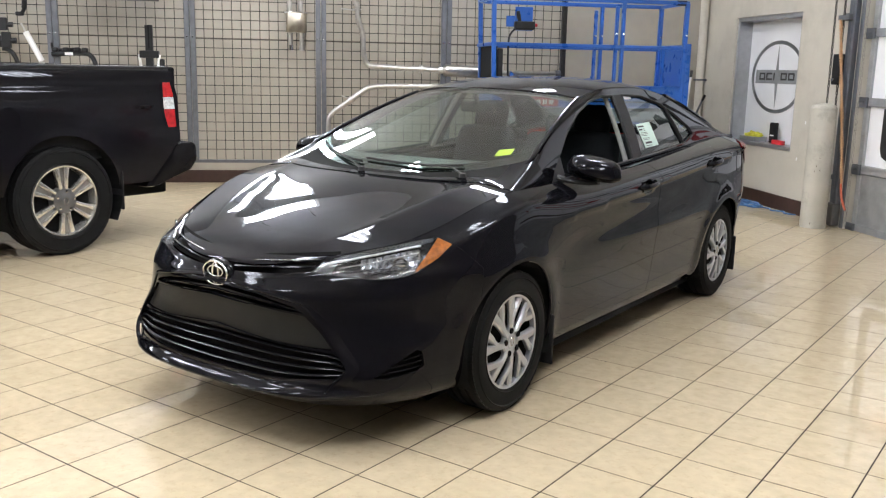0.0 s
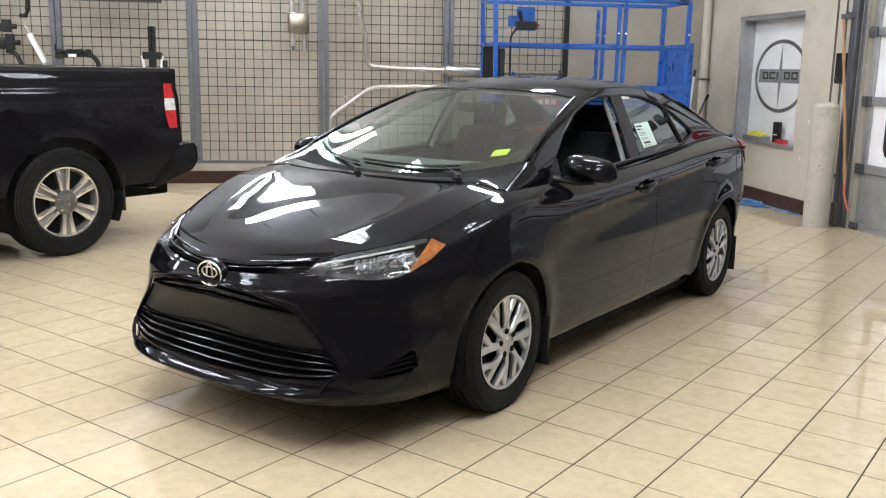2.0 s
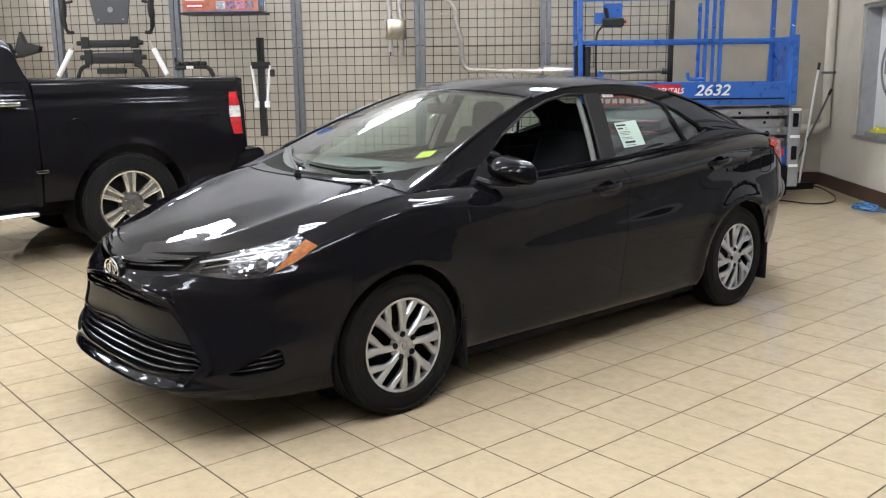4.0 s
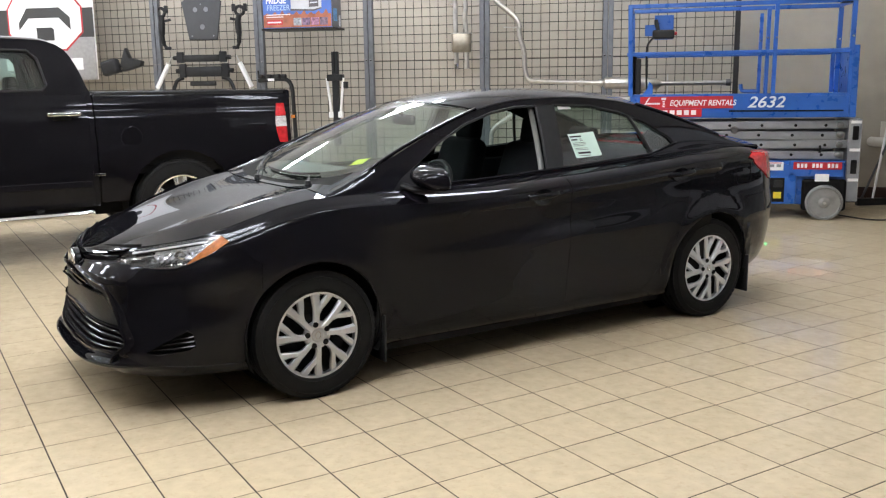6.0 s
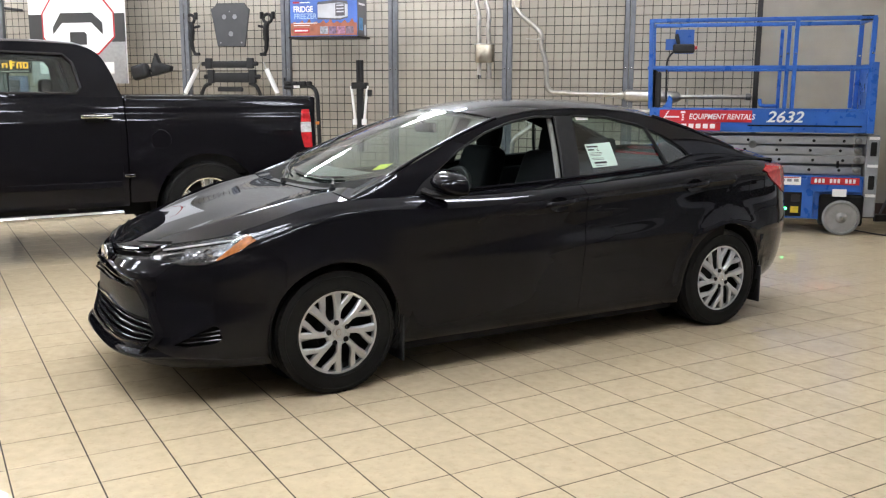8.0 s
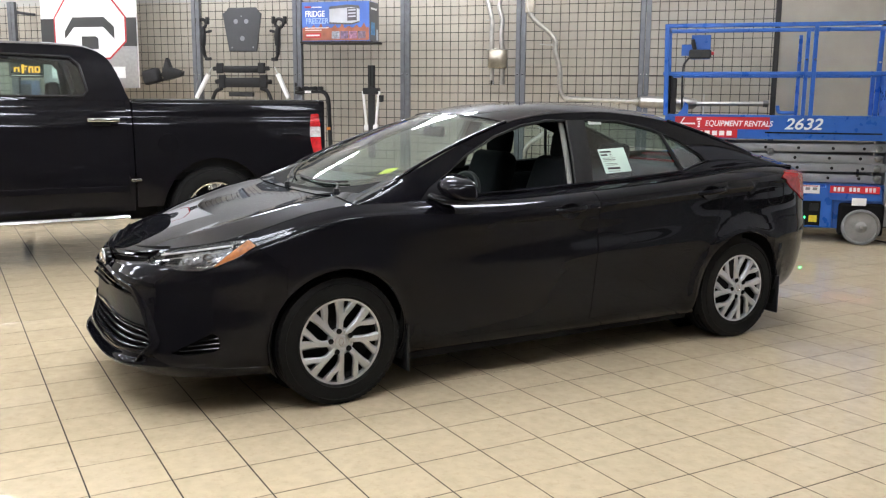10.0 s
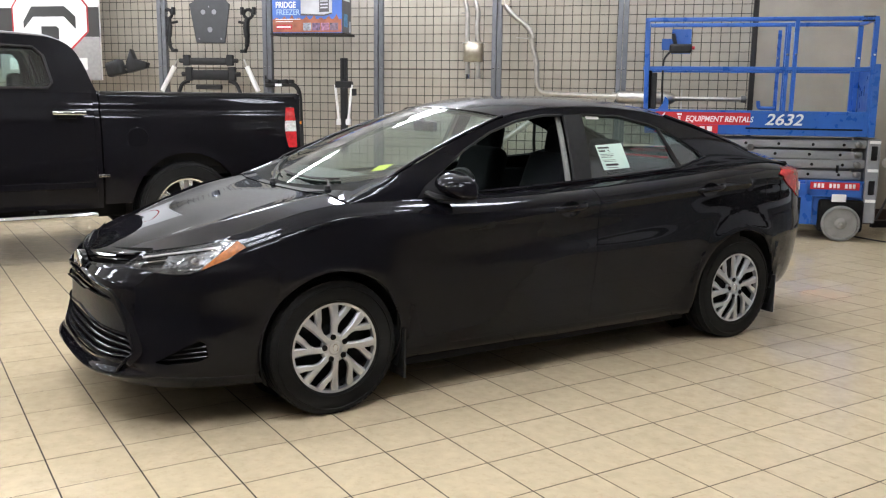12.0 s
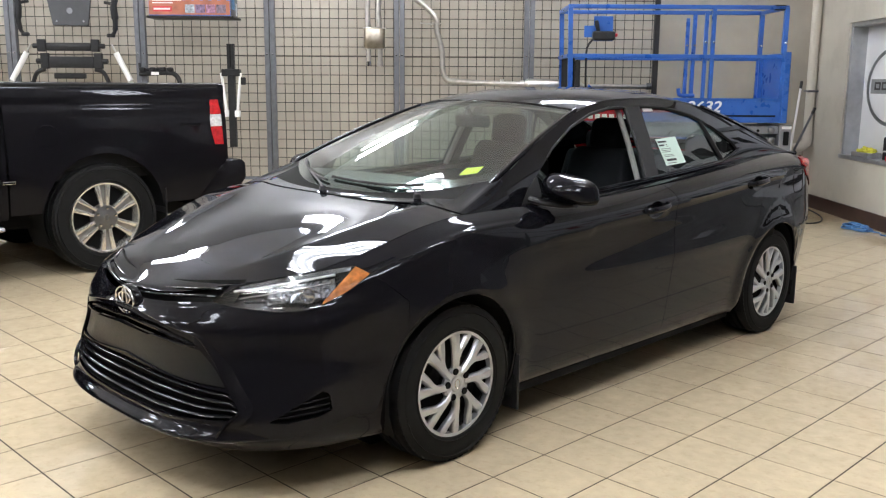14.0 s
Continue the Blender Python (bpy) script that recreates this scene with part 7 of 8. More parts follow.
    part("manual_box", rbox((0.07, 0.02, 1.36), (0.13, 0.10, 1.75), 0.01), M_PLASTIC, t)
    part("foot_bracket", prism([(0.14, 1.345), (0.26, 1.345), (0.26, 1.46), (0.22, 1.50), (0.20, 1.42)], 0.0, 0.03, 0.003, None, Matrix(((1, 0, 0, 0), (0, 0, 1, 0), (0, 1, 0, 0), (0, 0, 0, 1)))), M_BLUE, t)
    pd = tube(smooth_line([(1.17, 0.02, 1.46), (1.18, 0.02, 1.40), (1.22, 0.02, 1.385), (1.34, 0.02, 1.385)], 5), 0.020, 8)
    part("pedal", pd, M_BLUE, t, "blue extension pedal", True)
    part("strap", rbox((L - 0.18, -0.02, zt - 0.03), (L - 0.05, 0.025, zt + 0.028), 0.012), M_PLASTIC, t, "dark wrapped strap on the rail")
    return t


scissor_lift()

# ---- goods hung on the mesh: x along the wall, -y to the room ----
HUNG = 11.40


def hang(u, z, w=HUNG):
    return ROOM @ pose(u, w, z)


# large panel sign with a drawn emblem
M_DIAMOND = material("bright_tread_plate", (0.40, 0.40, 0.41), 0.3, 0.85, var=0.1, scale=20)
M_SIGNWHITE = material("white_sign_face", (0.80, 0.80, 0.80), 0.45, var=0.02)
sg = thing("panel_sign", hang(-5.95, 1.61, 11.26), "large panel sign with white emblem over tread plate", "sign")
part("backing", rbox((-0.81, 0.0, 0.0), (0.79, 0.03, 1.75), 0.004), M_SIGNWHITE, sg)
part("black_band", rbox((-0.81, -0.004, 0.585), (0.79, 0.0, 0.985)), M_INK, sg, "black band")
tp = part("tread_plate", rbox((-0.81, -0.004, 0.0), (0.79, 0.0, 0.583)), M_DIAMOND, sg, "bright diamond tread plate")
tb = bmesh.new()
vv, ff = [], []
for i in range(53):
    for j in range(19):
        x, z, s = -0.80 + 0.030 * i, 0.012 + 0.030 * j, 1 if (i + j) % 2 else -1
        n = len(vv)
        vv += [(x - 0.010, -0.0045, z - 0.004 * s), (x, -0.0065, z + 0.005), (x + 0.010, -0.0045, z + 0.004 * s), (x, -0.0065, z - 0.005)]
        ff.append((n, n + 1, n + 2, n + 3))
dm = bpy.data.meshes.new("tread")
dm.from_pydata(vv, [], ff)
dm.materials.append(M_DIAMOND)
dob = new("tread", dm)
dob.parent = tp
dob["kind"] = "stuff"
flatten = Matrix.Rotation(radians(90), 4, "X")


def flat_shape(name, outline, y0, y1, mat, parent, label=""):
    """An outline in the wall plane, between depths y0 and y1 in front of it."""
    return part(name, prism(outline, y0, y1, 0, None, flatten), mat, parent, label)


flat_shape("emblem", [(-0.56, 0.66), (-0.33, 0.43), (0.33, 0.43), (0.60, 0.66), (0.60, 0.99), (0.33, 1.30), (-0.33, 1.30), (-0.56, 0.99)], 0.006, 0.009, M_SIGNWHITE, sg, "white eight-sided emblem")
flat_shape("emblem_edge", [(-0.585, 0.65), (-0.345, 0.405), (0.345, 0.405), (0.625, 0.65), (0.625, 1.0), (0.35, 1.32), (-0.35, 1.32), (-0.585, 1.0)], 0.0042, 0.0058, M_RED, sg)
flat_shape("emblem_arch", [(-0.40, 0.80), (-0.26, 1.0), (0.26, 1.0), (0.43, 0.86), (0.43, 0.69), (0.25, 0.86), (-0.24, 0.86), (-0.40, 0.70)], 0.0095, 0.011, M_INK, sg, "black arch")
flat_shape("emblem_core", [(-0.12, 0.55), (0.16, 0.55), (0.16, 0.70), (0.12, 0.73), (-0.12, 0.73)], 0.0095, 0.011, M_INK, sg)
for k, (x0, x1) in enumerate(((-0.66, -0.46), (-0.42, -0.34), (-0.28, -0.14), (0.10, 0.30), (0.36, 0.58))):
    part("sign_bar", rbox((x0, -0.010, 0.14), (x1, -0.005, 0.30)), M_SIGNWHITE, sg, "white bar in place of lettering")

led = thing("led_sign", hang(-7.13, 1.76, 11.33), "black box sign with glowing amber marks", "sign")
part("case", rbox((-0.31, 0.0, 0.0), (0.31, 0.05, 0.215), 0.006), M_PLASTIC, led)
M_AMBERGLOW = glow("amber_led", (1.0, 0.42, 0.03), 1.6)
for x0, x1, z0, z1 in ((-0.22, -0.19, 0.08, 0.15), (-0.19, -0.15, 0.13, 0.15), (-0.15, -0.12, 0.08, 0.15), (-0.08, -0.04, 0.06, 0.19), (-0.04, 0.02, 0.15, 0.17), (-0.04, 0.0, 0.11, 0.13), (0.04, 0.07, 0.07, 0.14), (0.05, 0.13, 0.14, 0.16), (0.10, 0.13, 0.07, 0.14), (0.15, 0.18, 0.07, 0.16), (0.18, 0.24, 0.14, 0.16), (0.18, 0.24, 0.07, 0.09), (0.22, 0.245, 0.09, 0.14)):
    part("led_mark", rbox((x0, -0.004, z0), (x1, 0.0, z1)), M_AMBERGLOW, led, "amber light mark")
part("led_line", rbox((-0.26, -0.004, 0.025), (0.25, 0.0, 0.034)), M_SIGNWHITE, led)
ps = thing("poster", hang(-7.15, 1.38, 11.38), "small dark blue poster on the mesh", "poster")
part("sheet", rbox((-0.25, 0.0, 0.0), (0.20, 0.004, 0.34)), material("blue_poster", (0.10, 0.13, 0.22), 0.4, var=0.5, scale=9), ps)
part("picture", rbox((-0.20, -0.003, 0.05), (0.05, 0.0, 0.28)), material("dark_picture", (0.02, 0.02, 0.025), 0.4, var=0.4, scale=14), ps)

# pair of towing mirrors
tm = thing("towing_mirrors", hang(-4.82, 1.80), "pair of black towing mirrors hung on the mesh", "mirror")
a = rbox((-0.13, -0.09, -0.10), (0.13, 0.05, 0.11), 0.045, 3)
a.transform(Matrix.Translation((-0.16, -0.06, -0.03)) @ Matrix.Rotation(radians(-14), 4, "Y"))
part("mirror_head", a, M_PLASTIC, tm, "", True, 40)
a = prism([(-0.02, -0.09), (0.25, -0.02), (0.27, 0.05), (0.08, 0.10), (0.02, 0.24), (-0.06, 0.02)], -0.05, 0.05, 0.012, None, flatten)
a.transform(Matrix.Translation((0.06, -0.05, 0.0)))
part("mirror_foot", a, M_PLASTIC, tm, "", True, 40)
part("mirror_arm", tube([(-0.08, -0.05, -0.02), (0.10, -0.05, 0.04)], 0.025, 8), M_PLASTIC, tm, "", True)
part("mirror_arm", tube([(-0.08, -0.05, -0.09), (0.08, -0.05, -0.05)], 0.02, 8), M_PLASTIC, tm, "", True)


def control_arm(u, z, s):
    t = thing("suspension_link", hang(u, z), "black cast suspension arm hung on the mesh", "suspension arm", "suspension arms on the mesh")
    b = bmesh.new()
    for k in range(24):
        a0, a1 = 2 * math.pi * k / 24, 2 * math.pi * (k + 1) / 24
    tube([(s * 0.02 + 0.062 * math.cos(x), -0.03, 0.21 + 0.058 * math.sin(x)) for x in [2 * math.pi * k / 18 for k in range(18)]], 0.022, 8, b, closed=True)
    part("knuckle_ring", b, M_PLASTIC, t, "", True)
    for dx in (-0.085, 0.085):
        part("ear", rbox((s * 0.02 + dx - 0.02, -0.06, 0.20), (s * 0.02 + dx + 0.02, 0.0, 0.30), 0.01), M_PLASTIC, t, "", True)
    part("leg", tube(smooth_line([(s * 0.03, -0.03, 0.15), (s * 0.045, -0.05, 0.05), (s * 0.035, -0.05, -0.10), (s * 0.05, -0.04, -0.22), (s * 0.085, -0.03, -0.27)], 6), [0.045] * 6 + [0.05] * 6 + [0.036] * 6 + [0.026] * 7, 10, flat=0.8), M_PLASTIC, t, "", True)
    part("side_tab", tube([(s * 0.05, -0.03, 0.09), (s * 0.16, -0.03, 0.11)], 0.018, 8), M_PLASTIC, t, "", True)
    part("foot", rbox((s * 0.10 - 0.045, -0.055, -0.295), (s * 0.10 + 0.045, -0.005, -0.25), 0.012), M_PLASTIC, t, "", True)


control_arm(-4.20, 2.29, 1)
control_arm(-2.98, 2.28, -1)

sk = thing("skid_plate", hang(-3.56, 2.12), "black trapezoid skid plate with bolt holes", "skid plate")
pl = part("plate", prism([(-0.20, 0.0), (0.22, -0.005), (0.30, 0.50), (0.25, 0.54), (0.22, 0.585), (-0.20, 0.585), (-0.23, 0.54), (-0.29, 0.51)], 0.02, 0.05, 0.008, None, flatten), material("black_powder_coat", (0.035, 0.036, 0.04), 0.5, var=0.1, scale=12), sk)
for x, z, r in ((-0.085, 0.40, 0.032), (0.075, 0.40, 0.032), (0.01, 0.17, 0.034), (-0.15, 0.05, 0.012), (0.17, 0.05, 0.012), (0.0, 0.47, 0.010)):
    part("hole", lathe([(0, 0.052), (r, 0.0515), (r * 1.05, 0.05)], 20, None, flatten @ Matrix.Translation((x, z, 0))), M_LIFTGREY, pl)

bars = thing("lift_kit", hang(-3.585, 1.55), "black crossmembers and white shock absorbers of a lift kit", "suspension kit")
for z, x0, x1, h in ((0.275, -0.27, 0.27, 0.095), (0.075, -0.24, 0.30, 0.135)):
    c = part("crossmember", rbox((x0, -0.08, z), (x1, -0.01, z + h), 0.014), M_PLASTIC, bars, "", True)
    for s in (-1, 1):
        xx = x0 if s < 0 else x1
        part("mount", rbox((xx - 0.05 + s * 0.05, -0.085, z - 0.01), (xx + 0.05 + s * 0.05, -0.03, z + h + 0.04), 0.012), M_PLASTIC, c)
        part("bolt_end", tube([(xx + s * 0.09, -0.05, z + h * 0.6), (xx + s * 0.155, -0.05, z + h * 0.6)], 0.03, 10), M_PLASTIC, c, "", True)
for s, x0, x1 in ((-1, -0.45, -0.70), (1, 0.52, 0.72)):
    sh = part("shock", tube([(x0 + (x1 - x0) * 0.22, -0.06, 0.255), (x1, -0.06, -0.07)], 0.033, 14), M_SIGNWHITE, bars, "white shock absorber", True)
    part("rod", tube([(x0, -0.06, 0.35), (x0 + (x1 - x0) * 0.22, -0.06, 0.255)], 0.011, 8), M_STEEL, sh)
    part("eye", tube([(x1, -0.09, -0.10), (x1, -0.03, -0.10)], 0.026, 12), M_STEEL, sh, "", True)
for s in (-1, 1):
    part("drop_bracket", tube(smooth_line([(s * 0.30, -0.05, 0.06), (s * 0.40, -0.05, 0.02), (s * 0.47, -0.05, -0.14)], 4), 0.026, 8), M_PLASTIC, bars, "", True)
part("torsion_drop", rbox((-0.20, -0.06, -0.05), (0.18, -0.01, 0.01), 0.01), M_PLASTIC, bars)

# boxed fridge on the rack
fb = thing("fridge_box", hang(-2.01, 2.22), "printed cardboard box of a portable fridge on the rack", "carton")
M_BOXBLUE = material("blue_box_print", (0.055, 0.13, 0.45), 0.35, var=0.25, scale=3)
M_BOXRED = material("red_desert_print", (0.32, 0.10, 0.05), 0.35, var=0.35, scale=8)
M_BOXGREY = material("grey_picture_print", (0.50, 0.51, 0.54), 0.4, var=0.15, scale=6)
M_BOXSIDE = material("dark_box_side", (0.075, 0.07, 0.075), 0.4, var=0.3, scale=7)
bxo = part("carton", rbox((-0.50, -0.36, 0.0), (0.44, 0.0, 0.50), 0.003, 1), M_BOXBLUE, fb, "blue sky printed carton")
part("ground_print", rbox((-0.495, -0.3625, 0.01), (0.435, -0.3605, 0.17)), M_BOXRED, bxo, "red desert print")
gp = bmesh.new()
for k in range(9):
    prism([(-0.48 + 0.1 * k, 0.165), (-0.40 + 0.1 * k, 0.165), (-0.43 + 0.1 * k, 0.19 + 0.02 * (k % 3)), (-0.46 + 0.1 * k, 0.185)], 0.3606, 0.3622, 0, gp, flatten)
part("hills", gp, M_BOXRED, bxo)
fp = part("fridge_picture", prism([(-0.11, 0.22), (0.20, 0.21), (0.31, 0.24), (0.31, 0.40), (0.20, 0.43), (-0.11, 0.41)], 0.3625, 0.3645, 0, None, flatten), M_BOXGREY, bxo, "picture of a grey chest fridge")
flat_shape("picture_lid", [(-0.12, 0.405), (0.20, 0.425), (0.32, 0.40), (0.30, 0.445), (0.14, 0.46), (-0.10, 0.44)], 0.3645, 0.366, M_BOXSIDE, fp)
flat_shape("picture_door", [(0.14, 0.255), (0.27, 0.26), (0.27, 0.41), (0.14, 0.415)], 0.3645, 0.366, M_BOXSIDE, fp)
for k in range(3):
    flat_shape("picture_rib", [(0.155, 0.30 + 0.04 * k), (0.255, 0.303 + 0.04 * k), (0.255, 0.32 + 0.04 * k), (0.155, 0.317 + 0.04 * k)], 0.366, 0.367, M_BOXGREY, fp)
flat_shape("picture_foot", [(-0.11, 0.215), (0.20, 0.205), (0.31, 0.235), (0.31, 0.25), (0.20, 0.225), (-0.11, 0.24)], 0.3645, 0.366, M_BOXSIDE, fp)
lettering("FRIDGE", 0.105, M_SIGNWHITE, Matrix.Translation((-0.315, -0.363, 0.345)) @ flatten, bxo, depth=0.0008, bold=0.003, width=0.80)
lettering("FREEZER", 0.098, material("pale_blue_print", (0.35, 0.50, 0.72), 0.4), Matrix.Translation((-0.285, -0.363, 0.255)) @ flatten, bxo, depth=0.0008, bold=0.001, width=0.86)
part("brand_bar", rbox((-0.46, -0.3635, 0.425), (-0.37, -0.3605, 0.447)), M_RED, bxo)
part("brand_bar_white", rbox((-0.36, -0.3635, 0.428), (-0.22, -0.3605, 0.440)), M_SIGNWHITE, bxo)
part("red_block", rbox((-0.45, -0.3645, 0.045), (-0.23, -0.3625, 0.105)), M_RED, bxo)
part("red_block_text", rbox((-0.44, -0.3655, 0.065), (-0.25, -0.3645, 0.085)), M_SIGNWHITE, bxo)
for k in range(2):
    part("text_bar", rbox((-0.455, -0.364, 0.165 - 0.028 * k), (-0.12 - 0.1 * k, -0.3625, 0.175 - 0.028 * k)), M_SIGNWHITE, bxo)
for k, c in enumerate(((0.25, 0.28, 0.32), (0.16, 0.10, 0.18), (0.30, 0.14, 0.22), (0.14, 0.10, 0.14))):
    part("small_picture", rbox((-0.08 + 0.12 * k, -0.3645, 0.03), (0.03 + 0.12 * k, -0.3625, 0.125)), material("small_print", c, 0.4, var=0.8, scale=25), bxo)
sd = part("side_print", rbox((0.4405, -0.355, 0.005), (0.4425, -0.005, 0.495)), M_BOXSIDE, bxo, "dark printed side")
part("side_picture", rbox((0.4425, -0.30, 0.08), (0.444, -0.16, 0.24)), material("blue_side_print", (0.06, 0.22, 0.42), 0.4, var=0.4, scale=20), sd)
part("side_picture", rbox((0.4425, -0.10, 0.02), (0.444, -0.04, 0.16)), M_BOXGREY, sd)
part("side_bars", rbox((0.4425, -0.31, 0.40), (0.444, -0.08, 0.425)), M_SIGNWHITE, sd)
solo("box_shelf", rbox((-2.54, 11.03, 2.195), (-1.54, 11.44, 2.22), 0.003), M_WIRE, ROOM, "dark steel shelf under the carton", "shelf")

# hitch rack tube with clamps
hr = thing("bike_rack", hang(-2.50, 1.50), "black tubular hitch bike rack on the mesh", "bike rack")
part("frame_tube", tube(smooth_line([(-0.24, -0.10, 0.06), (0.08, -0.10, 0.075), (0.19, -0.10, 0.05), (0.24, -0.10, -0.06), (0.25, -0.10, -0.30), (0.27, -0.10, -0.85)], 7), 0.028, 10), M_PLASTIC, hr, "", True)
part("upper_bar", tube([(-0.24, -0.08, 0.10), (0.06, -0.08, 0.125)], 0.02, 8), M_PLASTIC, hr, "", True)
for x in (-0.20, -0.08, 0.05, 0.13):
    b = rbox((x - 0.035, -0.15, 0.085), (x + 0.035, -0.07, 0.14), 0.018, 2)
    cl = part("clamp", b, M_PLASTIC, hr, "black cradle clamp", True)
part("clamp_wing", tube([(-0.23, -0.12, 0.12), (-0.23, -0.12, 0.19)], 0.014, 8), M_PLASTIC, hr, "", True)
part("white_tag", rbox((-0.09, -0.135, 0.05), (0.0, -0.128, 0.085)), M_SIGNWHITE, hr, "white label")
part("reflector", rbox((0.225, -0.14, -0.44), (0.275, -0.125, -0.40)), material("orange_reflector", (0.65, 0.20, 0.02), 0.3, var=0.1), hr, "orange reflector")

# upright jack with white side struts
jk = thing("tripod_jack", hang(-1.655, 0.70), "black upright bar with white folding struts on the mesh", "jack stand")
part("bar", rbox((-0.042, -0.09, 0.0), (0.042, -0.02, 1.22), 0.006), M_PLASTIC, jk)
# groove is not cut; a near-black strip on the bar gives its shade
part("groove", rbox((-0.008, -0.0915, 0.95), (0.008, -0.0895, 1.215)), M_LINER, jk)
part("collar", rbox((-0.11, -0.11, 0.84), (0.11, -0.01, 0.925), 0.012), M_PLASTIC, jk)
for s in (-1, 1):
    part("strut", tube([(s * 0.115, -0.08, 0.88), (s * 0.065, -0.08, 0.42)], 0.017, 10), M_SIGNWHITE, jk, "white strut", True)
    part("strut_foot", rbox((s * 0.065 - 0.03, -0.11, 0.36), (s * 0.065 + 0.03, -0.05, 0.44), 0.008), M_SIGNWHITE, jk)
part("lever", rbox((0.115, -0.10, 0.74), (0.17, -0.04, 0.83), 0.012), M_PLASTIC, jk)

# exhaust parts
ex = thing("muffler", hang(0.05, 1.68), "hanging muffler with twin steel pipes", "muffler")
for s, x in ((-1, -0.075), (1, 0.06)):
    part("inlet_pipe", tube(smooth_line([(x + s * 0.06 - 0.04, -0.06, 1.15), (x - 0.04, -0.06, 0.98), (x + 0.005, -0.06, 0.80), (x - s * 0.005, -0.06, 0.62), (x + 0.01, -0.06, 0.44)], 6), 0.030, 12), M_STEEL, ex, "bright bent pipe", True)
    part("tail_pipe", tube([(x + 0.015, -0.06, 0.20), (x + 0.015, -0.06, 0.02)], 0.028, 12), M_STEEL, ex, "", True)
    part("tip", tube([(x + 0.015, -0.06, 0.045), (x + 0.015, -0.06, -0.01)], 0.034, 12), M_CHROME if s < 0 else M_STEEL, ex, "", True)
can = prism([(0.128 * math.cos(a) * (1 if abs(math.cos(a)) < 0.8 else 0.98), 0.065 * math.sin(a)) for a in [2 * math.pi * k / 28 for k in range(28)]], 0.195, 0.435, 0.012)
can.transform(Matrix.Translation((0.01, -0.07, 0)))
part("canister", can, M_MUFF, ex, "heat-tinted oval canister", True, 50)
part("band", tube([(0.01 + 0.133 * math.cos(a), -0.07 + 0.07 * math.sin(a), 0.43) for a in [2 * math.pi * k / 28 for k in range(28)]], 0.008, 6, closed=True), M_STEEL, ex, "", True)
part("hanger", tube([(-0.11, -0.05, 0.80), (-0.15, 0.0, 0.80), (-0.16, 0.03, 0.80)], 0.008, 6), M_STEEL, ex)

cb = thing("exhaust_pipe", hang(0.0, 0.0), "long bent steel exhaust pipe with a canister on the mesh", "exhaust pipe")
part("bent_pipe", tube(smooth_line([(0.43, -0.06, 2.75), (0.45, -0.06, 2.60), (0.52, -0.06, 2.48), (0.70, -0.06, 2.33), (0.79, -0.06, 2.22), (0.80, -0.06, 2.08), (0.86, -0.06, 1.86), (0.875, -0.06, 1.62), (0.93, -0.06, 1.515), (1.05, -0.06, 1.50), (1.30, -0.06, 1.485), (1.56, -0.06, 1.478)], 6), 0.031, 14), M_STEEL, cb, "", True)
part("mount", rbox((0.41, -0.09, 2.56), (0.52, -0.03, 2.74), 0.008), M_MUFF, cb)
part("pipe_clamp", tube([(0.79 + 0.042 * math.cos(a), -0.06 + 0.042 * math.sin(a), 2.17) for a in [2 * math.pi * k / 16 for k in range(16)]], 0.010, 6, closed=True), M_STEEL, cb, "", True)
part("clamp_rod", tube([(0.76, -0.06, 2.16), (0.60, -0.05, 2.175)], 0.008, 6), M_STEEL, cb)
part("flange", tube([(1.56, -0.06, 1.478), (1.60, -0.06, 1.476)], 0.052, 12), M_STEEL, cb, "", True)
part("neck", tube([(1.60, -0.06, 1.476), (1.86, -0.06, 1.468)], 0.031, 12), M_STEEL, cb, "", True)
part("second_flange", tube([(1.80, -0.06, 1.47), (1.84, -0.06, 1.469)], 0.048, 12), M_STEEL, cb, "", True)
part("canister", tube([(1.85, -0.07, 1.468), (1.88, -0.07, 1.467), (2.42, -0.07, 1.452), (2.50, -0.07, 1.45), (2.54, -0.07, 1.45)], [0.045, 0.072, 0.072, 0.065, 0.035], 20), M_STEEL, cb, "bright cylindrical canister", True)
part("tail_pipe", tube([(2.50, -0.07, 1.45), (3.34, -0.07, 1.455)], 0.026, 12), M_STEEL, cb, "", True)
part("end_clamp", tube([(3.30, -0.07, 1.455), (3.36, -0.07, 1.455)], 0.042, 12), M_DARKRIM, cb, "", True)
part("hanger", tube([(2.62, -0.06, 1.56), (2.62, -0.06, 1.30)], 0.008, 6), M_STEEL, cb)
lo = thing("tail_pipe", hang(0.0, 0.0), "bent steel tail pipe low on the mesh", "exhaust pipe")
part("pipe", tube(smooth_line([(0.435, -0.05, 0.45), (0.437, -0.05, 0.74), (0.47, -0.05, 0.90), (0.68, -0.05, 1.06), (0.84, -0.05, 1.18), (0.96, -0.05, 1.245), (1.20, -0.05, 1.262), (2.30, -0.05, 1.275)], 6), 0.031, 12), M_STEEL, lo, "", True)
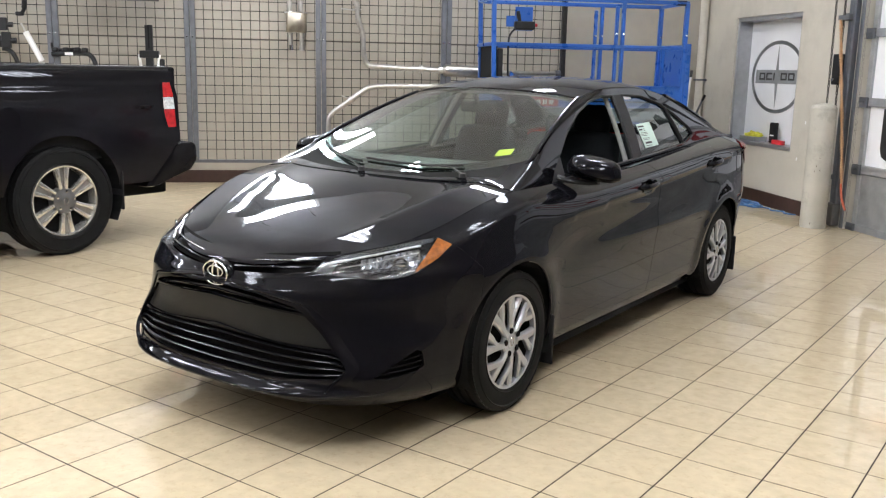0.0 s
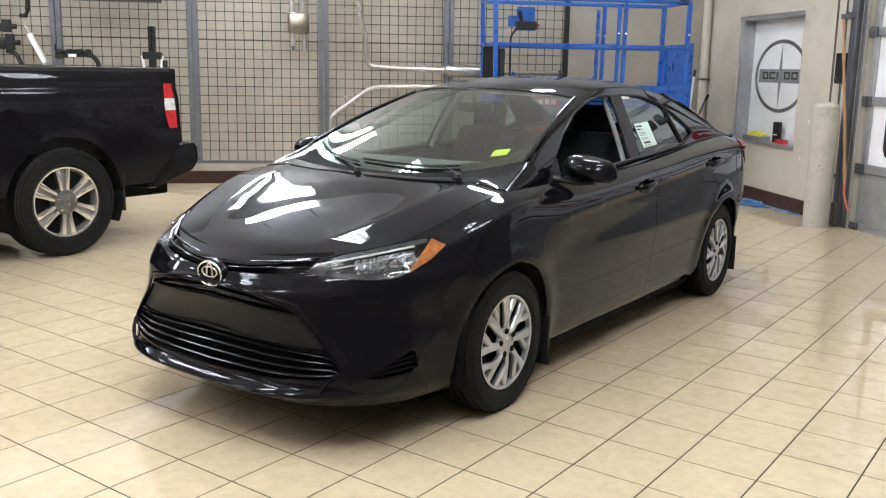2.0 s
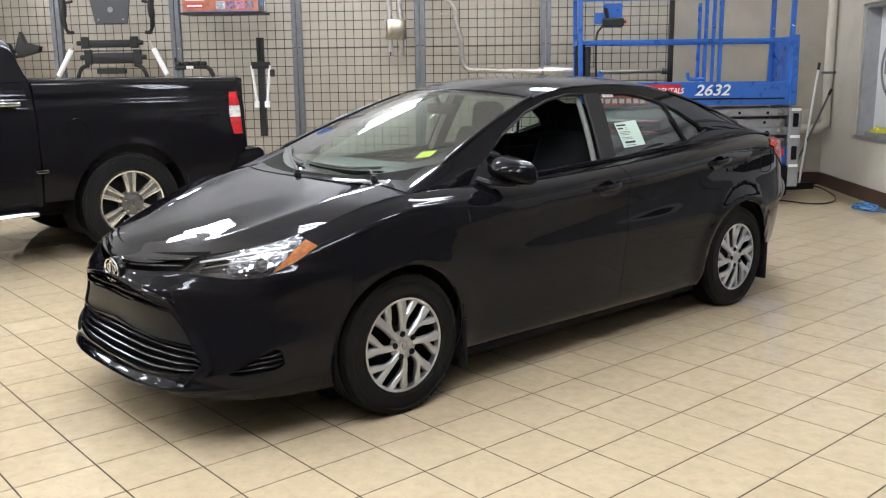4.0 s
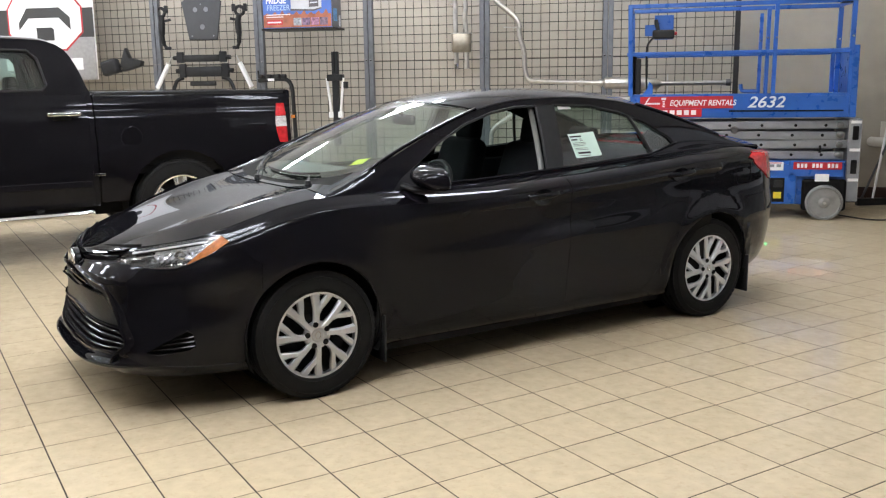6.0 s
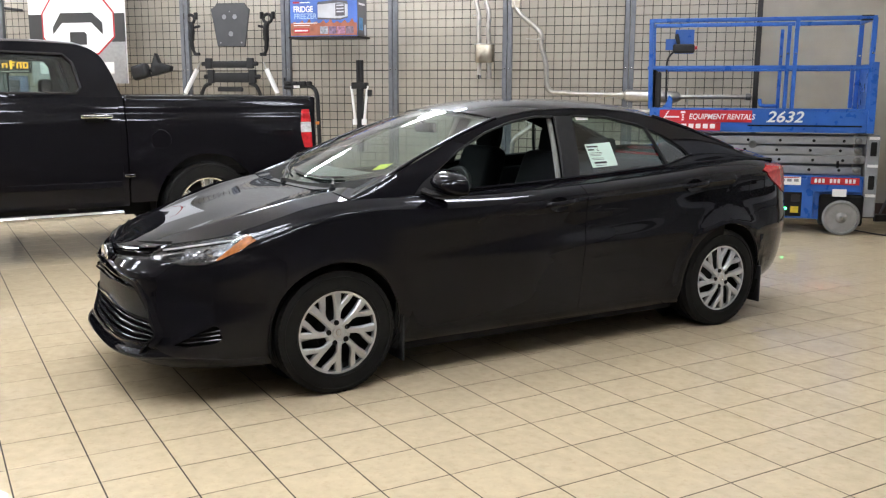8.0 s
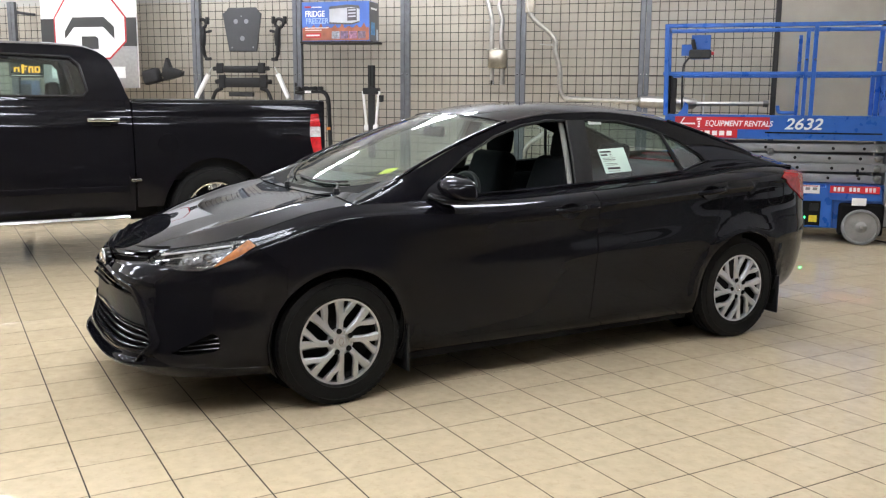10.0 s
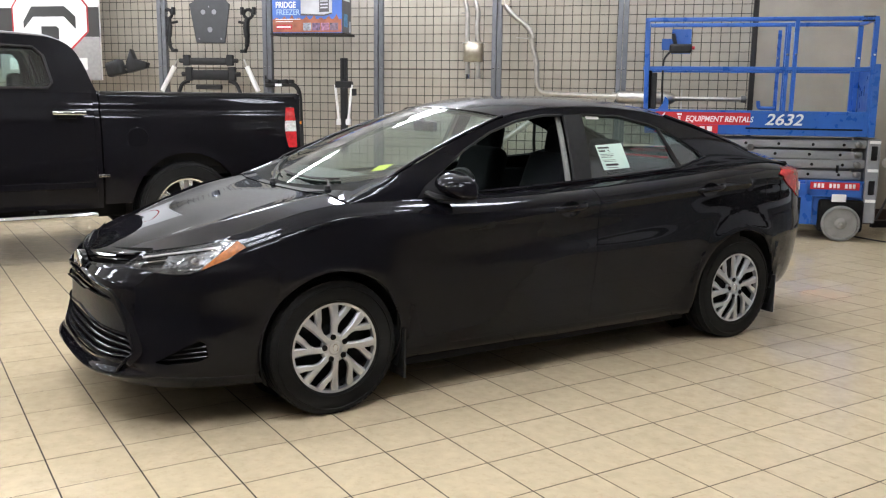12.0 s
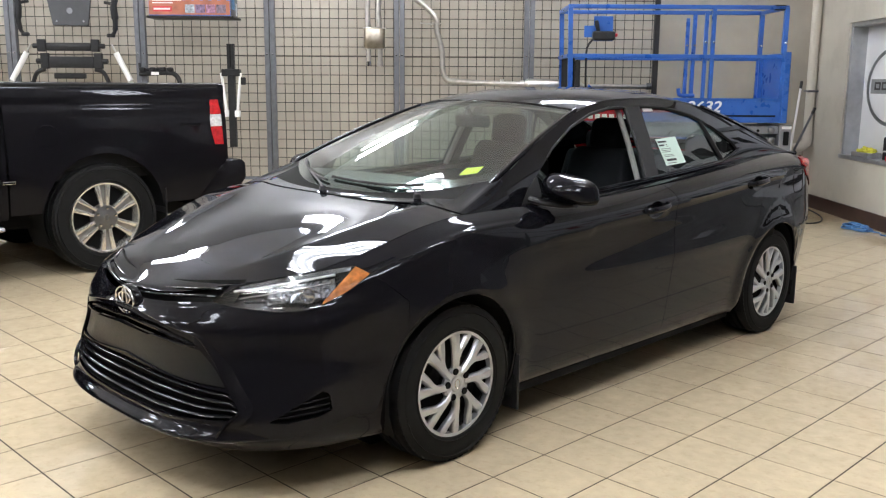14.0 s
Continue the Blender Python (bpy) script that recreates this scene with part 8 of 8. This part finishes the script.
part("clamp", tube([(0.70, -0.05, 1.075), (0.735, -0.05, 1.10)], 0.045, 12), M_STEEL, lo, "", True)
part("clamp_rod", tube([(0.70, -0.05, 1.10), (0.60, -0.03, 1.135)], 0.008, 6), M_STEEL, lo)

# ---- floor tiles: those by the walk one by one, the rest joined ----
M_TILES = M_TILE.copy()
M_TILES.name = "floor_tile_far"
nt = M_TILES.node_tree
geo = nt.nodes.new("ShaderNodeNewGeometry")
for ln in list(nt.links):
    if ln.from_node.type == "OBJECT_INFO":
        nt.links.new(geo.outputs["Random Per Island"], ln.to_socket)


def tile_shape(x, y, verts, faces):
    g, c, h = 0.0030, 0.0005, PITCH
    a, b = g, h - g
    n = len(verts)
    for z, i in ((-0.006, 0.0), (-0.0005, 0.0), (0.0, c)):
        verts += [(x + a + i, y + a + i, z), (x + b - i, y + a + i, z), (x + b - i, y + b - i, z), (x + a + i, y + b - i, z)]
    for r in (0, 4):
        for k in range(4):
            faces.append((n + r + k, n + r + (k + 1) % 4, n + r + 4 + (k + 1) % 4, n + r + 4 + k))
    faces.append((n + 8, n + 9, n + 10, n + 11))


vs, fs = [], []
tile_shape(0, 0, vs, fs)
near_mesh = bpy.data.meshes.new("floor_tile")
near_mesh.from_pydata(vs, [], fs)
near_mesh.materials.append(M_TILE)
vs, fs = [], []
for i in range(-55, 35):
    for j in range(-45, 50):
        x, y = TX + PITCH * i, TY + PITCH * j
        u, w = (x + y) / math.sqrt(2), (y - x) / math.sqrt(2)
        if -4 <= i <= 7 and -8 <= j <= 15:
            t = new("floor_tile", near_mesh)
            t.location = (x, y, random.uniform(-0.0003, 0.0003))
            t.parent = FLOOR
        elif LEFT - 0.3 < u < RIGHT + 0.1 and FAR - 0.3 < w < BACK + 0.3:
            tile_shape(x, y, vs, fs)
far_mesh = bpy.data.meshes.new("floor_tiles")
far_mesh.from_pydata(vs, [], fs)
far_mesh.materials.append(M_TILES)
rest = new("floor_tiles", far_mesh)
rest.parent = FLOOR
rest["kind"] = "stuff"
